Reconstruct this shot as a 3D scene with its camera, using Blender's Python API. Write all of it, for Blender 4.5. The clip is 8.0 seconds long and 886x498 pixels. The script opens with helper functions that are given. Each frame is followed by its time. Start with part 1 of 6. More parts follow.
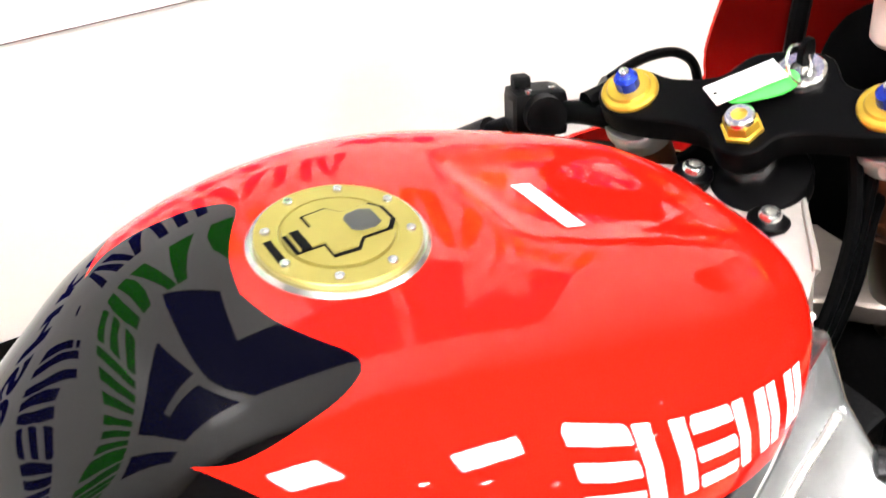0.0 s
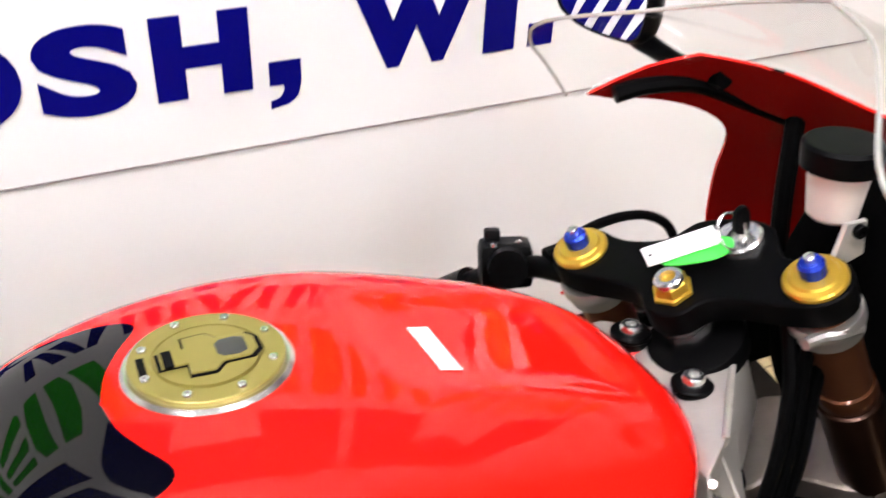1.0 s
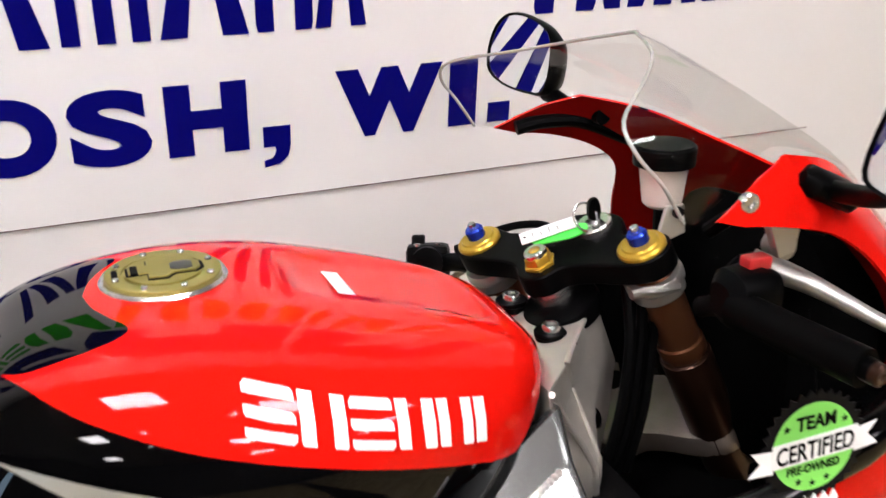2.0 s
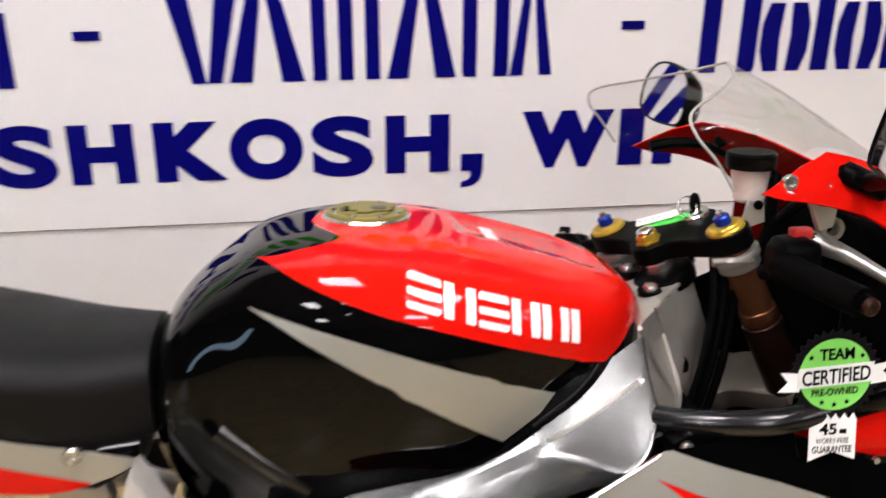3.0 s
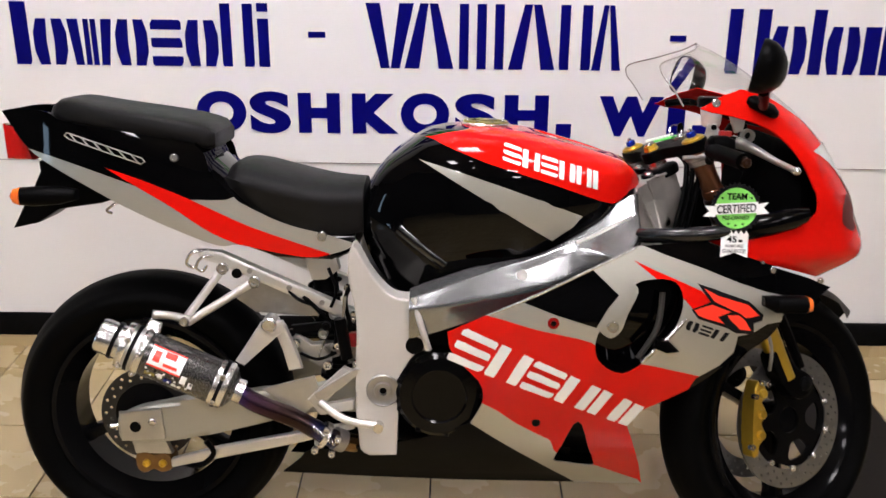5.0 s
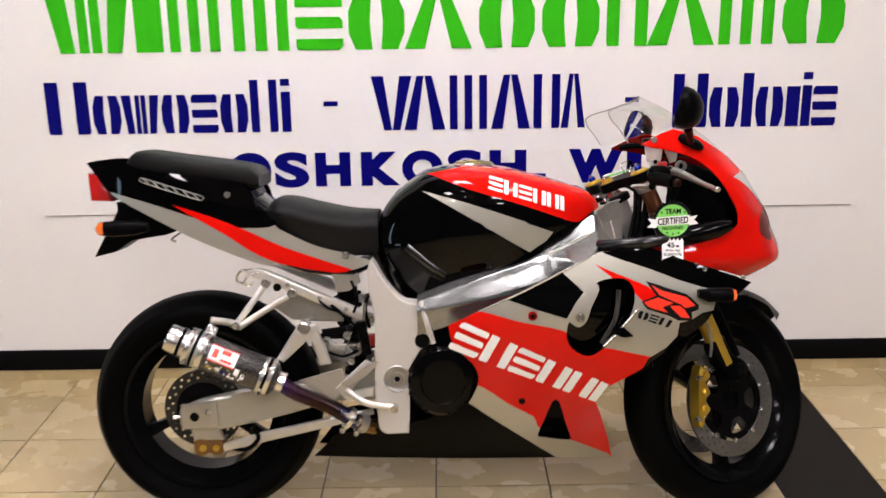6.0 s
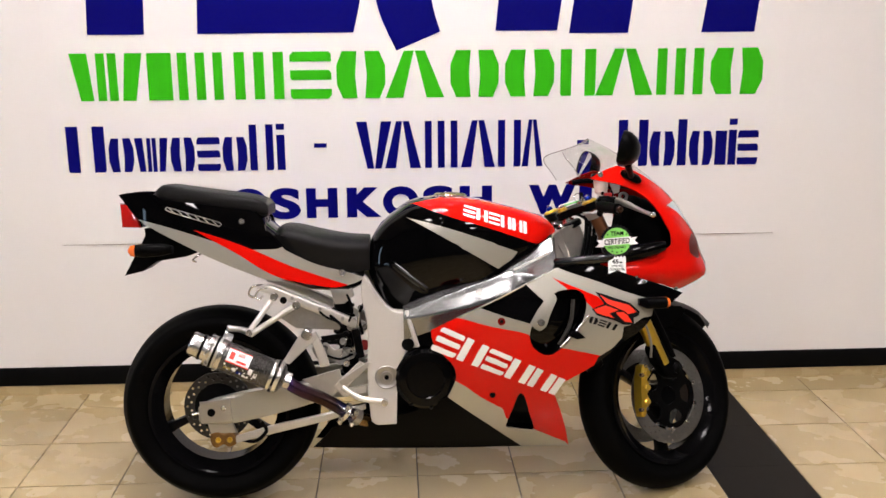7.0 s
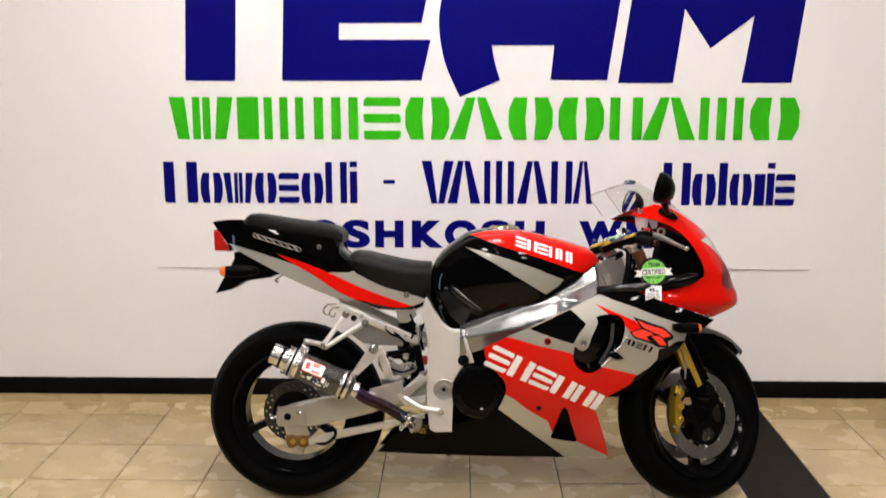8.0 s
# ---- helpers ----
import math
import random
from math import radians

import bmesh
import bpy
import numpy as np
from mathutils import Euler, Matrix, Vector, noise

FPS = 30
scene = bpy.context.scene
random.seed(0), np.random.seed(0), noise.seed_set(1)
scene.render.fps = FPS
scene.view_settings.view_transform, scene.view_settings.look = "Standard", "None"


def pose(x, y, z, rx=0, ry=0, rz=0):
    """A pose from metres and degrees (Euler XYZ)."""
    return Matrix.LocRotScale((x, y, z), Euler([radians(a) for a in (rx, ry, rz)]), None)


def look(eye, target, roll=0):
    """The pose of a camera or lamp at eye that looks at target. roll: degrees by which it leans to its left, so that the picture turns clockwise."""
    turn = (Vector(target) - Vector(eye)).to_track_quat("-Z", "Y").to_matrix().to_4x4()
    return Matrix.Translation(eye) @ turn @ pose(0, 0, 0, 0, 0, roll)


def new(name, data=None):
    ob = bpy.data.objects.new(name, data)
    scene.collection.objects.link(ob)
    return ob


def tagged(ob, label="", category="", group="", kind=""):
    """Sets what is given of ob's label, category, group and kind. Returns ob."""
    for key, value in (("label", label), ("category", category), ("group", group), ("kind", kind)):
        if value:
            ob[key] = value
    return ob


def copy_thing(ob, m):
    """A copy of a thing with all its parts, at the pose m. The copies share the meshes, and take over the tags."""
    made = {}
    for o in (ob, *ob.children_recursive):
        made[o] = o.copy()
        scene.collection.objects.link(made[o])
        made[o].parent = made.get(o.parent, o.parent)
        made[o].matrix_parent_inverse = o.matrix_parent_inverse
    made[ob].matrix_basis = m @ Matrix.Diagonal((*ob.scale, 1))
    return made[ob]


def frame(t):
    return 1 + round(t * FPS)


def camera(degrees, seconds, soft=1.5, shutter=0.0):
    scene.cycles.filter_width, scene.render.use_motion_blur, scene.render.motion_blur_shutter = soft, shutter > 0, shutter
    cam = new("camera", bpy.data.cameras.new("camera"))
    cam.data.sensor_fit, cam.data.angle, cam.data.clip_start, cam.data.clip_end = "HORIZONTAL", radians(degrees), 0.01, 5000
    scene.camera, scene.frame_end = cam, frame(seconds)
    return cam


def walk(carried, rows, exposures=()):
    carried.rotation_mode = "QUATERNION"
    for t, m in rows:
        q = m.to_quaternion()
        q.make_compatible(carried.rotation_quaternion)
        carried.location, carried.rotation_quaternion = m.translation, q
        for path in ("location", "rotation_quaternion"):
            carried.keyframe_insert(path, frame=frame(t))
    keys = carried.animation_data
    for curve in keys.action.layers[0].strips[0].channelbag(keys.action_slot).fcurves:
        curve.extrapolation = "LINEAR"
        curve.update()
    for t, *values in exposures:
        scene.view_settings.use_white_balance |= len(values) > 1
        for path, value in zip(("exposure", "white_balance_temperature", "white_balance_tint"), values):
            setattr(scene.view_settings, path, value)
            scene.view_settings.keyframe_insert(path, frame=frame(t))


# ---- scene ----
cam = camera(48.0, 8.0, shutter=0.4)
PATH = [
    (0, (0.549, -0.22, 1.364), (1.409, 0.901, -0.052), 7.2),
    (0.5, (0.627, -0.259, 1.378), (1.362, 1.009, 0.016), 6.2),
    (1, (0.688, -0.331, 1.393), (1.362, 1.117, 0.19), 3.0),
    (1.2, (0.706, -0.367, 1.397), (1.387, 1.117, 0.242), 2.2),
    (2.3, (0.689, -0.736, 1.407), (1.303, 0.928, 0.483), 2.4),
    (2.5, (0.681, -0.8, 1.417), (1.25, 0.897, 0.523), 2.1),
    (3, (0.69, -1.001, 1.427), (0.934, 0.802, 0.596), 0.5),
    (3.5, (0.711, -1.296, 1.456), (0.758, 0.539, 0.663), 0.7),
    (4, (0.669, -1.539, 1.463), (0.718, 0.334, 0.763), 1.4),
    (4.5, (0.629, -1.8, 1.458), (0.696, 0.058, 0.72), 1.5),
    (4.7, (0.653, -1.877, 1.493), (0.656, -0.02, 0.751), 1.6),
    (5.8, (0.692, -2.433, 1.501), (0.692, -0.526, 0.897), -1.0),
    (6, (0.656, -2.553, 1.504), (0.659, -0.635, 0.938), -0.8),
    (6.5, (0.581, -2.815, 1.526), (0.635, -0.9, 0.953), -0.4),
    (7, (0.576, -3.034, 1.561), (0.667, -1.095, 1.08), -0.4),
    (7.5, (0.589, -3.266, 1.549), (0.585, -1.323, 1.077), 0.8),
    (8, (0.592, -3.401, 1.607), (0.556, -1.443, 1.202), 0.0),
]

EXPOSURES = [(0.0, 1.34, 6400, 10), (0.5, 0.83, 6300, 12), (1.0, 0.58, 6250, 14), (2.5, 0.03, 6400, 15), (4.5, 0.0, 6300, 16), (6.5, 0.06, 6550, 18), (8.0, 0.01, 6600, 14)]
walk(cam, [(t, look(eye, target, roll)) for t, eye, target, roll in PATH], EXPOSURES)

# ---- light ----
world = bpy.data.worlds.new("showroom_air")
world.use_nodes = True
world.node_tree.nodes["Background"].inputs[0].default_value = (0.9, 0.95, 1.0, 1)
world.node_tree.nodes["Background"].inputs[1].default_value = 0.02
scene.world = world
scene.view_settings.exposure = 0.0
LAMP_POWER = 48.5


# ---- materials ----
def nodes_of(name):
    m = bpy.data.materials.new(name)
    m.use_nodes = True
    return m, m.node_tree.nodes, m.node_tree.links, m.node_tree.nodes["Principled BSDF"]


def mat(name, color, rough=0.5, metal=0.0, coat=0.0, vary=0.08, scale=30.0, bump=0.0, bump_scale=200.0, emit=None, strength=0.0, coat_rough=0.03, spec=0.5):
    """A surface with a little change of tone and gloss at two scales, and fine relief."""
    m, n, l, b = nodes_of(name)
    tc = n.new("ShaderNodeTexCoord")
    big = n.new("ShaderNodeTexNoise")
    big.inputs["Scale"].default_value = scale
    big.inputs["Detail"].default_value = 6
    l.new(tc.outputs["Object"], big.inputs["Vector"])
    ramp = n.new("ShaderNodeMix")
    ramp.data_type = "RGBA"
    lo = [c * (1 - vary) for c in color]
    hi = [min(1, c * (1 + vary)) for c in color]
    ramp.inputs[6].default_value = (*lo, 1)
    ramp.inputs[7].default_value = (*hi, 1)
    l.new(big.outputs[0], ramp.inputs[0])
    l.new(ramp.outputs[2], b.inputs["Base Color"])
    mr = n.new("ShaderNodeMapRange")
    mr.inputs[3].default_value = max(0.0, rough * (1 - 1.2 * vary))
    mr.inputs[4].default_value = min(1.0, rough * (1 + 1.2 * vary))
    l.new(big.outputs[0], mr.inputs[0])
    l.new(mr.outputs[0], b.inputs["Roughness"])
    b.inputs["Metallic"].default_value = metal
    b.inputs["Coat Weight"].default_value = coat
    b.inputs["Coat Roughness"].default_value = coat_rough
    b.inputs["Specular IOR Level"].default_value = spec
    if bump:
        fine = n.new("ShaderNodeTexNoise")
        fine.inputs["Scale"].default_value = bump_scale
        fine.inputs["Detail"].default_value = 4 if bump_scale > 20 else 0
        l.new(tc.outputs["Object"], fine.inputs["Vector"])
        bp = n.new("ShaderNodeBump")
        bp.inputs["Strength"].default_value = bump
        bp.inputs["Distance"].default_value = 0.002 if bump_scale > 20 else 0.02
        l.new(fine.outputs[0], bp.inputs["Height"])
        l.new(bp.outputs[0], b.inputs["Normal"])
    if emit:
        b.inputs["Emission Color"].default_value = (*emit, 1)
        b.inputs["Emission Strength"].default_value = strength
    return m


RED = mat("red_paint", (0.62, 0.007, 0.003), 0.025, 0, 0.0, 0.04, 8, spec=0.20)
DARK_RED = mat("dark_red_inner_shade_and_screw", (0.20, 0.004, 0.003), 0.22, 0, 0.0, 0.1, 8, spec=0.15)
BLACK = mat("black_gloss_paint", (0.0010, 0.0010, 0.0012), 0.03, 0, 0.0, 0.1, 10, spec=0.22)
HIGHLIGHT_RIB = mat("black_paint_highlight_rib", (0.0015, 0.0015, 0.0018), 0.22, 0, 0.0, 0.1, 10, spec=0.6)
SILVER = mat("champagne_silver_paint", (0.40, 0.39, 0.335), 0.38, 0.55, 0.8, 0.05, 400)
WHITE_DECAL = mat("white_decal", (0.82, 0.82, 0.80), 0.35, 0, 0.6, 0.03, 40)
RED_DECAL = mat("bright_red_decal", (0.90, 0.035, 0.012), 0.35, 0, 0.6, 0.03, 40)
BLACK_DECAL = mat("black_decal", (0.004, 0.004, 0.005), 0.4, 0, 0.0, 0.05, 40, spec=0.12)
CAST = mat("cast_aluminium", (0.66, 0.64, 0.60), 0.36, 0.75, 0, 0.06, 25, 0.15, 500)
POLISHED = mat("polished_aluminium", (0.255, 0.260, 0.258), 0.25, 0.84, 0, 0.16, 16, 0.12, 13.0)
PIVOT = mat("matt_silver_frame_paint", (0.53, 0.505, 0.465), 0.42, 0.30, 0, 0.05, 12, 0.05, 500)
HEADCAST = mat("rough_grey_casting", (0.49, 0.46, 0.41), 0.30, 0.65, 0, 0.2, 30, 0.25, 120)
YOKECAST = mat("dull_brown_grey_casting", (0.28, 0.235, 0.20), 0.42, 0.7, 0, 0.25, 40, 0.3, 200)
ENGINE_BLACK = mat("gloss_black_engine_paint", (0.0012, 0.0012, 0.0013), 0.13, 0, 0, 0.2, 30, 0.05, 200, spec=0.17)
SHADE_BLACK = mat("shaded_black_belly_paint", (0.0012, 0.0012, 0.0012), 0.35, 0, 0, 0.2, 20, spec=0.04)
BRUSHED = mat("brushed_aluminium", (0.50, 0.49, 0.46), 0.36, 0.9, 0, 0.12, 40, 0.08, 300)
CHROME = mat("bright_metal", (0.66, 0.65, 0.63), 0.24, 0.95, 0, 0.15, 30)
STEEL = mat("dull_steel", (0.36, 0.35, 0.33), 0.38, 0.9, 0, 0.2, 50)
VINYL = mat("black_seat_vinyl", (0.006, 0.0058, 0.006), 0.42, 0, 0, 0.25, 14, 0.35, 900, spec=0.15)
PLASTIC = mat("black_plastic", (0.0013, 0.0013, 0.0014), 0.38, 0, 0, 0.15, 40, 0.1, 600, spec=0.04)
VOID = mat("matt_black_inner_shade", (0.0012, 0.0012, 0.0012), 0.9, 0, 0, 0.2, 60, 0.2, 300, spec=0.01)
DARK_BRONZE = mat("dark_bronze_shade_and_bar_end", (0.034, 0.014, 0.008), 0.3, 0.75, 0, 0.15, 30)
SATIN = mat("satin_black_plastic", (0.030, 0.028, 0.025), 0.34, 0, 0, 0.15, 30, 0.08, 500, spec=0.3)
HEADLIGHT = mat("clear_headlight_cover", (0.50, 0.485, 0.455), 0.10, 0, 0.0, 0.12, 14, spec=0.5)
DARK = mat("dark_engine_paint", (0.0018, 0.0018, 0.002), 0.42, 0.0, 0, 0.3, 30, 0.2, 300, spec=0.06)
RUBBER = mat("tyre_rubber", (0.0016, 0.0016, 0.0016), 0.5, 0, 0, 0.2, 20, 0.15, 400, spec=0.025)
RIM = mat("black_wheel_paint", (0.003, 0.003, 0.0033), 0.12, 0, 0.0, 0.1, 20, spec=0.08)
GOLD = mat("gold_anodised", (0.58, 0.37, 0.04), 0.33, 0.75, 0, 0.12, 60)
CAPGOLD = mat("gold_cap_plate", (0.27, 0.225, 0.055), 0.42, 0.5, 0, 0.06, 90)
BRONZE = mat("bronze_fork_tube", (0.175, 0.066, 0.028), 0.3, 0.75, 0.3, 0.15, 30)
BLUE = mat("blue_anodised", (0.012, 0.04, 0.42), 0.25, 0.7, 0, 0.1, 40)
AMBER = mat("amber_lens", (0.85, 0.16, 0.02), 0.2, 0, 0.8, 0.1, 60)
LENS_RED = mat("red_lens", (0.42, 0.008, 0.006), 0.15, 0, 1.0, 0.15, 120)
MIRROR = mat("mirror_glass", (0.93, 0.94, 0.95), 0.01, 1.0, 0, 0.0, 10)
PAPER = mat("white_tag_paper", (0.85, 0.85, 0.84), 0.45, 0, 0.3, 0.02, 60)
TAG_GREEN = mat("green_tag", (0.07, 0.72, 0.08), 0.4, 0, 0.3, 0.04, 60)
SEAL_GREEN = mat("seal_green", (0.22, 0.70, 0.12), 0.4, 0, 0.3, 0.04, 60)
FLAT_BLACK = mat("black_print_and_hole_shade", (0.002, 0.002, 0.002), 0.5, spec=0.05)
NAVY = mat("navy_vinyl_letter", (0.002, 0.002, 0.13), 0.38, 0, 0, 0.05, 12, spec=0.08)
GREEN = mat("green_vinyl_letter", (0.025, 0.42, 0.008), 0.38, 0, 0, 0.05, 12, spec=0.1)
WALL = mat("white_wall_paint", (0.80, 0.785, 0.775), 0.20, 0, 0, 0.02, 3, 0.02, 150)
BOARD = mat("white_sign_board", (0.803, 0.788, 0.778), 0.20, 0, 0, 0.015, 4)
BASE = mat("black_baseboard", (0.002, 0.002, 0.002), 0.45, 0, 0, 0.2, 10, spec=0.06)
CEIL = mat("darkened_ceiling_tile", (0.24, 0.235, 0.225), 0.8, 0, 0, 0.04, 20, 0.3, 120)
FARWALL = mat("far_wall_darkened", (0.05, 0.049, 0.047), 0.7, 0, 0, 0.06, 2)
GROUT = mat("grout", (0.085, 0.068, 0.045), 0.8, 0, 0, 0.15, 60)
FLUID = mat("translucent_reservoir", (0.58, 0.51, 0.46), 0.35, 0, 0.3, 0.08, 40)
SHOCK_RED = mat("red_cap", (0.5, 0.02, 0.02), 0.35, 0, 0.3, 0.1, 40)
CARBON = mat("grey_muffler_sleeve", (0.06, 0.058, 0.055), 0.27, 0.6, 0.5, 0.12, 300)


def tile_material(name, a, b2, rough, gloss=0.5):
    m, n, l, b = nodes_of(name)
    b.inputs["Specular IOR Level"].default_value = gloss
    tc = n.new("ShaderNodeTexCoord")
    info = n.new("ShaderNodeObjectInfo")
    add = n.new("ShaderNodeVectorMath")
    add.operation = "MULTIPLY_ADD"
    l.new(tc.outputs["Object"], add.inputs[0])
    add.inputs[1].default_value = (1, 1, 1)
    comb = n.new("ShaderNodeCombineXYZ")
    mul = n.new("ShaderNodeMath")
    mul.operation = "MULTIPLY"
    mul.inputs[1].default_value = 37.0
    l.new(info.outputs["Random"], mul.inputs[0])
    l.new(mul.outputs[0], comb.inputs[0])
    l.new(mul.outputs[0], comb.inputs[1])
    l.new(comb.outputs[0], add.inputs[2])
    noise1 = n.new("ShaderNodeTexNoise")
    noise1.inputs["Scale"].default_value = 6
    noise1.inputs["Detail"].default_value = 4
    noise1.inputs["Roughness"].default_value = 0.5
    l.new(add.outputs[0], noise1.inputs["Vector"])
    ramp = n.new("ShaderNodeValToRGB")
    ramp.color_ramp.elements[0].position, ramp.color_ramp.elements[1].position = 0.22, 0.80
    ramp.color_ramp.elements[0].color, ramp.color_ramp.elements[1].color = (*a, 1), (*b2, 1)
    l.new(noise1.outputs[0], ramp.inputs[0])
    hsv = n.new("ShaderNodeHueSaturation")
    mr = n.new("ShaderNodeMapRange")
    mr.inputs[3].default_value, mr.inputs[4].default_value = 0.92, 1.07
    l.new(info.outputs["Random"], mr.inputs[0])
    l.new(mr.outputs[0], hsv.inputs["Value"])
    l.new(ramp.outputs[0], hsv.inputs["Color"])
    l.new(hsv.outputs[0], b.inputs["Base Color"])
    rr = n.new("ShaderNodeMapRange")
    rr.inputs[3].default_value, rr.inputs[4].default_value = rough * 0.92, rough * 1.1
    l.new(noise1.outputs[0], rr.inputs[0])
    l.new(rr.outputs[0], b.inputs["Roughness"])
    bp = n.new("ShaderNodeBump")
    bp.inputs["Strength"].default_value, bp.inputs["Distance"].default_value = 0.03, 0.002
    l.new(noise1.outputs[0], bp.inputs["Height"])
    l.new(bp.outputs[0], b.inputs["Normal"])
    return m


TILE = tile_material("beige_floor_tile", (0.436, 0.338, 0.172), (0.455, 0.357, 0.191), 0.27)
TILE_DARK = tile_material("charcoal_floor_tile", (0.0056, 0.0041, 0.0028), (0.0082, 0.0060, 0.0042), 0.42, 0.08)


def clear_material():
    m, n, l, b = nodes_of("clear_acrylic")
    n.remove(b)
    out = n["Material Output"]
    mix, tr, gl, lw = (n.new("ShaderNode" + k) for k in ("MixShader", "BsdfTransparent", "BsdfGlossy", "LayerWeight"))
    tr.inputs[0].default_value = (0.93, 0.935, 0.92, 1)
    gl.inputs["Roughness"].default_value = 0.03
    lw.inputs[0].default_value = 0.5
    power, gain = n.new("ShaderNodeMath"), n.new("ShaderNodeMath")
    power.operation, gain.operation = "POWER", "MULTIPLY_ADD"
    power.inputs[1].default_value = 4.0
    gain.inputs[1].default_value, gain.inputs[2].default_value = 0.3, 0.03
    l.new(lw.outputs["Facing"], power.inputs[0])
    l.new(power.outputs[0], gain.inputs[0])
    l.new(gain.outputs[0], mix.inputs[0])
    l.new(tr.outputs[0], mix.inputs[1])
    l.new(gl.outputs[0], mix.inputs[2])
    l.new(mix.outputs[0], out.inputs[0])
    return m


CLEAR = clear_material()


def titanium_material():
    """Heat tint that runs along the pipe, from blue through violet to straw."""
    m, n, l, b = nodes_of("heat_tinted_titanium")
    tc = n.new("ShaderNodeTexCoord")
    sep = n.new("ShaderNodeSeparateXYZ")
    l.new(tc.outputs["Object"], sep.inputs[0])
    ns = n.new("ShaderNodeTexNoise")
    ns.inputs["Scale"].default_value = 18
    l.new(tc.outputs["Object"], ns.inputs["Vector"])
    ad = n.new("ShaderNodeMath")
    ad.operation = "MULTIPLY_ADD"
    l.new(ns.outputs[0], ad.inputs[0])
    ad.inputs[1].default_value = 0.05
    l.new(sep.outputs[0], ad.inputs[2])
    mr = n.new("ShaderNodeMapRange")
    mr.inputs[1].default_value, mr.inputs[2].default_value = 0.25, 0.47
    l.new(ad.outputs[0], mr.inputs[0])
    ramp = n.new("ShaderNodeValToRGB")
    e = ramp.color_ramp.elements
    e[0].color, e[1].color = (0.05, 0.035, 0.26, 1), (0.24, 0.15, 0.065, 1)
    for pos, col in ((0.16, (0.05, 0.022, 0.045, 1)), (0.45, (0.035, 0.018, 0.014, 1)), (0.70, (0.030, 0.018, 0.018, 1)), (0.86, (0.02, 0.035, 0.13, 1))):
        e.new(pos).color = col
    l.new(mr.outputs[0], ramp.inputs[0])
    l.new(ramp.outputs[0], b.inputs["Base Color"])
    b.inputs["Metallic"].default_value, b.inputs["Roughness"].default_value = 0.9, 0.25
    return m


TITAN = titanium_material()
LAMP = mat("lamp_diffuser", (0.9, 0.9, 0.9), 0.6, emit=(1.0, 0.965, 0.95), strength=LAMP_POWER)

DAYLIGHT = mat("daylight_outside", (0.3, 0.3, 0.3), 0.9, emit=(0.55, 0.78, 1.0), strength=9.0)


# ---- geometry helpers ----
from mathutils.geometry import delaunay_2d_cdt


def finish(bm, name, mats, parent=None, label="", angle=35):
    bm.faces.ensure_lookup_table()
    if not bm.faces[0].tag:
        bmesh.ops.recalc_face_normals(bm, faces=bm.faces[:])
    me = bpy.data.meshes.new(name)
    bm.edges.index_update()
    hard = [e.index for e in bm.edges if not e.smooth]
    bm.to_mesh(me)
    bm.free()
    for m in mats if isinstance(mats, (list, tuple)) else [mats]:
        me.materials.append(m)
    for p in me.polygons:
        p.use_smooth = True
    me.set_sharp_from_angle(angle=radians(angle))
    for k in hard:
        me.edges[k].use_edge_sharp = True
    ob = new(name, me)
    if parent:
        ob.parent = parent
    if label:
        tagged(ob, label)
    return ob


def part(name, bm, material, parent, label="", angle=35):
    return finish(bm, name, material, parent, label, angle)


def curve(pts, n=6):
    """Points on a smooth line through pts."""
    out = []
    p = [np.array(q, float) for q in pts]
    for i in range(len(p) - 1):
        a, b, c, d = p[max(i - 1, 0)], p[i], p[i + 1], p[min(i + 2, len(p) - 1)]
        for k in range(n):
            t = k / n
            out.append(tuple(0.5 * (2 * b + (c - a) * t + (2 * a - 5 * b + 4 * c - d) * t * t + (3 * b - a - 3 * c + d) * t ** 3)))
    out.append(tuple(p[-1]))
    return out


def rounded(pts, n=5):
    """A closed smooth loop through pts."""
    k = len(pts)
    long = curve([pts[-1], *pts, pts[0], pts[1]], n)
    return long[n:n * (k + 1)]


def spline(xs, ys):
    """A smooth function through (xs, ys)."""
    pts = curve(list(zip(xs, ys)), 12)
    px, py = [q[0] for q in pts], [q[1] for q in pts]
    return lambda x: float(np.interp(x, px, py))


def inside(p, loop):
    x, y = p
    hit = False
    j = len(loop) - 1
    for i in range(len(loop)):
        (xi, yi), (xj, yj) = loop[i], loop[j]
        if (yi > y) != (yj > y) and x < (xj - xi) * (y - yi) / (yj - yi) + xi:
            hit = not hit
        j = i
    return hit


def dense(loop, step):
    out = []
    for a, b in zip(loop, [*loop[1:], loop[0]]):
        k = max(1, int(math.ceil(math.dist(a, b) / step)))
        out += [(a[0] + (b[0] - a[0]) * i / k, a[1] + (b[1] - a[1]) * i / k) for i in range(k)]
    return out


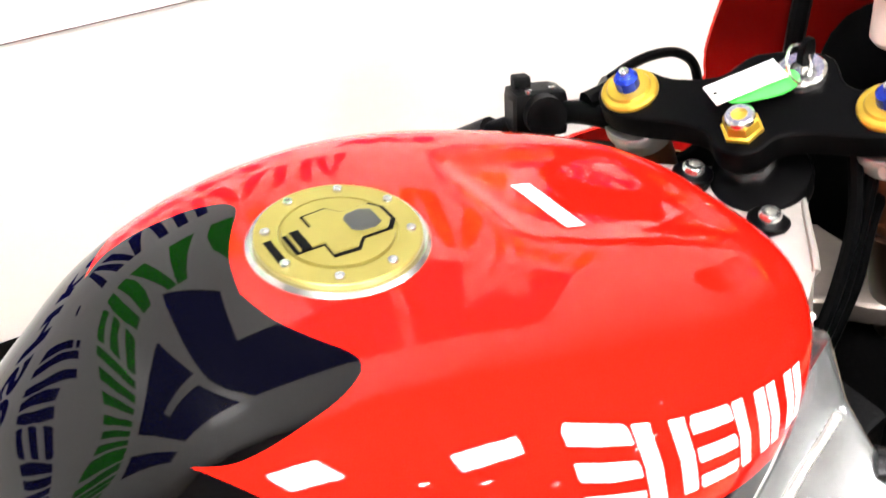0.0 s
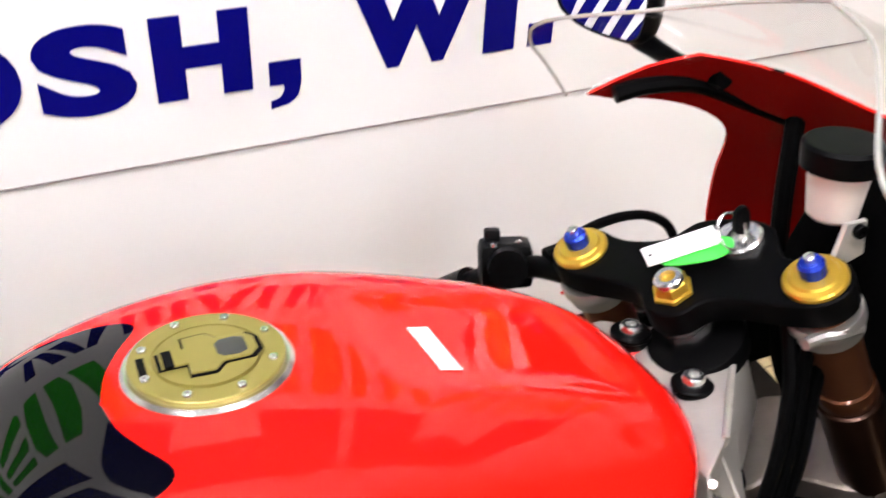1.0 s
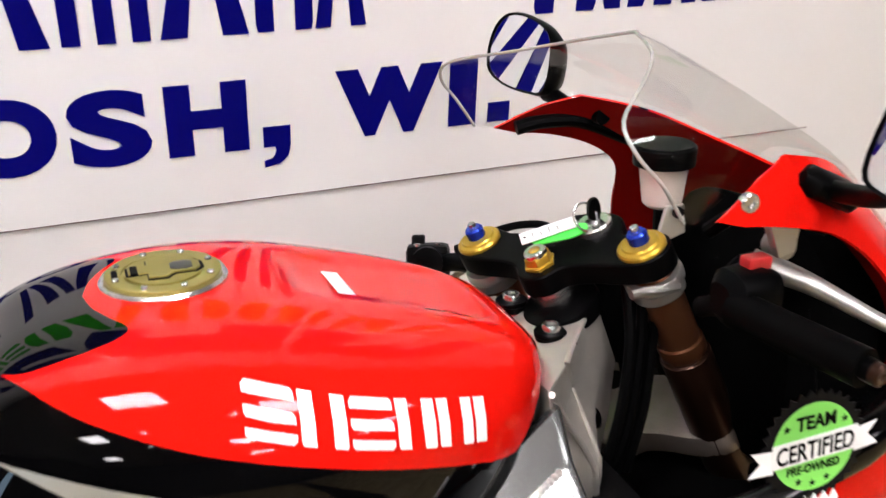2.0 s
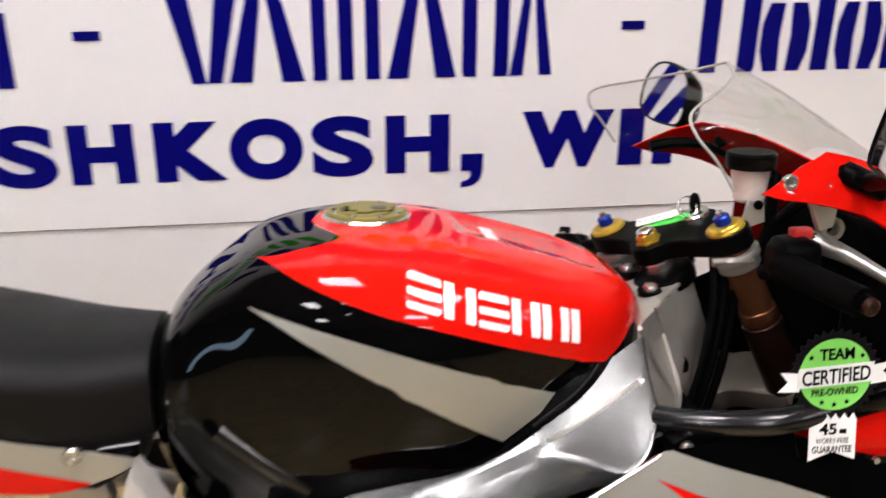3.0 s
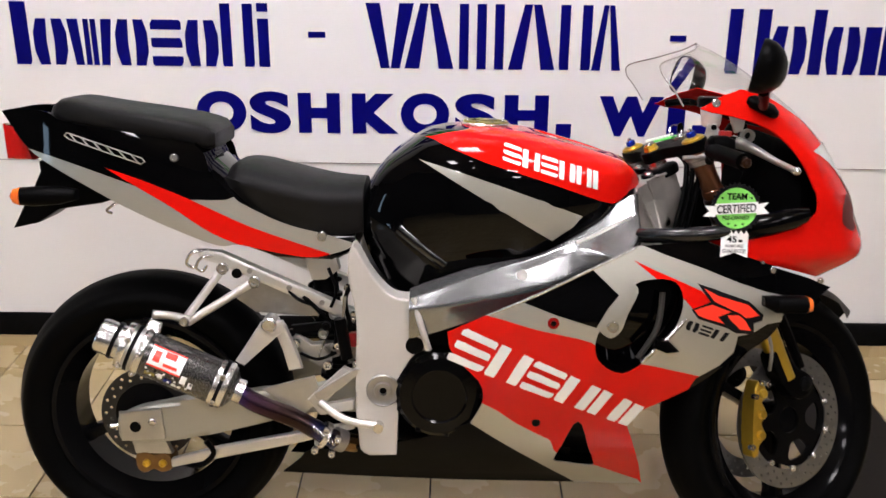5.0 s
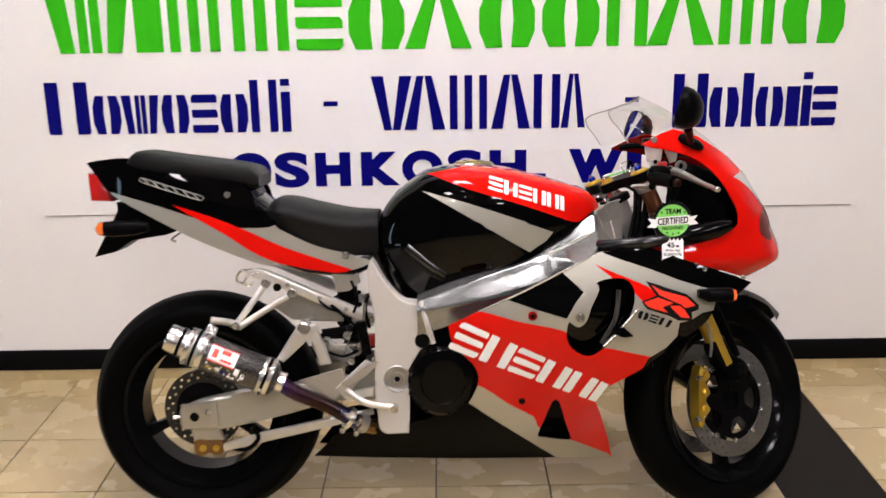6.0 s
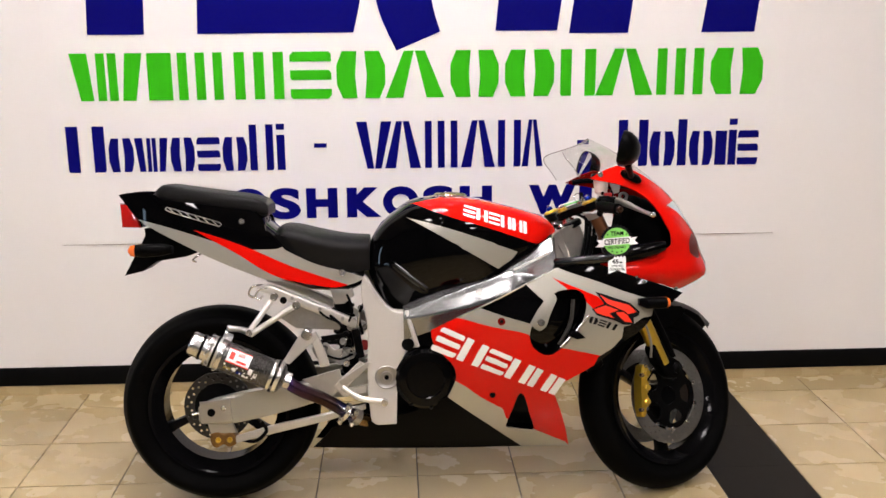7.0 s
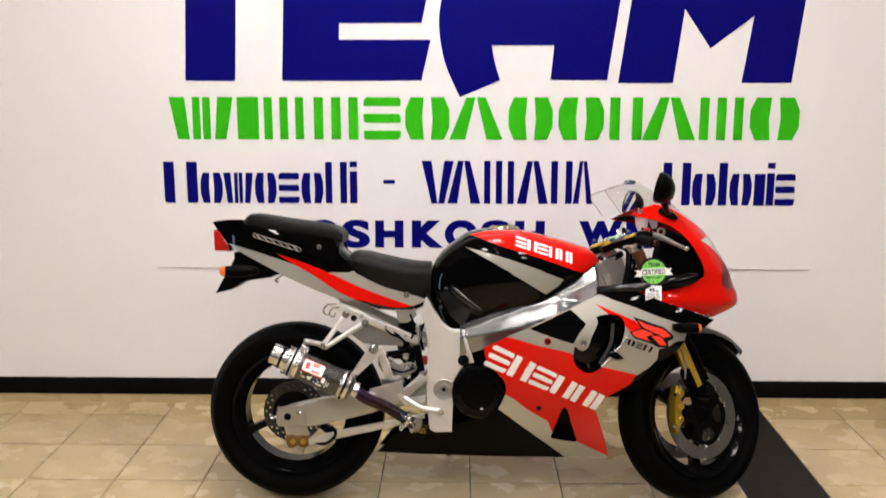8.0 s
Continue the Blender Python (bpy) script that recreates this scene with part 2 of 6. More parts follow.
def sheet(outline, place, zones=(), holes=(), step=0.03, thick=0.003, lift=0.0, flip=False, inner=None):
    """A curved shell: a flat outline with holes, cut along the paint zones, laid on the surface place(u, v). zones: (loop, material number)."""
    loops = [dense(outline, step)] + [dense(h, step) for h in holes] + [dense(z, step) for z, _ in zones]
    verts, edges = [], []
    for lp in loops:
        k = len(verts)
        verts += [Vector(q) for q in lp]
        edges += [(k + i, k + (i + 1) % len(lp)) for i in range(len(lp))]
    us, vs = [q[0] for q in outline], [q[1] for q in outline]
    rows = int((max(vs) - min(vs)) / step) + 1
    cols = int((max(us) - min(us)) / step) + 1
    for i in range(rows):
        for j in range(cols):
            q = (min(us) + (j + 0.5 + 0.25 * (i % 2)) * step, min(vs) + (i + 0.5) * step)
            if inside(q, outline) and not any(inside(q, h) for h in holes):
                verts.append(Vector(q))
    v2, _, tris, *_ = delaunay_2d_cdt(verts, edges, [], 0, 1e-5)
    bm = bmesh.new()
    made = [None] * len(v2)
    tri_list = []
    for t in tris:
        c = (sum(v2[i].x for i in t) / len(t), sum(v2[i].y for i in t) / len(t))
        if not inside(c, outline) or any(inside(c, h) for h in holes):
            continue
        m = 0
        for z, k in zones:
            if inside(c, z):
                m = k
        tri_list.append((t, m))
    for t, _ in tri_list:
        for i in t:
            if made[i] is None:
                made[i] = bm.verts.new(place(v2[i].x, v2[i].y))
    for t, m in tri_list:
        ids = [made[i] for i in t]
        if flip:
            ids.reverse()
        try:
            fc = bm.faces.new(ids)
            fc.material_index = m
        except ValueError:
            pass
    bm.normal_update()
    if lift:
        for v, nrm in [(v, v.normal.copy()) for v in bm.verts]:
            v.co += nrm * lift
    if thick:
        front = list(bm.faces)
        border = [(e, e.link_faces[0]) for e in bm.edges if len(e.link_faces) == 1]
        back = {v: bm.verts.new(v.co - v.normal * thick) for v in list(bm.verts)}
        for fc in front:
            nf = bm.faces.new([back[v] for v in reversed(fc.verts)])
            nf.material_index = fc.material_index if inner is None else inner
        for e, fc in border:
            for lp in fc.loops:
                if lp.edge == e:
                    a, b = lp.vert, lp.link_loop_next.vert
                    nf = bm.faces.new([b, a, back[a], back[b]])
                    nf.material_index = fc.material_index
    for fc in bm.faces:
        fc.tag = True
    return bm


def plate(loop, y0, y1, bev=0.004, holes=(), shear=None, segs=2):
    """A solid of the side outline loop (x, z) between y0 and y1, its edges rounded. shear(x, z): an added y."""
    bm = bmesh.new()
    if holes:
        bm.free()
        bm = sheet(loop, lambda u, v: (u, y0, v), holes=holes, step=0.05, thick=0, flip=y0 < y1)
        top = bmesh.ops.extrude_face_region(bm, geom=bm.faces[:])
        for v in [g for g in top["geom"] if isinstance(g, bmesh.types.BMVert)]:
            v.co.y = y1
    else:
        base = [bm.verts.new((x, y0, z)) for x, z in loop]
        fc = bm.faces.new(base)
        top = bmesh.ops.extrude_face_region(bm, geom=[fc])
        for v in [g for g in top["geom"] if isinstance(g, bmesh.types.BMVert)]:
            v.co.y = y1
        if bev:
            sharp = [e for e in bm.edges if abs(e.verts[0].co.y - e.verts[1].co.y) < 1e-6]
            bmesh.ops.bevel(bm, geom=sharp, offset=bev, segments=segs, profile=0.6, affect="EDGES", clamp_overlap=True)
    bmesh.ops.recalc_face_normals(bm, faces=bm.faces[:])
    bm.normal_update()
    for fc in bm.faces:
        if abs(fc.normal.y) > 0.999:
            for e in fc.edges:
                e.smooth = False
    if shear:
        for v in bm.verts:
            v.co.y += shear(v.co.x, v.co.z)
    for fc in bm.faces:
        fc.tag = True
    return bm


def lathe(profile, n=32, axis="y", at=(0, 0, 0), turn=None, capped=True):
    """A body of revolution: profile of (along, radius) round the axis through at."""
    bm = bmesh.new()
    rings = []
    for d, r in profile:
        ring = []
        for k in range(n):
            a = 2 * math.pi * k / n
            c, s = r * math.cos(a), r * math.sin(a)
            co = {"y": (c, d, s), "z": (c, s, d), "x": (d, c, s)}[axis]
            ring.append(bm.verts.new(co))
        rings.append(ring)
    for a, b in zip(rings, rings[1:]):
        for k in range(n):
            bm.faces.new((a[k], a[(k + 1) % n], b[(k + 1) % n], b[k]))
    for ring in (rings[0], rings[-1]) if capped else ():
        if (ring[0].co - ring[n // 2].co).length > 1e-5:
            bm.faces.new(ring)
    bmesh.ops.remove_doubles(bm, verts=bm.verts[:], dist=1e-6)
    if turn:
        bmesh.ops.transform(bm, matrix=turn, verts=bm.verts[:])
    bmesh.ops.translate(bm, verts=bm.verts[:], vec=at)
    return bm


def tube(points, r, n=12, smooth=6, radii=None):
    """A round bar along a smooth line."""
    pts = [Vector(p) for p in (curve(points, smooth) if smooth > 1 and len(points) > 2 else points)]
    bm = bmesh.new()
    rings, side = [], None
    for i, p in enumerate(pts):
        d = (pts[min(i + 1, len(pts) - 1)] - pts[max(i - 1, 0)]).normalized()
        if side is None:
            side = d.cross(Vector((0, 0, 1)) if abs(d.z) < 0.9 else Vector((1, 0, 0))).normalized()
        side = (side - d * side.dot(d)).normalized()
        up = d.cross(side)
        rr = r if radii is None else float(np.interp(i / (len(pts) - 1), np.linspace(0, 1, len(radii)), radii))
        rings.append([bm.verts.new(p + rr * (math.cos(2 * math.pi * k / n) * side + math.sin(2 * math.pi * k / n) * up)) for k in range(n)])
    for a, b in zip(rings, rings[1:]):
        for k in range(n):
            bm.faces.new((a[k], a[(k + 1) % n], b[(k + 1) % n], b[k]))
    bm.faces.new(rings[0])
    bm.faces.new(rings[-1])
    return bm


def join(*bms):
    """One bmesh out of several."""
    out = bms[0]
    for b in bms[1:]:
        me = bpy.data.meshes.new("tmp")
        b.to_mesh(me)
        b.free()
        out.from_mesh(me)
        bpy.data.meshes.remove(me)
    for fc in out.faces:
        fc.tag = False
    return out


def loft(stations, n=28):
    """A cushion-like body along x: stations of (x, half width, top z, bottom z, squareness, centre y)."""
    bm = bmesh.new()
    rings = []
    for x, w, zt, zb, e, *cy in stations:
        zc, h = (zt + zb) / 2, (zt - zb) / 2
        ring = []
        for k in range(n):
            a = 2 * math.pi * k / n
            c, s = math.cos(a), math.sin(a)
            ring.append(bm.verts.new((x, (cy[0] if cy else 0) + w * math.copysign(abs(c) ** (2 / e), c), zc + h * math.copysign(abs(s) ** (2 / e), s))))
        rings.append(ring)
    for a, b in zip(rings, rings[1:]):
        for k in range(n):
            bm.faces.new((a[k], a[(k + 1) % n], b[(k + 1) % n], b[k]))
    bm.faces.new(rings[0])
    bm.faces.new(rings[-1])
    return bm


def box(x0, x1, y0, y1, z0, z1, bev=0.0):
    bm = bmesh.new()
    bmesh.ops.create_cube(bm, size=1)
    for v in bm.verts:
        v.co = Vector(((x0 + x1) / 2 + v.co.x * (x1 - x0), (y0 + y1) / 2 + v.co.y * (y1 - y0), (z0 + z1) / 2 + v.co.z * (z1 - z0)))
    if bev:
        bmesh.ops.bevel(bm, geom=bm.edges[:], offset=bev, segments=2, profile=0.6, affect="EDGES")
        bm.normal_update()
        for fc in bm.faces:
            if max(abs(c) for c in fc.normal) > 0.999:
                for e in fc.edges:
                    e.smooth = False
    return bm


def moved(bm, m):
    bmesh.ops.transform(bm, matrix=m, verts=bm.verts[:])
    return bm


def bolt(at, r=0.007, h=0.006, axis="y"):
    """A cap screw with a socket, its head towards -y (or up)."""
    prof = [(0.002, r), (-h * 0.7, r), (-h, r * 0.85), (-h, r * 0.5), (-h * 0.4, r * 0.45), (-h * 0.4, 0.0)]
    if axis == "z":
        prof = [(-d, q) for d, q in prof]
    return lathe(prof, 12, axis, at)


# ---- the room ----
WALL_Y, CEILING = 0.92, 3.3
X0, X1, Y0 = -5.5, 7.0, -7.5
TILE_SIZE, TILE_X, TILE_Y = 0.336, 0.63, 0.085
GROUND = -0.010


def setting(name, bm, material, label, category):
    return tagged(finish(bm, name, material), label, category, kind="structure")


setting("wall_north", box(X0 - 0.15, X1 + 0.15, WALL_Y, WALL_Y + 0.15, GROUND, CEILING), WALL, "white painted showroom wall behind the motorcycle", "wall")
setting("wall_south", box(X0 - 0.15, X1 + 0.15, Y0 - 0.15, Y0, GROUND, CEILING), FARWALL, "unseen far wall of the showroom, coloured near black to dim reflections", "wall")
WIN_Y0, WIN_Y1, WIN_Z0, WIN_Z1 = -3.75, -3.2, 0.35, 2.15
setting("wall_west", join(box(X0 - 0.15, X0, Y0, WIN_Y0, GROUND, CEILING), box(X0 - 0.15, X0, WIN_Y1, WALL_Y, GROUND, CEILING), box(X0 - 0.15, X0, WIN_Y0, WIN_Y1, GROUND, WIN_Z0), box(X0 - 0.15, X0, WIN_Y0, WIN_Y1, WIN_Z1, CEILING)), FARWALL, "unseen side wall of the showroom, coloured near black to dim reflections", "wall")
setting("wall_east", box(X1, X1 + 0.15, Y0, WALL_Y, GROUND, CEILING), FARWALL, "unseen side wall of the showroom, coloured near black to dim reflections", "wall")
setting("ceiling", box(X0, X1, Y0, WALL_Y, CEILING, CEILING + 0.1), CEIL, "showroom ceiling with recessed lamps, darkened to dim reflections", "ceiling")
bb = plate([(WALL_Y - 0.014, 0.032), (WALL_Y - 0.001, 0.032), (WALL_Y - 0.001, 0.108), (WALL_Y - 0.006, 0.108), (WALL_Y - 0.012, 0.098)], X0, X1, 0)
setting("baseboard", moved(bb, Matrix(((0, 1, 0, 0), (1, 0, 0, 0), (0, 0, 1, 0), (0, 0, 0, 1)))), BASE, "black rubber baseboard along the white wall", "baseboard")
FLOOR = setting("floor", box(X0, X1, Y0, WALL_Y, -0.12, GROUND - 0.004), GROUT, "beige ceramic tile floor with one charcoal stripe", "floor")

setting("trim", box(X0, X1, WALL_Y - 0.011, WALL_Y - 0.001, GROUND, 0.0315), TILE, "added low strip in floor tile colour under the black baseboard", "trim")

# shop window that lets the daylight in
WINDOW = tagged(new("window_1"), "tall shop window with daylight outside", "window", kind="structure")
for name, a, b, c, d in (("window_sill", WIN_Y0, WIN_Y1, WIN_Z0, WIN_Z0 + 0.05), ("window_frame", WIN_Y0, WIN_Y1, WIN_Z1 - 0.05, WIN_Z1), ("window_frame", WIN_Y0, WIN_Y0 + 0.05, WIN_Z0 + 0.05, WIN_Z1 - 0.05), ("window_frame", WIN_Y1 - 0.05, WIN_Y1, WIN_Z0 + 0.05, WIN_Z1 - 0.05)):
    part(name, box(X0 - 0.10, X0 - 0.04, a, b, c, d, 0.006), PLASTIC, WINDOW)
pane = part("pane", box(X0 - 0.075, X0 - 0.069, WIN_Y0 + 0.05, WIN_Y1 - 0.05, WIN_Z0 + 0.05, WIN_Z1 - 0.05), CLEAR, WINDOW)
pane.visible_shadow = False
setting("backdrop", box(X0 - 0.95, X0 - 0.9, WIN_Y0 - 0.8, WIN_Y1 + 0.8, GROUND, 2.9), DAYLIGHT, "pale daylight outside the shop window", "backdrop")

# recessed lamps
lamp_proto = None


def ceiling_lamp(x, y):
    global lamp_proto
    if lamp_proto:
        copy_thing(lamp_proto, Matrix.Translation((x, y, CEILING)))
        return
    root = tagged(new("ceiling_light"), "square recessed white fluorescent ceiling light", "ceiling light", "ceiling lights")
    a, b2 = 0.30, 0.30
    rim = bmesh.new()
    for x0, x1, y0, y1 in ((-a - 0.02, a + 0.02, -b2 - 0.02, -b2), (-a - 0.02, a + 0.02, b2, b2 + 0.02), (-a - 0.02, -a, -b2, b2), (a, a + 0.02, -b2, b2)):
        rim = join(rim, box(x0, x1, y0, y1, -0.018, 0.004))
    part("frame", rim, WALL, root)
    part("diffuser", box(-a, a, -b2, b2, -0.008, 0.003), LAMP, root)
    root.matrix_basis = Matrix.Translation((x, y, CEILING))
    lamp_proto = root


for lx, ly in ((0.05, -0.15), (1.5, -0.95), (-1.6, -2.1), (4.3, -3.0), (0.8, -3.6), (-2.6, -4.6), (4.6, -4.8), (1.0, -6.0)):
    ceiling_lamp(lx, ly)

spot_proto = None
for lx, ly in ((0.84, -1.25), (1.34, -1.9), (-0.45, -1.95), (-0.9, -3.4), (2.3, -3.4), (4.3, -1.2), (5.8, -1.6)):
    if spot_proto:
        copy_thing(spot_proto, Matrix.Translation((lx, ly, CEILING)))
        continue
    spot_proto = tagged(new("downlight"), "small round recessed white downlight", "ceiling light", "downlights")
    part("trim", lathe([(0.004, 0.075), (-0.006, 0.075), (-0.008, 0.070), (-0.006, 0.058), (0.004, 0.058)], 28, "z"), WALL, spot_proto)
    part("lens", lathe([(0.002, 0.058), (-0.004, 0.057), (-0.004, 0.0)], 28, "z"), LAMP, spot_proto)
    spot_proto.matrix_basis = Matrix.Translation((lx, ly, CEILING))

# ---- the sign on the wall ----
SIGN = tagged(new("wall_sign"), "large white dealer sign board with blue and green lettering", "sign")
part("board", box(-0.765, 2.13, WALL_Y - 0.004, WALL_Y + 0.002, 0.626, 2.62), BOARD, SIGN)
part("board_edge", box(-0.765, 2.13, WALL_Y - 0.0048, WALL_Y - 0.001, 0.6242, 0.6256), mat("board_gap_shadow", (0.17, 0.125, 0.125), 0.6), SIGN)
FACE = WALL_Y - 0.0042


def flat_shape(name, polys, material, parent, depth=0.0025, label=""):
    """Flat cut-out shapes on the sign: polygons of (x, z)."""
    for p in polys:
        q = bmesh.new()
        fc = q.faces.new([q.verts.new((x, FACE, z)) for x, z in p])
        r = bmesh.ops.extrude_face_region(q, geom=[fc])
        for v in [g for g in r["geom"] if isinstance(g, bmesh.types.BMVert)]:
            v.co.y -= depth
        bmesh.ops.triangulate(q, faces=q.faces[:])
        part(name, q, material, parent, label)


def font_mesh(text, bold=0.0, depth=0.01):
    cu = bpy.data.curves.new("text", "FONT")
    cu.body, cu.size, cu.offset, cu.extrude = text, 1.0, bold, depth
    cu.resolution_u = 6
    ob = bpy.data.objects.new("text", cu)
    scene.collection.objects.link(ob)
    me = bpy.data.meshes.new_from_object(ob.evaluated_get(bpy.context.evaluated_depsgraph_get()))
    bpy.data.objects.remove(ob)
    bm = bmesh.new()
    bm.from_mesh(me)
    bpy.data.meshes.remove(me)
    return bm


def lettering(name, text, x0, x1, z0, z1, place, material, parent, bold=0.02, label=""):
    """Letters stretched to a box; place(x, z, d) lays them on their ground, d towards the viewer."""
    bm = font_mesh(text, bold)
    xs, ys, zs = zip(*[v.co for v in bm.verts])
    for v in bm.verts:
        u = x0 + (v.co.x - min(xs)) / (max(xs) - min(xs)) * (x1 - x0)
        w = z0 + (v.co.y - min(ys)) / (max(ys) - min(ys)) * (z1 - z0)
        v.co = place(u, w, (v.co.z - min(zs)) / (max(zs) - min(zs)))
    return part(name, bm, material, parent, label)


def on_sign(x, z, d):
    return Vector((x, FACE - 0.0025 * d, z))


# the town's name, letter by letter
for ch, x0, x1 in (("O", -0.092, 0.057), ("S", 0.068, 0.190), ("H", 0.213, 0.338), ("K", 0.375, 0.513), ("O", 0.520, 0.665), ("S", 0.682, 0.806), ("H", 0.830, 0.961), ("W", 1.111, 1.302), ("I", 1.317, 1.369)):
    over = 0.003 if ch in "OS" else 0.0
    lettering("letter", ch, x0, x1, 0.720 - over, 0.842 + over, on_sign, NAVY, SIGN, 0.075 if ch in "WK" else 0.045 if ch == "S" else 0.06)
flat_shape("comma", [[(0.985, 0.756), (0.985, 0.720), (1.004, 0.720)] + curve([(1.006, 0.712), (1.000, 0.700), (0.985, 0.695)], 3) + [(0.985, 0.683)] + curve([(1.010, 0.688), (1.025, 0.700), (1.031, 0.722)], 3) + [(1.031, 0.756)]], NAVY, SIGN)
flat_shape("full_stop", [[(1.393, 0.720), (1.435, 0.720), (1.435, 0.757), (1.393, 0.757)]], NAVY, SIGN)

# trade names become plain bars in the same colours
UNIT = {}
UNIT["pair"] = [[(0.03, 0), (0.31, 0), (0.31, 1), (0, 1), (0, 0.06)], [(0.69, 0), (0.97, 0), (1, 0.06), (1, 1), (0.69, 1)]]
UNIT["one"] = [[(0, 0), (1, 0), (1, 1), (0, 1)]]
UNIT["three"] = [[(0, 0), (0.21, 0), (0.21, 1), (0, 1)], [(0.395, 0), (0.605, 0), (0.605, 1), (0.395, 1)], [(0.79, 0), (1, 0), (1, 1), (0.79, 1)]]
UNIT["rungs"] = [[(0.06, 0), (0.92, 0), (1, 0.08), (1, 0.21), (0, 0.21), (0, 0.05)], [(0.04, 0.40), (1, 0.40), (1, 0.54), (0.94, 0.61), (0, 0.61), (0, 0.46)], [(0, 0.79), (1, 0.79), (1, 0.95), (0.94, 1), (0.08, 1), (0, 0.92)]]
UNIT["roof"] = [[(0, 0), (0.30, 0), (0.49, 1), (0.32, 1)], [(0.70, 0), (1, 0), (0.68, 1), (0.51, 1)]]
UNIT["funnel"] = [[(0.30, 0), (0.49, 0), (0.30, 1), (0, 1)], [(0.51, 0), (0.70, 0), (1, 1), (0.70, 1)]]
UNIT["waves"] = [[(0.12, 0), (0.30, 0), (0.24, 1), (0, 1)], [(0.36, 0), (0.48, 0), (0.48, 1), (0.36, 1)], [(0.52, 0), (0.64, 0), (0.64, 1), (0.52, 1)], [(0.70, 0), (0.88, 0), (1, 1), (0.76, 1)]]
UNIT["bowed"] = [[(0.12, 0), (0.42, 0), (0.38, 0.5), (0.42, 1), (0.12, 1), (0, 0.7), (0, 0.3)], [(0.58, 0), (0.88, 0), (1, 0.3), (1, 0.7), (0.88, 1), (0.58, 1), (0.62, 0.5)]]


def in_box(kind, x0, x1, z0, z1):
    return [[(x0 + u * (x1 - x0), z0 + v * (z1 - z0)) for u, v in p] for p in UNIT[kind]]


def sign_row(slots, z0, z1, material, low=None):
    for kind, x0, x1, *top in slots:
        flat_shape("bar_mark", in_box(kind, x0, x1, z0, top[0] if top else z1), material, SIGN)


LOW = 1.052
sign_row([("pair", -0.712, -0.565), ("bowed", -0.552, -0.455, LOW), ("waves", -0.450, -0.320, LOW), ("bowed", -0.312, -0.218, LOW), ("rungs", -0.208, -0.118, LOW),
          ("bowed", -0.108, -0.012, LOW), ("pair", -0.002, 0.092), ("one", 0.105, 0.137, 1.058)], 0.918, 1.100, NAVY)
flat_shape("bar_mark", in_box("one", 0.105, 0.137, 1.078, 1.102), NAVY, SIGN)
flat_shape("dash", in_box("one", 0.252, 0.302, 1.005, 1.022), NAVY, SIGN)
sign_row([("funnel", 0.420, 0.560), ("roof", 0.532, 0.676), ("three", 0.692, 0.822), ("roof", 0.836, 0.972), ("pair", 0.872 + 0.112, 1.078 - 0.002), ("roof", 1.030 + 0.05, 1.165)], 0.918, 1.106, NAVY)
flat_shape("dash", in_box("one", 1.303, 1.350, 1.005, 1.022), NAVY, SIGN)
sign_row([("pair", 1.470, 1.590), ("bowed", 1.598, 1.700, LOW), ("one", 1.712, 1.748), ("bowed", 1.760, 1.855, LOW), ("one", 1.866, 1.912, LOW), ("one", 1.920, 1.952, 1.055), ("rungs", 1.958, 2.042, LOW)], 0.913, 1.100, NAVY)
flat_shape("bar_mark", in_box("one", 1.920, 1.952, 1.075, 1.100), NAVY, SIGN)
sign_row([("waves", -0.672, -0.395), ("one", -0.378, -0.285), ("three", -0.262, -0.090), ("three", -0.045, 0.145), ("rungs", 0.170, 0.330), ("bowed", 0.350, 0.540), ("roof", 0.540, 0.770),
          ("bowed", 0.795, 0.985), ("bowed", 1.010, 1.205), ("pair", 1.230, 1.370), ("roof", 1.370, 1.600), ("three", 1.615, 1.800), ("bowed", 1.830, 2.040)], 1.198, 1.380, GREEN)
TOP = 2.05
flat_shape("big_bar", [[(-0.595, 1.449), (-0.380, 1.449), (-0.352, TOP), (-0.565, TOP)]], NAVY, SIGN)
flat_shape("big_block", [[(-0.178, 1.450), (0.420, 1.451), (0.460, 1.622), (0.070, 1.622), (0.072, 1.690), (0.422, 1.692), (0.50, TOP), (-0.150, TOP)]], NAVY, SIGN)
flat_shape("big_block", [[(0.585, 1.380)] + curve([(0.757, 1.452), (0.735, 1.520), (0.719, 1.599)], 4) + [(0.985, 1.599), (0.972, 1.453), (1.213, 1.453), (1.295, TOP), (0.60, TOP)] + curve([(0.52, 1.85), (0.495, 1.70), (0.520, 1.53), (0.585, 1.380)], 5)[:-1]], NAVY, SIGN)
flat_shape("big_block", [[(1.260, 1.441), (1.493, 1.441), (1.530, 1.748), (1.645, 1.586), (1.822, 1.720), (1.784, 1.441), (1.995, 1.441), (2.06, TOP), (1.34, TOP)]], NAVY, SIGN)


# ---- the motorcycle ----
BIKE = tagged(new("motorcycle"), "red, black and silver sport motorcycle leaning on its side stand", "motorcycle")
BIKE.matrix_basis = pose(0, 0, 0, -8.8) @ Matrix.Translation((0, -0.02, 0))
STEER_AT, RAKE, STEER = Vector((1.115, 0.015, 0.92)), 24.0, 30.0
AXIS = Vector((-math.sin(radians(RAKE)), 0, math.cos(radians(RAKE))))
TURNED = Matrix.Translation(STEER_AT) @ Matrix.Rotation(radians(STEER), 4, AXIS) @ Matrix.Translation(-STEER_AT)


def mirrored(bm):
    for v in bm.verts:
        v.co.y = -v.co.y
    bmesh.ops.reverse_faces(bm, faces=bm.faces[:])
    for fc in bm.faces:
        fc.tag = True
    return bm


def both(name, make, material, parent, label=""):
    a = part(name, make(), material, parent, label)
    b = part(name, mirrored(make()), material, parent, label)
    return a, b


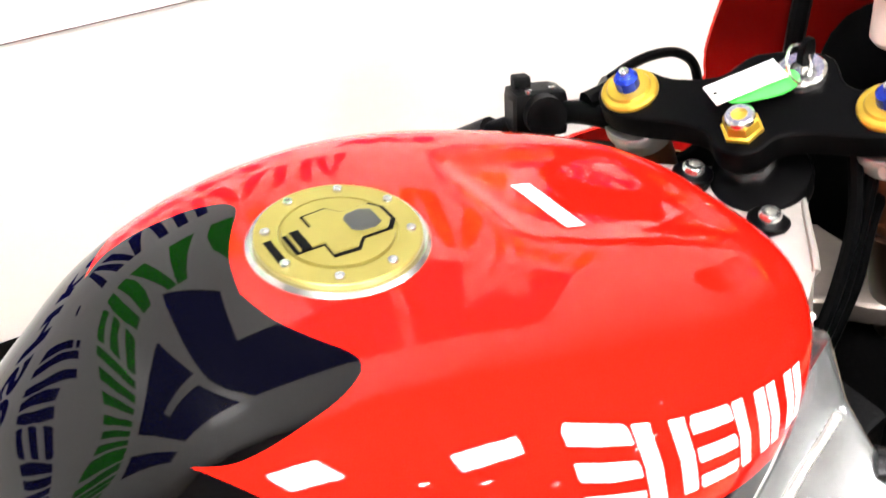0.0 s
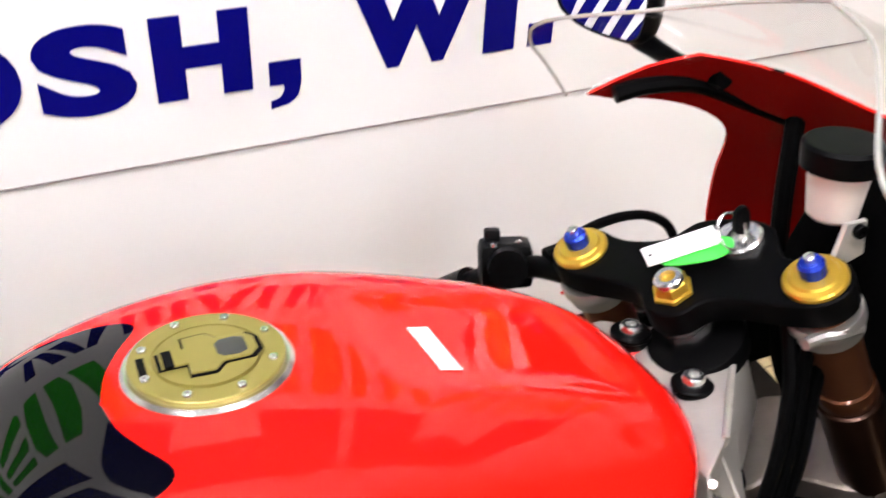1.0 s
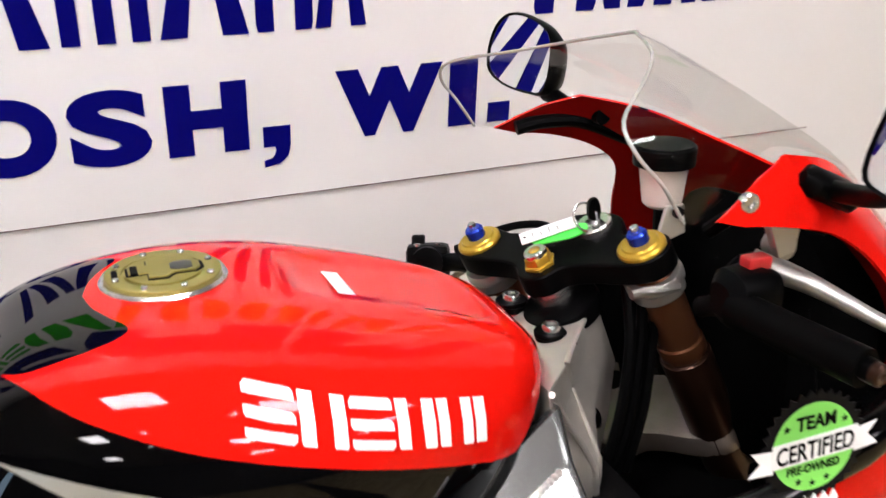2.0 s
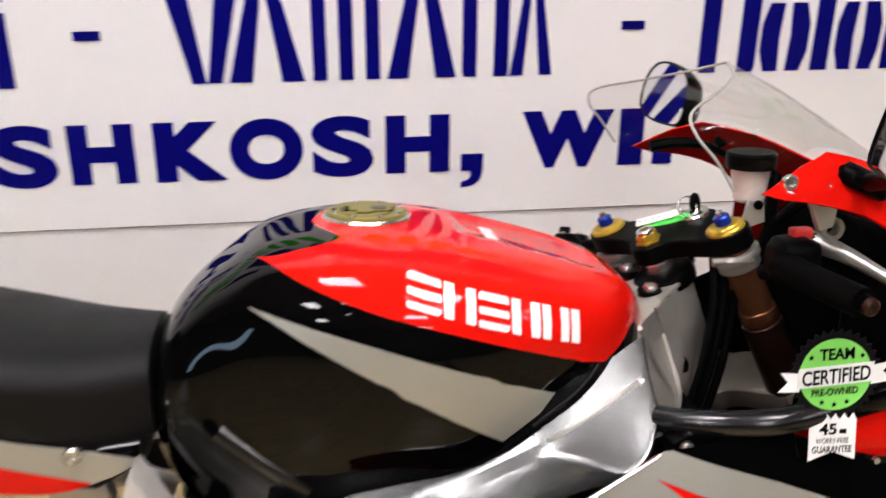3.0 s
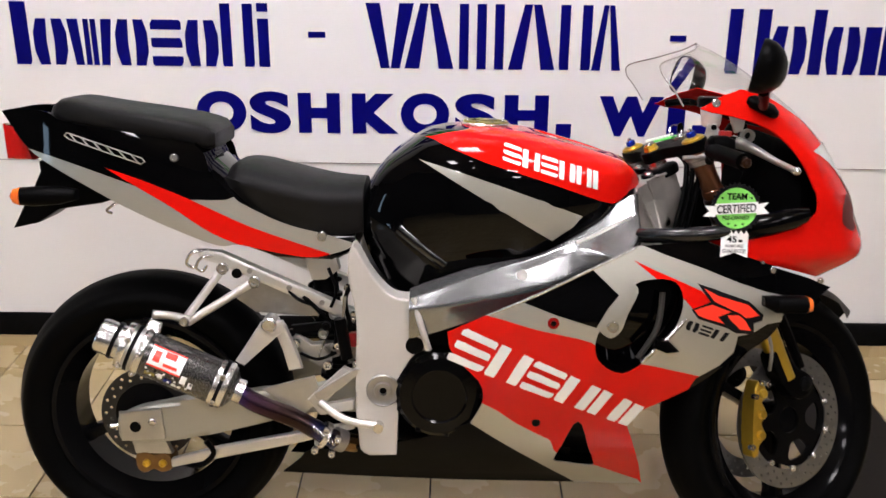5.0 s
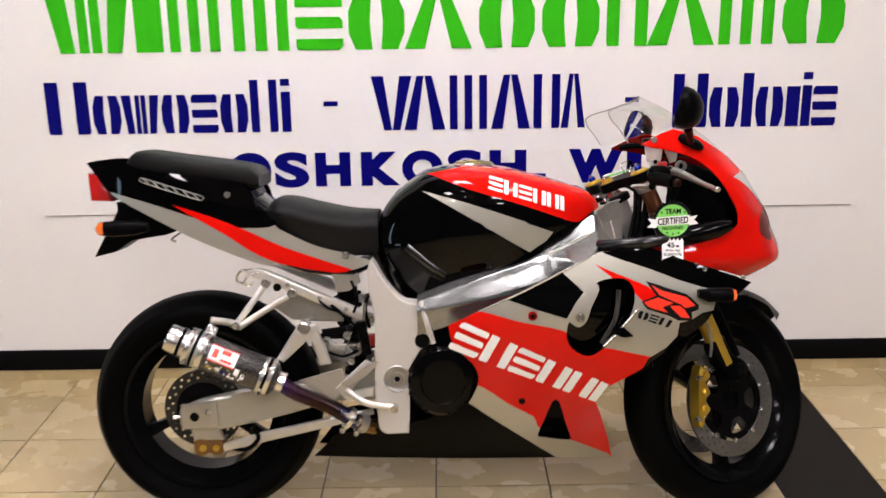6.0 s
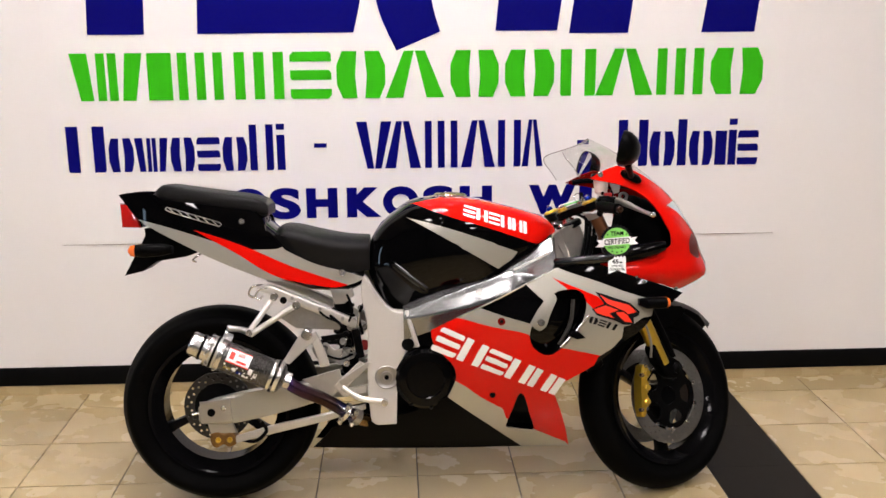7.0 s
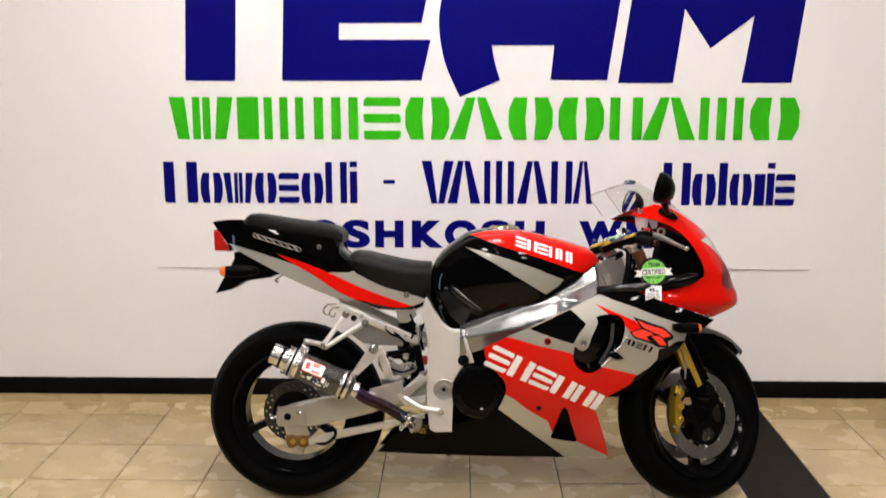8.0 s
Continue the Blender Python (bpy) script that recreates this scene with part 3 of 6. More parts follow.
# tank: sections along x, each from the crown down both flanks
TX = [0.478, 0.497, 0.529, 0.576, 0.623, 0.686, 0.764, 0.841, 0.919, 0.997, 1.045, 1.075, 1.092]
t_top = spline(TX, [0.782, 0.840, 0.884, 0.923, 0.951, 0.962, 0.962, 0.952, 0.933, 0.911, 0.893, 0.868, 0.841])
t_low = spline(TX, [0.745, 0.690, 0.640, 0.600, 0.590, 0.610, 0.640, 0.675, 0.71, 0.755, 0.79, 0.80, 0.81])
t_wide = spline(TX, [0.075, 0.098, 0.118, 0.137, 0.158, 0.183, 0.198, 0.200, 0.184, 0.152, 0.110, 0.064, 0.012])
t_mid = spline(TX, [0.765, 0.755, 0.755, 0.77, 0.785, 0.80, 0.81, 0.815, 0.82, 0.825, 0.83, 0.83, 0.825])
SQ, SK = 3.4, 0.15


def bump(v, a, b, soft):
    return 1 / (1 + math.exp(-(v - a) / soft)) * 1 / (1 + math.exp((v - b) / soft))


def tank_at(x, q):
    s, sign = abs(q) / SK, -1 if q < 0 else 1
    zt, zl, w, zm = t_top(x), t_low(x), t_wide(x), t_mid(x)
    if s <= math.pi / 2:
        y = w * max(math.sin(s), 0) ** (2 / SQ)
        z = zm + (zt - zm) * max(math.cos(s), 0) ** (2 / SQ)
        dip = bump(x, 0.860, 1.022, 0.005) * bump(sign * y, -0.023 - 0.18 * (x - 0.86), 0.078, 0.005)
        z -= 0.0065 * dip
    else:
        k = min((s - math.pi / 2) / 0.9, 1)
        z = zm + (zl - zm) * k
        knee = bump(x, 0.50, 0.80, 0.03)
        y = w * (1 - 0.10 * k * k) - 0.030 * knee * min(1, k * 1.6) * k
        away = (x - 0.60) * 0.66 + (z - 0.715) * 0.75
        y += 0.008 * bump(x, 0.545, 0.670, 0.005) * bump(away, -0.022, 0.002, 0.003) * (1 - k)
    return Vector((x, sign * y, z))


def tank_q(x, z):
    """The place round the section at height z."""
    zt, zl, zm = t_top(x), t_low(x), t_mid(x)
    if z >= zm:
        return SK * math.acos(min(1, max(0, (z - zm) / (zt - zm))) ** (SQ / 2))
    return SK * (math.pi / 2 + 0.9 * (zm - z) / (zm - zl))


def tank_qy(x, y):
    return SK * math.asin(min(1, abs(y) / t_wide(x)) ** (SQ / 2))


QMAX = SK * (math.pi / 2 + 0.9)
edge = curve([(0.645, 0.937), (0.688, 0.921), (0.75, 0.900), (0.829, 0.877), (0.90, 0.853), (0.975, 0.825), (1.012, 0.813)], 4) + curve([(1.012, 0.813), (1.035, 0.822), (1.062, 0.838), (1.091, 0.826)], 4)[1:]
crown = curve([(0.617, 0.083), (0.632, 0.094), (0.648, 0.098), (0.668, 0.098), (0.690, 0.095), (0.706, 0.088), (0.7115, 0.080), (0.709, 0.070), (0.698, 0.052), (0.687, 0.028), (0.681, 0.0)], 4)
right = [(0.617, -tank_qy(0.617, 0.083))] + [(x, -tank_q(x, z)) for x, z in edge]
right_top = [(x, -tank_qy(x, y)) for x, y in crown[1:]]
red_zone = right[::-1] + right_top + [(x, -q) for x, q in reversed(right_top[:-1])] + [(x, -q) for x, q in right]
tri = curve([(0.606, 0.901), (0.68, 0.884), (0.756, 0.862), (0.85, 0.830), (0.946, 0.792)], 4) + [(0.928, 0.770), (0.884, 0.742)] + curve([(0.884, 0.742), (0.790, 0.799), (0.700, 0.851), (0.640, 0.884), (0.606, 0.901)], 4)[1:-1]
tri_r = [(x, -tank_q(x, z)) for x, z in tri]
tri_l = [(x, -q) for x, q in reversed(tri_r)]
TANK = part("fuel_tank", sheet([(0.479, -QMAX), (1.091, -QMAX), (1.091, QMAX), (0.479, QMAX)], tank_at, [(red_zone, 1), (tri_r, 2), (tri_l, 2)], step=0.007, thick=0.002),
            [BLACK, RED, SILVER], BIKE, "red and black tank with a silver flank stripe", 60)
part("knee_ridge", tube([tank_at(x, -tank_q(x, z)) + Vector((0, 0.010, 0)) for x, z in ((0.566, 0.752), (0.582, 0.740), (0.606, 0.723), (0.646, 0.694), (0.664, 0.680))], 0.0145, 40), HIGHLIGHT_RIB, TANK, "", 60)


def marks_on(name, kinds, quad, place, material, parent, lift=0.0012, step=0.02):
    """A row of plain bars in a bent box: quad is its corners low-left, low-right, top-right, top-left; kinds: (shape, from, to)."""
    (ax, az), (bx, bz), (cx, cz), (dx, dz) = quad
    for kind, a, b in kinds:
        for p in UNIT[kind]:
            lp = []
            for u, v in p:
                s = a + u * (b - a)
                lp.append(((1 - v) * ((1 - s) * ax + s * bx) + v * ((1 - s) * dx + s * cx), (1 - v) * ((1 - s) * az + s * bz) + v * ((1 - s) * dz + s * cz)))
            part(name, sheet(lp, place, step=step, thick=0, lift=lift), material, parent)


NAME = [("rungs", 0.0, 0.185), ("pair", 0.20, 0.375), ("rungs", 0.39, 0.565), ("pair", 0.58, 0.75), ("pair", 0.765, 0.93), ("one", 0.945, 1.0)]


def flank(x, z):
    return tank_at(x, -tank_q(x, z))


marks_on("logo_bar", NAME, [(0.778, 0.908), (0.975, 0.846), (0.976, 0.882), (0.782, 0.940)], flank, WHITE_DECAL, TANK)


def cap_frame(x, y):
    o = tank_at(x, math.copysign(tank_qy(x, y), y) if y else 0.0)
    return Matrix.Translation(o + Vector((0, 0, -0.002))) @ Matrix.Rotation(radians(1.5), 4, "Y")


CAPM = cap_frame(0.7485, 0.0125) @ Matrix.Rotation(radians(0.6), 4, "X") @ Matrix.Scale(0.935, 4)
cap = part("filler_cap", moved(lathe([(-0.01, 0.058), (0.003, 0.058), (0.006, 0.0555), (0.0055, 0.0535), (0.0055, 0.0)], 56, "z"), CAPM), CHROME, TANK, "round gold filler cap with a bright rim")
part("cap_plate", moved(lathe([(0.005, 0.0525), (0.0085, 0.0525), (0.0092, 0.0515), (0.0092, 0.0375), (0.0075, 0.0370), (0.0075, 0.0355), (0.0100, 0.0350), (0.0100, 0.0)], 56, "z"), CAPM), CAPGOLD, cap)
hinge = [(-0.031, -0.009), (-0.014, -0.009), (-0.014, -0.021), (0.002, -0.022), (0.009, -0.014), (0.027, -0.014), (0.033, -0.007), (0.033, 0.007), (0.027, 0.014), (0.009, 0.014), (0.002, 0.022), (-0.014, 0.021), (-0.014, 0.009), (-0.031, 0.009)]
gap = plate([(x * 1.09 + 0.0003, z * 1.12) for x, z in hinge], 0.0, 0.0006, 0)
part("lock_gap", moved(gap, CAPM @ Matrix(((1, 0, 0, 0), (0, 0, 1, 0), (0, 1, 0, 0.0100), (0, 0, 0, 1)))), FLAT_BLACK, cap)
hb = plate(hinge, 0.0, 0.0022, 0.0008)
part("lock_flap", moved(hb, CAPM @ Matrix(((1, 0, 0, 0), (0, 0, 1, 0), (0, 1, 0, 0.0100), (0, 0, 0, 1)))), CAPGOLD, cap)
part("keyhole", moved(loft([(0.006, 0.006, 0.0132, 0.011, 2.5), (0.010, 0.010, 0.0134, 0.011, 2.5), (0.020, 0.011, 0.0134, 0.011, 2.5), (0.026, 0.008, 0.0132, 0.011, 2.5)]), CAPM), mat("dark_lock_cover", (0.07, 0.07, 0.065), 0.35, 0.6), cap)
for k, (sx, sy, wx, wy) in enumerate(((-0.026, 0.0, 0.0035, 0.010), (-0.043, 0.0, 0.0028, 0.012))):
    part("slot", moved(box(sx - wx, sx + wx, sy - wy, sy + wy, 0.0085, 0.0126 if k == 0 else 0.0096, 0.001), CAPM), FLAT_BLACK, cap)
for k in range(8):
    a = 2 * math.pi * (k + 0.4) / 8
    part("cap_screw", moved(bolt((0.045 * math.cos(a), 0.045 * math.sin(a), 0.0085), 0.0034, 0.003, "z"), CAPM), CHROME, cap)
lab = [(0.891, 0.038), (0.907, 0.038), (0.909, -0.021), (0.893, -0.021)]
part("label", sheet([(x, math.copysign(tank_qy(x, y), y)) for x, y in lab], tank_at, step=0.01, thick=0, lift=0.0012), PAPER, TANK, "small white paper label")
for k in range(5):
    y0 = 0.030 - 0.010 * k
    bar = [(0.8945, y0), (0.9035 - 0.002 * (k % 2), y0), (0.9035 - 0.002 * (k % 2), y0 - 0.0022), (0.8945, y0 - 0.0022)]
    part("print_bar", sheet([(x, math.copysign(tank_qy(x, y), y)) for x, y in bar], tank_at, step=0.01, thick=0, lift=0.0016), mat("faint_print", (0.55, 0.56, 0.58), 0.5) if k == 0 else bpy.data.materials["faint_print"], TANK)

# seats
seat_top = spline([0.186, 0.217, 0.262, 0.322, 0.412, 0.487], [0.862, 0.882, 0.880, 0.865, 0.847, 0.842])
seat_low = spline([0.186, 0.23, 0.319, 0.409, 0.487], [0.846, 0.805, 0.755, 0.730, 0.735])
seat_w = spline([0.186, 0.23, 0.319, 0.42, 0.487], [0.095, 0.128, 0.140, 0.122, 0.098])


def saddle_mesh():
    """The saddle: a crowned top panel, a stitched shoulder seam and upright sides."""
    bm = bmesh.new()
    section = ((0.0, 0.0, 0), (0.30, 0.001, 0), (0.58, 0.005, 0), (0.80, 0.013, 0), (0.92, 0.022, 0), (0.965, 0.0275, 0), (0.975, 0.0305, 0), (0.990, 0.034, 0), (1.0, 0.046, 0), (0.995, 0, 0.40), (0.98, 0, 0.62), (0.95, 0, 0.85), (0.88, 0, 1.0))
    rings = []
    for k in range(33):
        x = 0.186 + 0.301 * k / 32
        w, top, low = seat_w(x), seat_top(x), seat_low(x)
        tall = top - low
        side = [(w * f, top - min(d, 0.45 * tall) if not u else min(top - 0.048, top - u * tall)) for f, d, u in section]
        side = [(y, max(z, low)) for y, z in side]
        rings.append([bm.verts.new((x, -y, z)) for y, z in side] + [bm.verts.new((x, y, z)) for y, z in reversed(side[1:])])
    n = len(rings[0])
    for a, b in zip(rings, rings[1:]):
        for k in range(n):
            bm.faces.new((a[k], a[(k + 1) % n], b[(k + 1) % n], b[k]))
    bm.faces.new(rings[0])
    bm.faces.new(rings[-1])
    bmesh.ops.recalc_face_normals(bm, faces=bm.faces[:])
    return bm


part("rider_seat", saddle_mesh(), VINYL, BIKE, "black vinyl rider seat", 40)
P = [-0.186, -0.17, -0.143, -0.068, 0.0, 0.078, 0.118, 0.150, 0.169, 0.175]
p_top, p_low = spline(P, [0.984, 1.003, 1.014, 1.003, 0.993, 0.982, 0.975, 0.967, 0.957, 0.946]), spline(P, [0.970, 0.964, 0.957, 0.948, 0.938, 0.926, 0.918, 0.911, 0.909, 0.914])
p_w = spline(P, [0.05, 0.075, 0.09, 0.105, 0.115, 0.119, 0.117, 0.112, 0.106, 0.096])
part("pillion_seat", loft([(-0.186 + 0.361 * k / 24, p_w(-0.186 + 0.361 * k / 24), p_top(-0.186 + 0.361 * k / 24), p_low(-0.186 + 0.361 * k / 24), 5.0) for k in range(25)], 36), VINYL, BIKE, "black vinyl passenger pad")

# tail
tail_w = spline([-0.31, -0.27, -0.2, -0.1, 0.0, 0.12, 0.25, 0.4, 0.48], [0.03, 0.055, 0.088, 0.115, 0.132, 0.143, 0.143, 0.125, 0.112])


def tail_at(x, z):
    mid = 0.87 - 0.30 * max(0, x + 0.1) * 0.9
    return Vector((x, -tail_w(x) * (1 - 2.6 * (z - mid) ** 2 * (3.0 if z > mid else 1.2)), z))


tail_loop = curve([(-0.300, 0.982), (-0.25, 0.990), (-0.182, 0.985), (-0.146, 0.968), (0.0, 0.948), (0.125, 0.930)], 4) + curve([(0.140, 0.925), (0.163, 0.900), (0.172, 0.865), (0.190, 0.850)], 3) + curve([(0.230, 0.808), (0.319, 0.763), (0.409, 0.736), (0.474, 0.714)], 4) \
    + curve([(0.470, 0.712), (0.439, 0.698), (0.378, 0.687), (0.303, 0.699), (0.228, 0.716), (0.182, 0.714), (0.078, 0.752), (-0.025, 0.797), (-0.06, 0.815), (-0.17, 0.870), (-0.229, 0.905), (-0.268, 0.945)], 4)
silver_tail = curve([(-0.232, 0.907), (-0.141, 0.884), (-0.059, 0.860), (0.081, 0.817), (0.156, 0.811), (0.205, 0.812)], 4) + [(0.25, 0.83), (0.50, 0.74), (0.50, 0.66), (0.18, 0.66), (-0.05, 0.78), (-0.25, 0.88)]
red_tail = curve([(-0.052, 0.874), (0.048, 0.843), (0.144, 0.805), (0.256, 0.754), (0.418, 0.694)], 4) + curve([(0.400, 0.674), (0.289, 0.695), (0.176, 0.738), (0.087, 0.795), (-0.013, 0.851)], 4)
both("tail_panel", lambda: sheet(tail_loop, tail_at, [(silver_tail, 1), (red_tail, 2)], step=0.022, thick=0.003), [BLACK, SILVER, RED], BIKE, "black tail panel with silver and red stripes")
part("tail_inner", loft([(-0.285, 0.03, 0.975, 0.955, 3), (-0.22, 0.075, 0.980, 0.915, 3), (-0.1, 0.10, 0.955, 0.84, 3), (0.05, 0.120, 0.935, 0.78, 3), (0.16, 0.125, 0.90, 0.715, 3), (0.3, 0.132, 0.78, 0.672, 3), (0.42, 0.120, 0.75, 0.664, 3), (0.47, 0.10, 0.74, 0.69, 3)]), BLACK, BIKE)
vent_band = [(-0.134, 0.944), (-0.05, 0.920), (0.030, 0.896), (0.036, 0.889), (0.028, 0.884), (-0.05, 0.907), (-0.130, 0.931), (-0.140, 0.938), (-0.134, 0.944)]
both("vent_outline", lambda: join(tube([tail_at(x, z) + Vector((0, -0.002, 0)) for x, z in vent_band], 0.0014, 6, 1), *[tube([tail_at(-0.128 + 0.027 * k, 0.9425 - 0.0079 * k) + Vector((0, -0.002, 0)), tail_at(-0.112 + 0.027 * k, 0.9255 - 0.0079 * k) + Vector((0, -0.002, 0))], 0.0016, 6, 1) for k in range(6)]), STEEL, BIKE, "row of grey outlined slots")
part("tail_bolt", bolt(tail_at(0.098, 0.898) + Vector((0, -0.001, 0)), 0.009), CHROME, BIKE)
part("tail_bolt", bolt(tail_at(0.402, 0.733) + Vector((0, -0.001, 0)), 0.011, 0.007), CHROME, BIKE)
bm = bmesh.new()
rows = []
for k in range(9):
    z = 0.838 + 0.090 * k / 8
    rows.append([bm.verts.new((0.188 - 0.036 * (k / 8) ** 1.3 - 0.9 * y * y, y, z)) for y in np.linspace(-0.124, 0.124, 17)])
for r0, r1 in zip(rows, rows[1:]):
    for k in range(16):
        bm.faces.new((r0[k], r0[k + 1], r1[k + 1], r1[k]))
bmesh.ops.solidify(bm, geom=bm.faces[:], thickness=0.004)
part("hump_front", bm, BLACK, BIKE, "glossy black front of the seat hump", 60)
part("tail_light", plate([(-0.292, 0.956), (-0.268, 0.950), (-0.240, 0.905), (-0.232, 0.878), (-0.288, 0.880)], -0.055, 0.055, 0.006), LENS_RED, BIKE, "red tail light lens")
part("number_plate_holder", plate([(-0.218, 0.876), (-0.216, 0.855), (-0.233, 0.820), (-0.259, 0.774), (-0.285, 0.728), (-0.228, 0.741), (-0.18, 0.772), (-0.087, 0.786), (-0.03, 0.806), (-0.06, 0.84), (-0.15, 0.88)], -0.06, 0.06, 0.005), PLASTIC, BIKE, "black rear mudguard")
both("rear_indicator", lambda: loft([(-0.228, 0.016, 0.832, 0.794, 2.4, -0.135), (-0.20, 0.020, 0.834, 0.792, 2.4, -0.135), (-0.15, 0.022, 0.833, 0.795, 2.4, -0.125), (-0.12, 0.016, 0.825, 0.802, 2.2, -0.11)]), PLASTIC, BIKE)
both("indicator_lens", lambda: loft([(-0.250, 0.006, 0.818, 0.808, 2.2, -0.135), (-0.243, 0.013, 0.829, 0.797, 2.3, -0.135), (-0.228, 0.0165, 0.8325, 0.7935, 2.4, -0.135)]), AMBER, BIKE, "amber lens")

# frame
# beam sections along x, each from the hidden upper flange over the crease, the crest and the bulge to the lower lip
BX = [0.590, 0.640, 0.703, 0.784, 0.850, 0.914, 0.943, 0.975, 1.005, 1.030, 1.050, 1.062]
BEAM = [(spline(BX, y), spline(BX, z)) for y, z in (
    ([-0.150, -0.155, -0.160, -0.160, -0.155, -0.152, -0.149, -0.142, -0.136, -0.130, -0.124, -0.120], [0.628, 0.648, 0.672, 0.702, 0.728, 0.758, 0.770, 0.786, 0.803, 0.816, 0.827, 0.832]),
    ([-0.186, -0.192, -0.196, -0.196, -0.191, -0.186, -0.182, -0.173, -0.163, -0.156, -0.150, -0.147], [0.615, 0.633, 0.657, 0.686, 0.707, 0.731, 0.741, 0.754, 0.767, 0.778, 0.787, 0.792]),
    ([-0.191, -0.197, -0.202, -0.203, -0.200, -0.197, -0.202, -0.220, -0.236, -0.231, -0.212, -0.188], [0.609, 0.624, 0.644, 0.670, 0.692, 0.718, 0.728, 0.726, 0.720, 0.727, 0.745, 0.764]),
    ([-0.200, -0.208, -0.213, -0.216, -0.215, -0.212, -0.213, -0.221, -0.230, -0.225, -0.208, -0.186], [0.598, 0.604, 0.613, 0.630, 0.648, 0.668, 0.682, 0.694, 0.704, 0.712, 0.726, 0.745]),
    ([-0.188, -0.194, -0.198, -0.202, -0.202, -0.200, -0.198, -0.198, -0.200, -0.196, -0.186, -0.172], [0.528, 0.543, 0.566, 0.596, 0.622, 0.648, 0.662, 0.680, 0.693, 0.700, 0.708, 0.722]))]


def beam_point(x, k):
    """A place on the beam: k from 0 at the flange over 1, the crease, 2, the crest, and 3, the bulge, to 4, the lip."""
    i = min(int(k), 3)
    f = k - i
    (ya, za), (yb, zb) = ((ln[0](x), ln[1](x)) for ln in (BEAM[i], BEAM[i + 1]))
    y, z = ya + (yb - ya) * f, za + (zb - za) * f
    if i == 1:
        y += 0.005 * bump(x, 0.960, 1.050, 0.012) * math.sin(math.pi * f)
    return Vector((x, y, z))


def beam_mesh():
    bm = bmesh.new()
    rings = []
    steps = [0, 0.5, 0.96, 1.02, 1.12, 1.3, 1.5, 1.7, 1.86, 1.96, 2.05, 2.3, 2.6, 2.9, 3.1, 3.4, 3.7, 3.95, 4.0]
    for x in [0.590 + 0.472 * q / 64 for q in range(65)]:
        ring = [beam_point(x, k) for k in steps]
        ring += [ring[-1] + Vector((0, 0.014, 0.004)), ring[-1] + Vector((0, 0.045, 0.012)), ring[0] + Vector((0, 0.020, -0.012))]
        rings.append([bm.verts.new(p) for p in ring])
    end = rings[-1]
    for dx, dy in ((0.003, 0.0015), (0.0055, 0.005), (0.007, 0.010), (0.008, 0.040)):
        rings.append([bm.verts.new(v.co + Vector((dx, dy, -0.3 * dy))) for v in end])
    n = len(rings[0])
    for a, b in zip(rings, rings[1:]):
        for k in range(n):
            bm.faces.new((a[k], a[(k + 1) % n], b[(k + 1) % n], b[k]))
    bm.faces.new(rings[0])
    bm.faces.new(rings[-1])
    bmesh.ops.recalc_face_normals(bm, faces=bm.faces[:])
    for fc in bm.faces:
        fc.tag = True
    return bm


for flip in (False, True):
    bm = beam_mesh()
    beam = part("frame_spar", mirrored(bm) if flip else bm, POLISHED, BIKE, "polished aluminium frame beam", 40)
    bm = tube([beam_point(x, 1.0) + Vector((0, -0.0005, 0)) for x in np.linspace(0.935, 1.052, 49)], 0.003, 8, 1, [0.0046, 0.0028] * 24)
    part("weld_bead", mirrored(bm) if flip else bm, CAST, beam, "row of weld ripples")
plug_at = beam_point(0.823, 2.22)
plug_out = (beam_point(0.828, 2.22) - beam_point(0.818, 2.22)).cross(beam_point(0.823, 2.1) - beam_point(0.823, 2.4)).normalized()
plug_out *= -1 if plug_out.y > 0 else 1
part("beam_plug", lathe([(-0.006, 0.0112), (0.0012, 0.0112), (0.0020, 0.0102), (0.0016, 0.0090), (0.0010, 0.0)], 24, "z", (0, 0, 0), Matrix.Translation(plug_at) @ plug_out.to_track_quat("Z", "Y").to_matrix().to_4x4()), CAST, BIKE, "round plug in the frame beam")
pivot_loop = curve([(0.462, 0.700), (0.474, 0.727), (0.502, 0.679), (0.531, 0.640), (0.560, 0.617), (0.604, 0.612)], 3) + curve([(0.630, 0.507), (0.600, 0.489), (0.582, 0.462), (0.571, 0.417), (0.566, 0.35), (0.563, 0.263)], 3) + curve([(0.505, 0.261), (0.486, 0.275), (0.482, 0.31), (0.476, 0.372), (0.478, 0.48), (0.478, 0.572), (0.462, 0.66)], 3)
both("pivot_plate", lambda: plate(pivot_loop, -0.186, -0.12, 0.010, segs=3), PIVOT, BIKE, "pale cast aluminium swingarm pivot plate")
part("pivot_ring", lathe([(-0.180, 0.036), (-0.190, 0.036), (-0.192, 0.034), (-0.189, 0.027), (-0.189, 0.020), (-0.196, 0.018), (-0.196, 0.009), (-0.188, 0.008), (-0.188, 0.0)], 32, "y", (0.535, 0, 0.412)), STEEL, BIKE)
part("pivot_bore", lathe([(-0.180, 0.0075), (-0.1885, 0.0075), (-0.1885, 0.0)], 20, "y", (0.535, 0, 0.412)), FLAT_BLACK, BIKE)
part("frame_hole", lathe([(-0.18, 0.0195), (-0.1885, 0.0195), (-0.1885, 0.017), (-0.1875, 0.0)], 28, "y", (0.602, 0, 0.513)), FLAT_BLACK, BIKE, "black plugged hole")
part("frame_joint", tube([(0.600, -0.188, 0.618), (0.613, -0.2, 0.570), (0.632, -0.2, 0.508)], 0.007, 10), PIVOT, BIKE)
both("subframe_rail", lambda: plate([(0.13, 0.700), (0.184, 0.698), (0.478, 0.568), (0.468, 0.540), (0.182, 0.667), (0.14, 0.680)], -0.128, -0.10, 0.008), CAST, BIKE, "silver subframe rail")
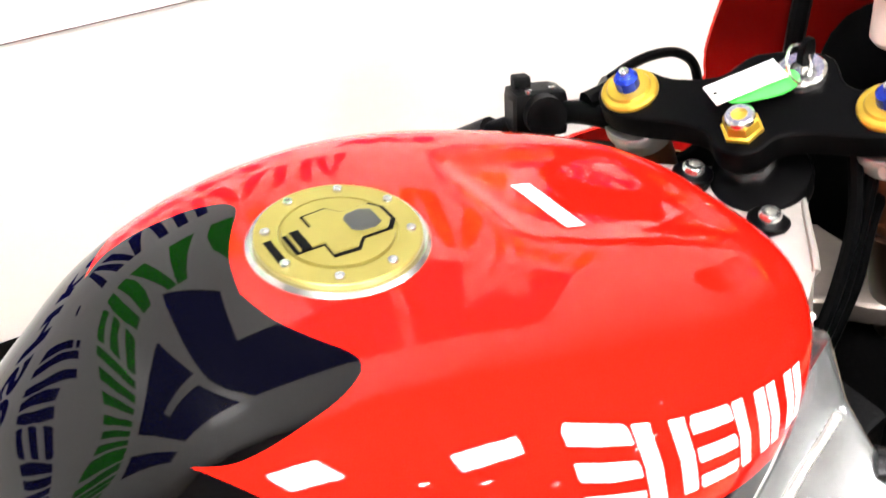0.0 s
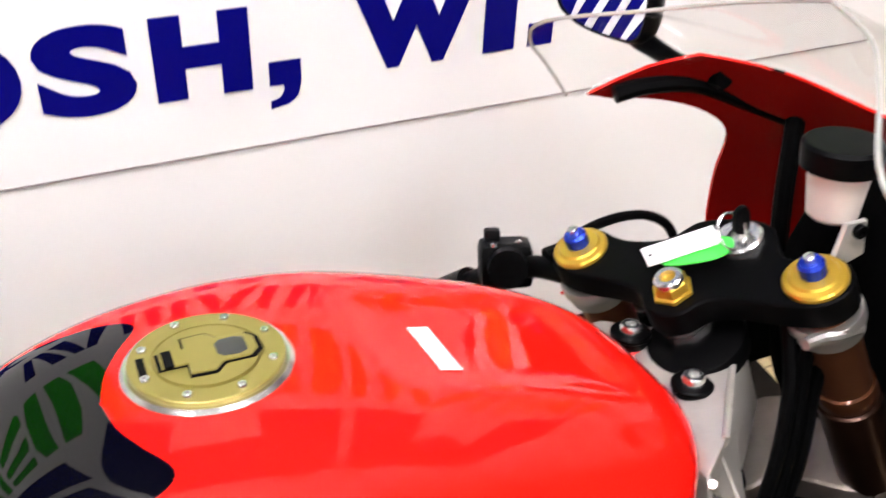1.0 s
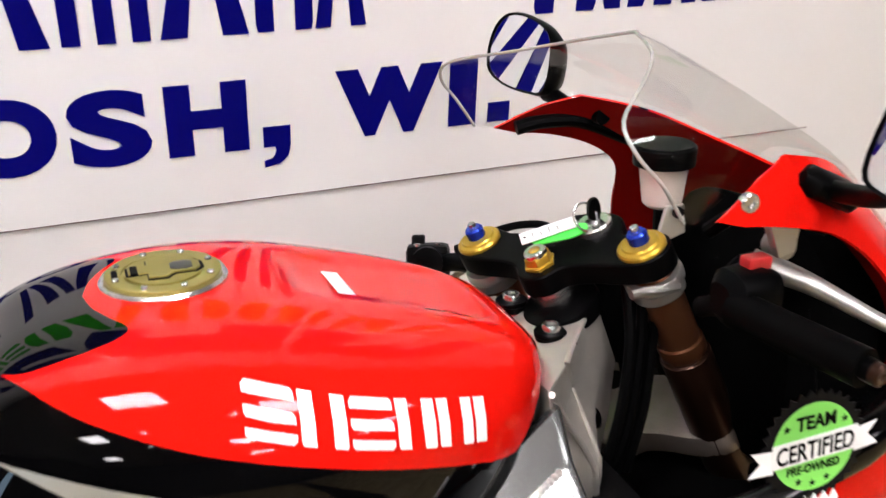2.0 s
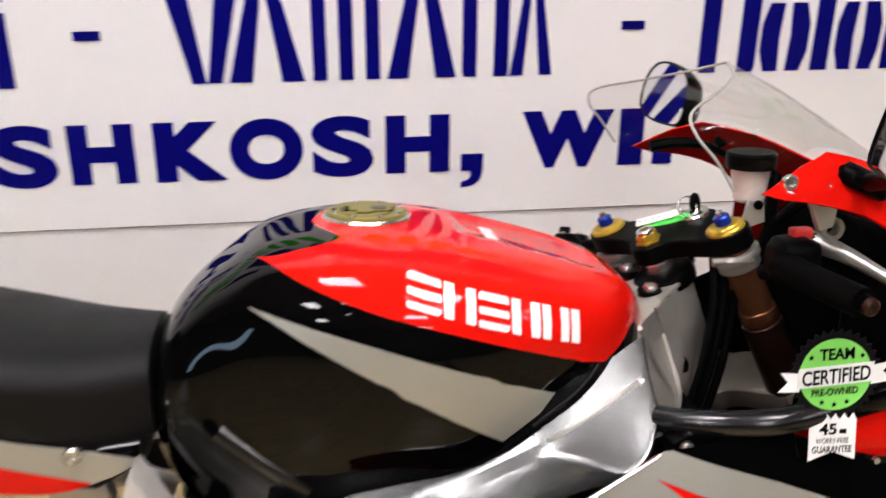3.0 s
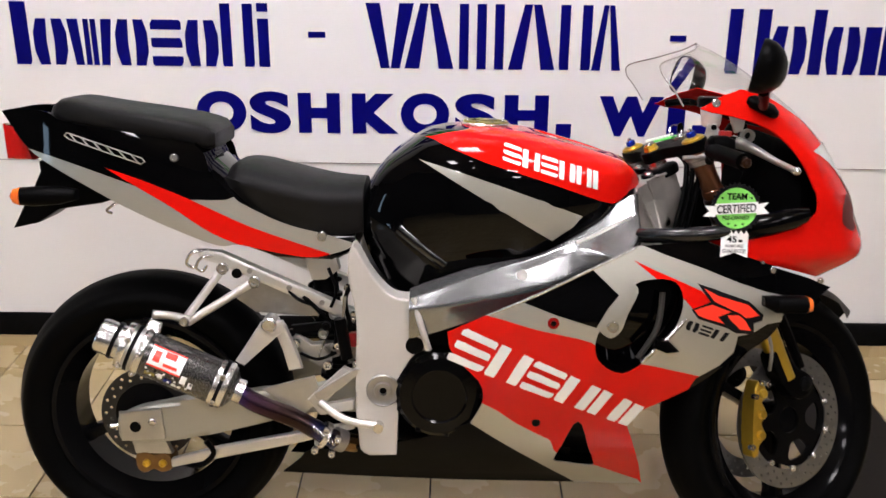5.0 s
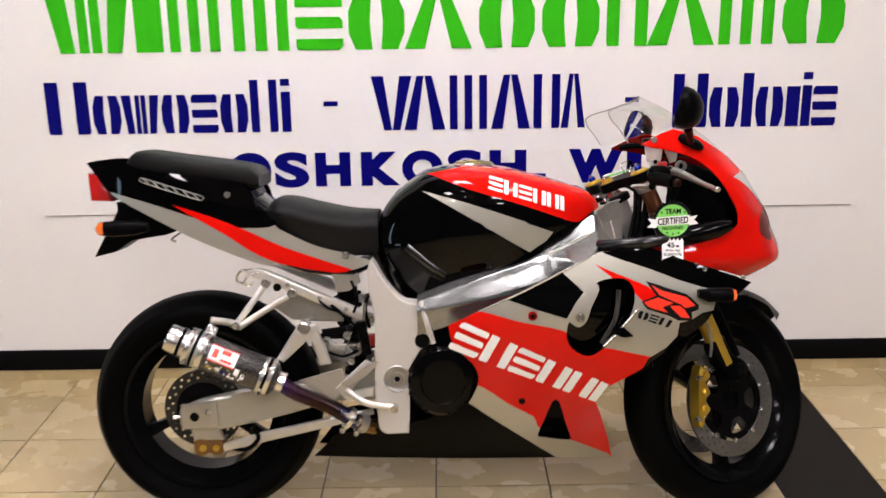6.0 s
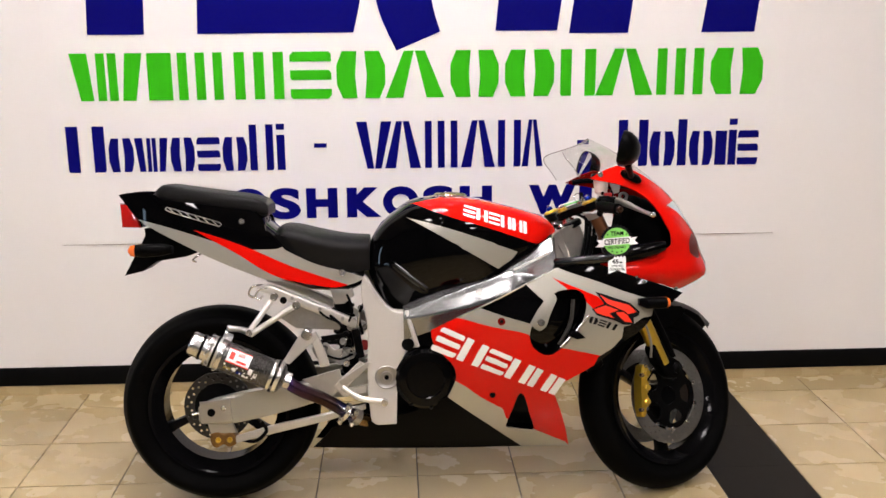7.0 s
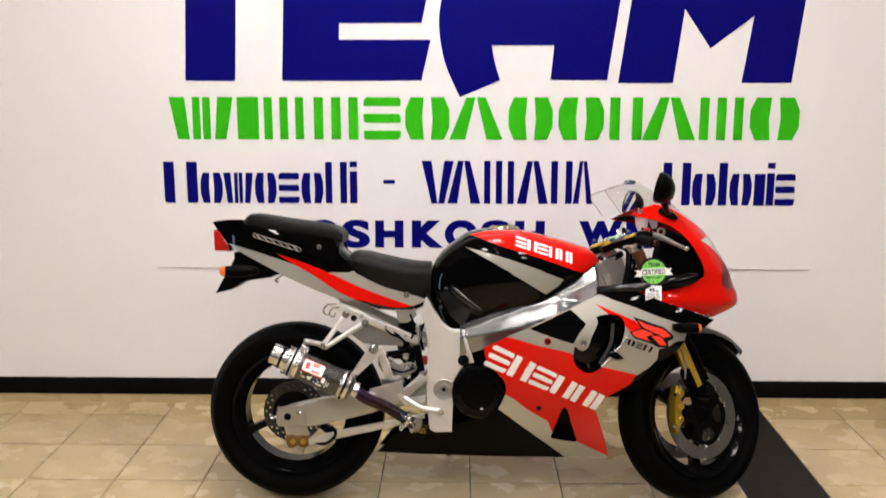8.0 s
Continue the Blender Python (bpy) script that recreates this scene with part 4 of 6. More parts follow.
part("hook", tube([(0.155, -0.12, 0.697), (0.125, -0.13, 0.695), (0.112, -0.13, 0.672), (0.128, -0.13, 0.662), (0.138, -0.13, 0.678)], 0.0035, 8), CHROME, BIKE)
part("hook", tube([(-0.03, -0.09, 0.800), (-0.045, -0.10, 0.792), (-0.062, -0.10, 0.778), (-0.05, -0.10, 0.772)], 0.003, 8), CHROME, BIKE)
HEAD_Y = 0.012
head_rings = []
hb = bmesh.new()
for side in (((1.050, -0.125, 0.690), (1.122, -0.092, 0.690), (1.148, -0.040, 0.690), (1.176, -0.004, 0.690)),
             ((1.056, -0.120, 0.735), (1.128, -0.085, 0.744), (1.150, -0.036, 0.757), (1.186, -0.002, 0.738)),
             ((1.064, -0.112, 0.800), (1.116, -0.048, 0.807), (1.146, -0.030, 0.806), (1.194, 0.002, 0.796)),
             ((1.066, -0.094, 0.836), (1.0945, -0.0755, 0.850), (1.148, -0.010, 0.861), (1.172, 0.002, 0.858))):
    loop = list(side) + [(x, 2 * HEAD_Y - y, z) for x, y, z in reversed(side)]
    head_rings.append([hb.verts.new(p) for p in loop])
for a, b in zip(head_rings, head_rings[1:]):
    for k in range(8):
        hb.faces.new((a[k], a[(k + 1) % 8], b[(k + 1) % 8], b[k]))
hb.faces.new(head_rings[0])
hb.faces.new(head_rings[-1])
bmesh.ops.recalc_face_normals(hb, faces=hb.faces[:])
bmesh.ops.bevel(hb, geom=hb.edges[:], offset=0.0032, segments=2, profile=0.6, affect="EDGES", clamp_overlap=True)
HEAD = part("steering_head", hb, HEADCAST, BIKE, "faceted cast aluminium steering head", 25)
part("casting_rib", tube([(1.149, -0.010, 0.8605), (1.121, -0.0435, 0.8565), (1.095, -0.0750, 0.8505), (1.106, -0.060, 0.828), (1.115, -0.0485, 0.807), (1.122, -0.066, 0.776), (1.128, -0.0845, 0.744), (1.125, -0.088, 0.716)], 0.0030, 8, 2), HEADCAST, HEAD)
part("casting_rib", tube([(1.068, -0.098, 0.834), (1.080, -0.088, 0.815), (1.094, -0.083, 0.790), (1.108, -0.088, 0.765), (1.120, -0.091, 0.735), (1.122, -0.092, 0.700)], 0.0034, 8, 2), HEADCAST, HEAD)
part("casting_pocket", lathe([(-0.010, 0.0), (-0.010, 0.011), (0.003, 0.011), (0.004, 0.0095), (0.002, 0.0075), (0.001, 0.0)], 18, "z", (0, 0, 0), Matrix.Translation((1.148, -0.036, 0.757)) @ Vector((0.55, -0.70, 0.45)).to_track_quat("Z", "Y").to_matrix().to_4x4()), VOID, HEAD)
part("head_boss", lathe([(-0.018, 0.0), (-0.018, 0.041), (-0.006, 0.0425), (0.0, 0.040), (0.002, 0.034), (0.002, 0.0)], 32, "z", (0, 0, 0), Matrix.Translation(STEER_AT - AXIS * 0.060 + Vector((-0.002, 0.010, 0))) @ AXIS.to_track_quat("Z", "Y").to_matrix().to_4x4()), PLASTIC, BIKE)
for fx2, fy2, fz2 in ((1.108, -0.015, 0.846), (1.100, 0.062, 0.850)):
    mount = part("tank_mount", lathe([(-0.012, 0.0), (-0.012, 0.0175), (-0.005, 0.0180), (-0.0035, 0.0165), (0.002, 0.014), (0.002, 0.0)], 24, "z", (fx2, fy2, fz2)), SHOCK_RED, BIKE, "red and black rubber tank mount")
    part("washer", lathe([(-0.004, 0.0), (-0.004, 0.0158), (0.004, 0.0160), (0.0055, 0.0172), (0.0085, 0.0172), (0.0095, 0.0160), (0.0095, 0.0)], 24, "z", (fx2, fy2, fz2)), PLASTIC, mount)
    part("bolt", bolt((fx2, fy2, fz2 + 0.0095), 0.0095, 0.007, "z"), CHROME, mount)

# engine
part("engine_block", loft([(0.50, 0.10, 0.60, 0.28, 4), (0.56, 0.135, 0.60, 0.25, 4), (0.75, 0.15, 0.60, 0.22, 4), (0.95, 0.14, 0.68, 0.26, 4), (1.08, 0.12, 0.72, 0.34, 4), (1.13, 0.10, 0.70, 0.38, 4)]), DARK, BIKE, "black engine block")
part("airbox", loft([(0.56, 0.05, 0.70, 0.62, 3), (0.65, 0.07, 0.72, 0.55, 3), (0.9, 0.09, 0.74, 0.55, 3), (1.03, 0.08, 0.78, 0.6, 3)]), PLASTIC, BIKE)
cover = part("clutch_cover", lathe([(-0.12, 0.095), (-0.188, 0.094), (-0.200, 0.084), (-0.203, 0.060), (-0.199, 0.056), (-0.199, 0.0)], 40, "y", (0.655, 0, 0.405)), ENGINE_BLACK, BIKE, "round black clutch cover")
for k in range(9):
    a = 2 * math.pi * k / 9
    part("cover_bolt", bolt((0.655 + 0.090 * math.cos(a), -0.192, 0.405 + 0.090 * math.sin(a)), 0.006, 0.008), DARK, cover)
part("sump", loft([(0.55, 0.06, 0.30, 0.20, 3), (0.7, 0.09, 0.30, 0.17, 3), (0.95, 0.09, 0.30, 0.17, 3)]), DARK, BIKE)

# shock, linkage, brackets behind the pivot plate
part("rear_guard", plate([(0.203, 0.590), (0.258, 0.636), (0.395, 0.582), (0.388, 0.548), (0.31, 0.552), (0.25, 0.556)], -0.10, -0.085, 0.005), STEEL, BIKE, "grey inner guard")
part("reservoir_bracket", plate([(0.36, 0.682), (0.43, 0.682), (0.436, 0.655), (0.405, 0.632), (0.375, 0.630)], -0.105, -0.07, 0.006), BRUSHED, BIKE)
part("shock", tube([(0.395, -0.045, 0.64), (0.425, -0.045, 0.36)], 0.028, 16, 1), DARK, BIKE)
part("shock_spring", tube([(0.395 + 0.03 * k / 60 + 0.034 * math.cos(k * 0.75), -0.05 + 0.034 * math.sin(k * 0.75), 0.62 - 0.24 * k / 60) for k in range(61)], 0.006, 8, 1), PLASTIC, BIKE)
part("shock_cap", lathe([(-0.10, 0.016), (-0.115, 0.016), (-0.117, 0.012), (-0.117, 0.0)], 20, "y", (0.465, 0, 0.50)), SHOCK_RED, BIKE)
for x, z, r in ((0.425, 0.56, 0.012), (0.44, 0.525, 0.010), (0.40, 0.515, 0.011), (0.425, 0.485, 0.009), (0.455, 0.545, 0.008)):
    part("linkage_bolt", bolt((x, -0.115, z), r, 0.012), STEEL, BIKE)
part("linkage_arm", plate([(0.33, 0.53), (0.45, 0.545), (0.452, 0.53), (0.335, 0.512)], -0.115, -0.10, 0.003), DARK, BIKE)
part("link_body", plate(rounded([(0.30, 0.49), (0.33, 0.51), (0.37, 0.48), (0.43, 0.49), (0.43, 0.455), (0.36, 0.445), (0.32, 0.45)], 3), -0.10, -0.06, 0.006), STEEL, BIKE)
hang = part("exhaust_bracket", plate([(0.270, 0.548), (0.318, 0.553), (0.324, 0.535), (0.233, 0.452), (0.214, 0.462)], -0.158, -0.138, 0.005), CAST, BIKE, "silver passenger footrest bracket")
part("bracket_leg", plate([(0.292, 0.545), (0.322, 0.542), (0.345, 0.486), (0.358, 0.445), (0.328, 0.440), (0.315, 0.49)], -0.152, -0.130, 0.005), CAST, BIKE)
part("bracket_pin", lathe([(-0.12, 0.017), (-0.162, 0.017), (-0.166, 0.013), (-0.166, 0.0)], 20, "y", (0.290, 0, 0.545)), CHROME, BIKE)
part("heel_guard", plate([(0.275, 0.409), (0.388, 0.440), (0.404, 0.39), (0.366, 0.354)], -0.182, -0.174, 0.002), BRUSHED, BIKE, "brushed aluminium heel guard")
part("footrest_bracket", plate([(0.372, 0.388), (0.452, 0.462), (0.472, 0.452), (0.410, 0.378), (0.475, 0.39), (0.470, 0.365), (0.40, 0.352)], -0.186, -0.168, 0.005), CAST, BIKE, "silver rider footrest bracket")
part("footrest", tube([(0.400, -0.190, 0.384), (0.455, -0.205, 0.352), (0.527, -0.215, 0.342)], 0.0085, 12), CAST, BIKE, "silver footrest bar")
part("footrest_tip", lathe([(-0.225, 0.0), (-0.225, 0.011), (-0.205, 0.011), (-0.205, 0.0)], 16, "y", (0.527, 0, 0.340)), CHROME, BIKE)
for p, q in (((0.192, -0.135, 0.664), (0.110, -0.165, 0.553)), ((0.259, -0.135, 0.636), (0.118, -0.165, 0.550))):
    part("muffler_stay", tube([p, q], 0.009, 12, 1), CAST, BIKE, "silver muffler stay")
    part("stay_bolt", bolt((p[0], p[1] - 0.008, p[2]), 0.013, 0.008), CHROME, BIKE)

part("stay_foot", tube([(0.122, -0.172, 0.556), (0.095, -0.186, 0.570), (0.056, -0.202, 0.578)], 0.011, 12, 6, [0.012, 0.009, 0.010]), BRUSHED, BIKE, "bright muffler clamp foot")
part("stay_bolt", bolt((0.118, -0.190, 0.560), 0.010, 0.007), CHROME, BIKE)
part("linkage_rod", tube([(0.300, -0.105, 0.512), (0.425, -0.105, 0.510)], 0.008, 12, 1), PLASTIC, BIKE)
part("rail_hole", lathe([(-0.120, 0.011), (-0.1285, 0.011), (-0.1295, 0.009), (-0.1285, 0.0)], 18, "y", (0.218, 0, 0.650)), FLAT_BLACK, BIKE)
part("hook", tube([(0.170, -0.125, 0.688), (0.145, -0.133, 0.684), (0.133, -0.133, 0.664), (0.146, -0.133, 0.655), (0.156, -0.133, 0.668)], 0.003, 8), CHROME, BIKE)
for x, z, r in ((0.433, 0.492, 0.009), (0.410, 0.447, 0.011), (0.342, 0.495, 0.010), (0.472, 0.452, 0.008), (0.478, 0.395, 0.008), (0.468, 0.560, 0.010), (0.455, 0.622, 0.008)):
    part("linkage_bolt", bolt((x, -0.125, z), r, 0.012), CHROME, BIKE)
part("master_cylinder", tube([(0.455, -0.150, 0.470), (0.440, -0.152, 0.560)], 0.013, 14, 1), PLASTIC, BIKE, "black rear brake master cylinder")
part("brake_rod", tube([(0.445, -0.150, 0.540), (0.452, -0.150, 0.610)], 0.004, 8, 1), CHROME, BIKE)
part("brake_pedal_link", plate(rounded([(0.388, 0.405), (0.400, 0.412), (0.476, 0.462), (0.480, 0.448), (0.410, 0.392)], 2), -0.196, -0.186, 0.003), BRUSHED, BIKE)
part("link_plate", plate(rounded([(0.335, 0.505), (0.350, 0.510), (0.372, 0.488), (0.396, 0.490), (0.418, 0.455), (0.405, 0.438), (0.37, 0.450)], 2), -0.118, -0.108, 0.003), BRUSHED, BIKE)
for k, pts in enumerate((((0.36, -0.125, 0.600), (0.40, -0.135, 0.565), (0.43, -0.125, 0.52), (0.42, -0.12, 0.47)), ((0.47, -0.14, 0.64), (0.452, -0.145, 0.60), (0.462, -0.14, 0.54)))):
    part("hose", tube(pts, 0.005, 8), PLASTIC, BIKE)

part("return_spring", tube([(0.392 + 0.0006 * k, -0.150 + 0.006 * math.cos(k * 0.9), 0.470 + 0.0016 * k + 0.006 * math.sin(k * 0.9)) for k in range(40)], 0.0012, 6, 1), CHROME, BIKE, "thin steel return spring")
part("brake_switch", lathe([(-0.150, 0.009), (-0.166, 0.009), (-0.170, 0.006), (-0.170, 0.0)], 14, "y", (0.412, 0, 0.545)), PLASTIC, BIKE)
for x, z in ((0.246, 0.656), (0.330, 0.620), (0.400, 0.588), (0.452, 0.566)):
    part("rail_bolt", bolt((x, -0.1275, z), 0.006, 0.005), STEEL, BIKE)
for k, pts in enumerate((((0.300, -0.11, 0.640), (0.345, -0.13, 0.598), (0.388, -0.12, 0.575), (0.42, -0.11, 0.540)), ((0.415, -0.13, 0.665), (0.432, -0.14, 0.62), (0.420, -0.135, 0.580)), ((0.35, -0.12, 0.47), (0.39, -0.135, 0.462), (0.43, -0.13, 0.476)))):
    part("cable", tube(pts, 0.0038, 8), PLASTIC, BIKE)

# exhaust
M0, M1 = Vector((-0.028, -0.212, 0.527)), Vector((0.224, -0.200, 0.414))
MDIR = (M1 - M0).normalized()
MAT4 = Matrix.Translation(M0) @ MDIR.to_track_quat("Z", "Y").to_matrix().to_4x4()
L = (M1 - M0).length
MUFFLER = part("muffler", lathe([(0.025, 0.040), (0.030, 0.0475), (L - 0.02, 0.0475), (L - 0.012, 0.044), (L, 0.024)], 40, "z", (0, 0, 0), MAT4), CARBON, BIKE, "short grey round muffler with bright end caps")
part("outlet", lathe([(-0.026, 0.027), (-0.028, 0.034), (-0.022, 0.037), (0.026, 0.038), (0.026, 0.020), (-0.02, 0.027), (-0.026, 0.027)], 36, "z", (0, 0, 0), MAT4), CHROME, MUFFLER)
for d0, d1, r in ((0.024, 0.038, 0.0495), (0.060, 0.075, 0.0500), (L - 0.048, L - 0.018, 0.0500)):
    part("band", lathe([(d0, 0.047), (d0, r), (d0 + 0.002, r + 0.001), (d1 - 0.002, r + 0.001), (d1, r), (d1, 0.047)], 40, "z", (0, 0, 0), MAT4), CHROME, MUFFLER)
part("end_sleeve", lathe([(0.036, 0.0476), (0.036, 0.0485), (0.062, 0.0485), (0.062, 0.0476)], 40, "z", (0, 0, 0), MAT4), BRUSHED, MUFFLER)
part("clamp_lug", moved(box(0.040, 0.070, -0.014, 0.014, 0.052, 0.082, 0.005), MAT4 @ Matrix.Rotation(radians(62), 4, "Z")), CHROME, MUFFLER)


def on_muffler(d, a, r=0.0482):
    """A place on the sleeve: along it, and round it in degrees from the side that faces out."""
    w = Vector((0, -1, 0))
    w = (w - MDIR * w.dot(MDIR)).normalized()
    u = MDIR.cross(w)
    if u.z < 0:
        u = -u
    return M0 + MDIR * d + r * (math.cos(radians(a)) * w + math.sin(radians(a)) * u)


def muffler_mark(name, d0, d1, a0, a1, material, r=0.0483):
    n = 6
    bm = bmesh.new()
    rows = [[bm.verts.new(on_muffler(d, a0 + (a1 - a0) * k / n, r)) for k in range(n + 1)] for d in (d0, d1)]
    for k in range(n):
        bm.faces.new((rows[0][k], rows[0][k + 1], rows[1][k + 1], rows[1][k]))
    part(name, bm, material, MUFFLER)


muffler_mark("sticker", 0.088, 0.160, -2, 52, WHITE_DECAL)
for d0, d1, a0, a1 in ((0.088, 0.160, 48, 52), (0.088, 0.160, -2, 2), (0.118, 0.142, 30, 46), (0.096, 0.110, 12, 40), (0.120, 0.150, 8, 16)):
    muffler_mark("sticker_bar", d0, d1, a0, a1, RED_DECAL, 0.0486)
for d0, d1, a0, a1, m in ((0.090, 0.112, -30, -20, CAPGOLD), (0.118, 0.128, -28, -14, PAPER), (0.132, 0.148, -34, -22, BLUE), (0.150, 0.170, -38, -28, PAPER), (0.164, 0.176, -18, 4, PAPER), (0.182, 0.192, -24, -6, PAPER)):
    muffler_mark("sticker", d0, d1, a0, a1, m)
for k in range(16):
    d0, a0 = 0.088 + 0.0065 * k, -14 - 9 * (k % 3)
    muffler_mark("sticker_bar", d0, d0 + 0.0045, a0, a0 + 6, (PAPER, STEEL, WHITE_DECAL, FLAT_BLACK)[k % 4], 0.0485)
for d0, r in ((0.008, 0.040), (0.048, 0.0505), (L - 0.034, 0.0525)):
    part("clamp_ring", lathe([(d0 - 0.004, 0.038), (d0 - 0.004, r), (d0 + 0.004, r), (d0 + 0.004, 0.038)], 36, "z", (0, 0, 0), MAT4), DARK, MUFFLER, "dark clamp ring")
for d, a in ((0.036, -40), (0.036, 35), (0.066, -60), (0.066, 10), (L - 0.034, -30), (L - 0.034, 40)):
    q = on_muffler(d, a, 0.050)
    part("clamp_bolt", bolt((q.x, q.y, q.z), 0.006, 0.008), CHROME, MUFFLER)
PIPE = part("exhaust_pipe", tube([M1 - MDIR * 0.01, M1 + MDIR * 0.05 + Vector((0, 0.0, -0.012)), (0.345, -0.185, 0.345), (0.420, -0.165, 0.293), (0.46, -0.12, 0.262), (0.56, -0.05, 0.225)], 0.0205, 20), TITAN, BIKE, "heat-tinted blue and bronze exhaust pipe")
part("pipe_clamp", lathe([(-0.012, 0.022), (-0.012, 0.025), (0.012, 0.025), (0.012, 0.022)], 24, "z", (0, 0, 0), Matrix.Translation((0.435, -0.150, 0.282)) @ Vector((0.8, 0.45, -0.5)).to_track_quat("Z", "Y").to_matrix().to_4x4()), STEEL, PIPE)
FLANGE = Matrix.Translation((0.405, -0.172, 0.303)) @ Vector((0.82, 0.22, -0.55)).to_track_quat("Z", "Y").to_matrix().to_4x4()
part("pipe_flange", lathe([(-0.006, 0.021), (-0.006, 0.029), (0.006, 0.030), (0.006, 0.021)], 24, "z", (0, 0, 0), FLANGE), CHROME, PIPE, "bright slip-joint flange")
for dx, dz in ((-0.016, -0.022), (0.020, -0.030), (0.034, 0.004), (0.010, 0.022)):
    part("flange_bolt", bolt((0.405 + dx, -0.196, 0.300 + dz), 0.008, 0.010), CHROME, PIPE)
part("joint_spring", tube([(0.385 + 0.0011 * k, -0.197 + 0.005 * math.cos(k * 0.9), 0.330 - 0.0009 * k + 0.005 * math.sin(k * 0.9)) for k in range(44)], 0.0013, 6, 1), CHROME, PIPE)
part("joint_ring", lathe([(-0.010, 0.021), (-0.010, 0.026), (0.008, 0.027), (0.008, 0.021)], 24, "z", (0, 0, 0), Matrix.Translation(M1 + MDIR * 0.008) @ MDIR.to_track_quat("Z", "Y").to_matrix().to_4x4()), CHROME, PIPE)

# swingarm
arm_loop = curve([(-0.055, 0.318), (-0.03, 0.335), (0.033, 0.354), (0.218, 0.383), (0.371, 0.398), (0.500, 0.435)], 3) + curve([(0.50, 0.345), (0.370, 0.338), (0.20, 0.298), (0.060, 0.266), (-0.040, 0.266), (-0.055, 0.285)], 3)
both("swingarm", lambda: plate(arm_loop, -0.142, -0.105, 0.012, segs=3), SILVER, BIKE, "silver aluminium swingarm")
part("axle_block", plate([(-0.048, 0.338), (0.046, 0.348), (0.052, 0.276), (-0.045, 0.270)], -0.150, -0.138, 0.005), BRUSHED, BIKE)
part("axle_hole", lathe([(-0.149, 0.0125), (-0.1515, 0.0125), (-0.1515, 0.0)], 20, "y", (-0.012, 0, 0.305)), FLAT_BLACK, BIKE)
part("axle_nut", lathe([(-0.14, 0.009), (-0.154, 0.009), (-0.156, 0.006), (-0.156, 0.0)], 6, "y", (0.026, 0, 0.318)), CHROME, BIKE)
part("adjuster_bolt", tube([(-0.05, -0.125, 0.30), (-0.075, -0.125, 0.296)], 0.006, 8, 1), CHROME, BIKE)
part("torque_arm", plate([(0.030, 0.215), (0.165, 0.253), (0.352, 0.291), (0.465, 0.315), (0.468, 0.300), (0.356, 0.268), (0.17, 0.228), (0.034, 0.196)], -0.135, -0.118, 0.005), CAST, BIKE, "pale brake torque arm")
part("rear_caliper", plate(rounded([(-0.020, 0.232), (0.004, 0.240), (0.022, 0.232), (0.040, 0.238), (0.058, 0.226), (0.060, 0.200), (0.036, 0.190), (0.020, 0.198), (-0.002, 0.188), (-0.018, 0.200)], 3), -0.136, -0.082, 0.006), mat("brown_gold_caliper", (0.20, 0.11, 0.035), 0.4, 0.7, 0, 0.3, 60), BIKE, "brown-gold rear brake caliper")
for x, z in ((0.004, 0.214), (0.040, 0.214)):
    part("caliper_pin", bolt((x, -0.135, z), 0.009, 0.008), GOLD, BIKE)
part("caliper_bracket", plate([(-0.03, 0.275), (0.045, 0.275), (0.062, 0.235), (-0.02, 0.235)], -0.135, -0.115, 0.004), BRUSHED, BIKE)
part("brake_hose", tube([(0.06, -0.12, 0.215), (0.115, -0.13, 0.205), (0.155, -0.14, 0.240), (0.14, -0.145, 0.272)], 0.006, 8), PLASTIC, BIKE)


# wheels, built round their own axle
def tyre_profile(r, w, rim_r):
    h = w / 2
    pts = [(-h * 0.62, rim_r - 0.004), (-h * 0.82, rim_r + 0.012), (-h, rim_r + (r - rim_r) * 0.45), (-h * 0.93, rim_r + (r - rim_r) * 0.66), (-h * 0.70, r - h * 0.21), (-h * 0.38, r - h * 0.055), (0, r)]
    out = curve(pts, 4)
    return out + [(-d, q) for d, q in reversed(out[:-1])]


def wheel(name, at, r, w, rim_r, spokes, phase, m, label, spoke_w):
    rim_w = w * 0.40
    prof = [(-rim_w, rim_r + 0.006), (-rim_w - 0.006, rim_r + 0.002), (-rim_w - 0.004, rim_r - 0.008), (-rim_w + 0.006, rim_r - 0.016), (-rim_w * 0.55, rim_r - 0.040), (rim_w * 0.55, rim_r - 0.040), (rim_w - 0.006, rim_r - 0.016), (rim_w + 0.004, rim_r - 0.008), (rim_w + 0.006, rim_r + 0.002), (rim_w, rim_r + 0.006)]
    bm = lathe(prof, 64, "y", capped=False)
    hub = lathe([(-0.055, 0.02), (-0.055, 0.034), (-0.035, 0.040), (0.035, 0.040), (0.055, 0.034), (0.055, 0.02)], 28, "y")
    spoke_parts = []
    for k in range(spokes):
        a = radians(phase) + 2 * math.pi * k / spokes
        lp = [(0.03, -spoke_w * 0.75), (0.10, -spoke_w * 0.5), (rim_r - 0.05, -spoke_w * 0.55), (rim_r - 0.018, -spoke_w * 0.95), (rim_r - 0.018, spoke_w * 0.95), (rim_r - 0.05, spoke_w * 0.55), (0.10, spoke_w * 0.5), (0.03, spoke_w * 0.75)]
        sp = plate([(x * math.cos(a) - z * math.sin(a), x * math.sin(a) + z * math.cos(a)) for x, z in lp], -0.024, 0.024, 0.010)
        spoke_parts.append(sp)
    place = m @ Matrix.Translation(at)
    rim = part(name, moved(bm, place), RIM, BIKE, label)
    part("hub", moved(hub, place), RIM, rim)
    for sp in spoke_parts:
        part("spoke", moved(sp, place), RIM, rim)
    part("tyre", moved(lathe(tyre_profile(r, w, rim_r), 96, "y", capped=False), place), RUBBER, rim, "black road tyre")
    return rim, place


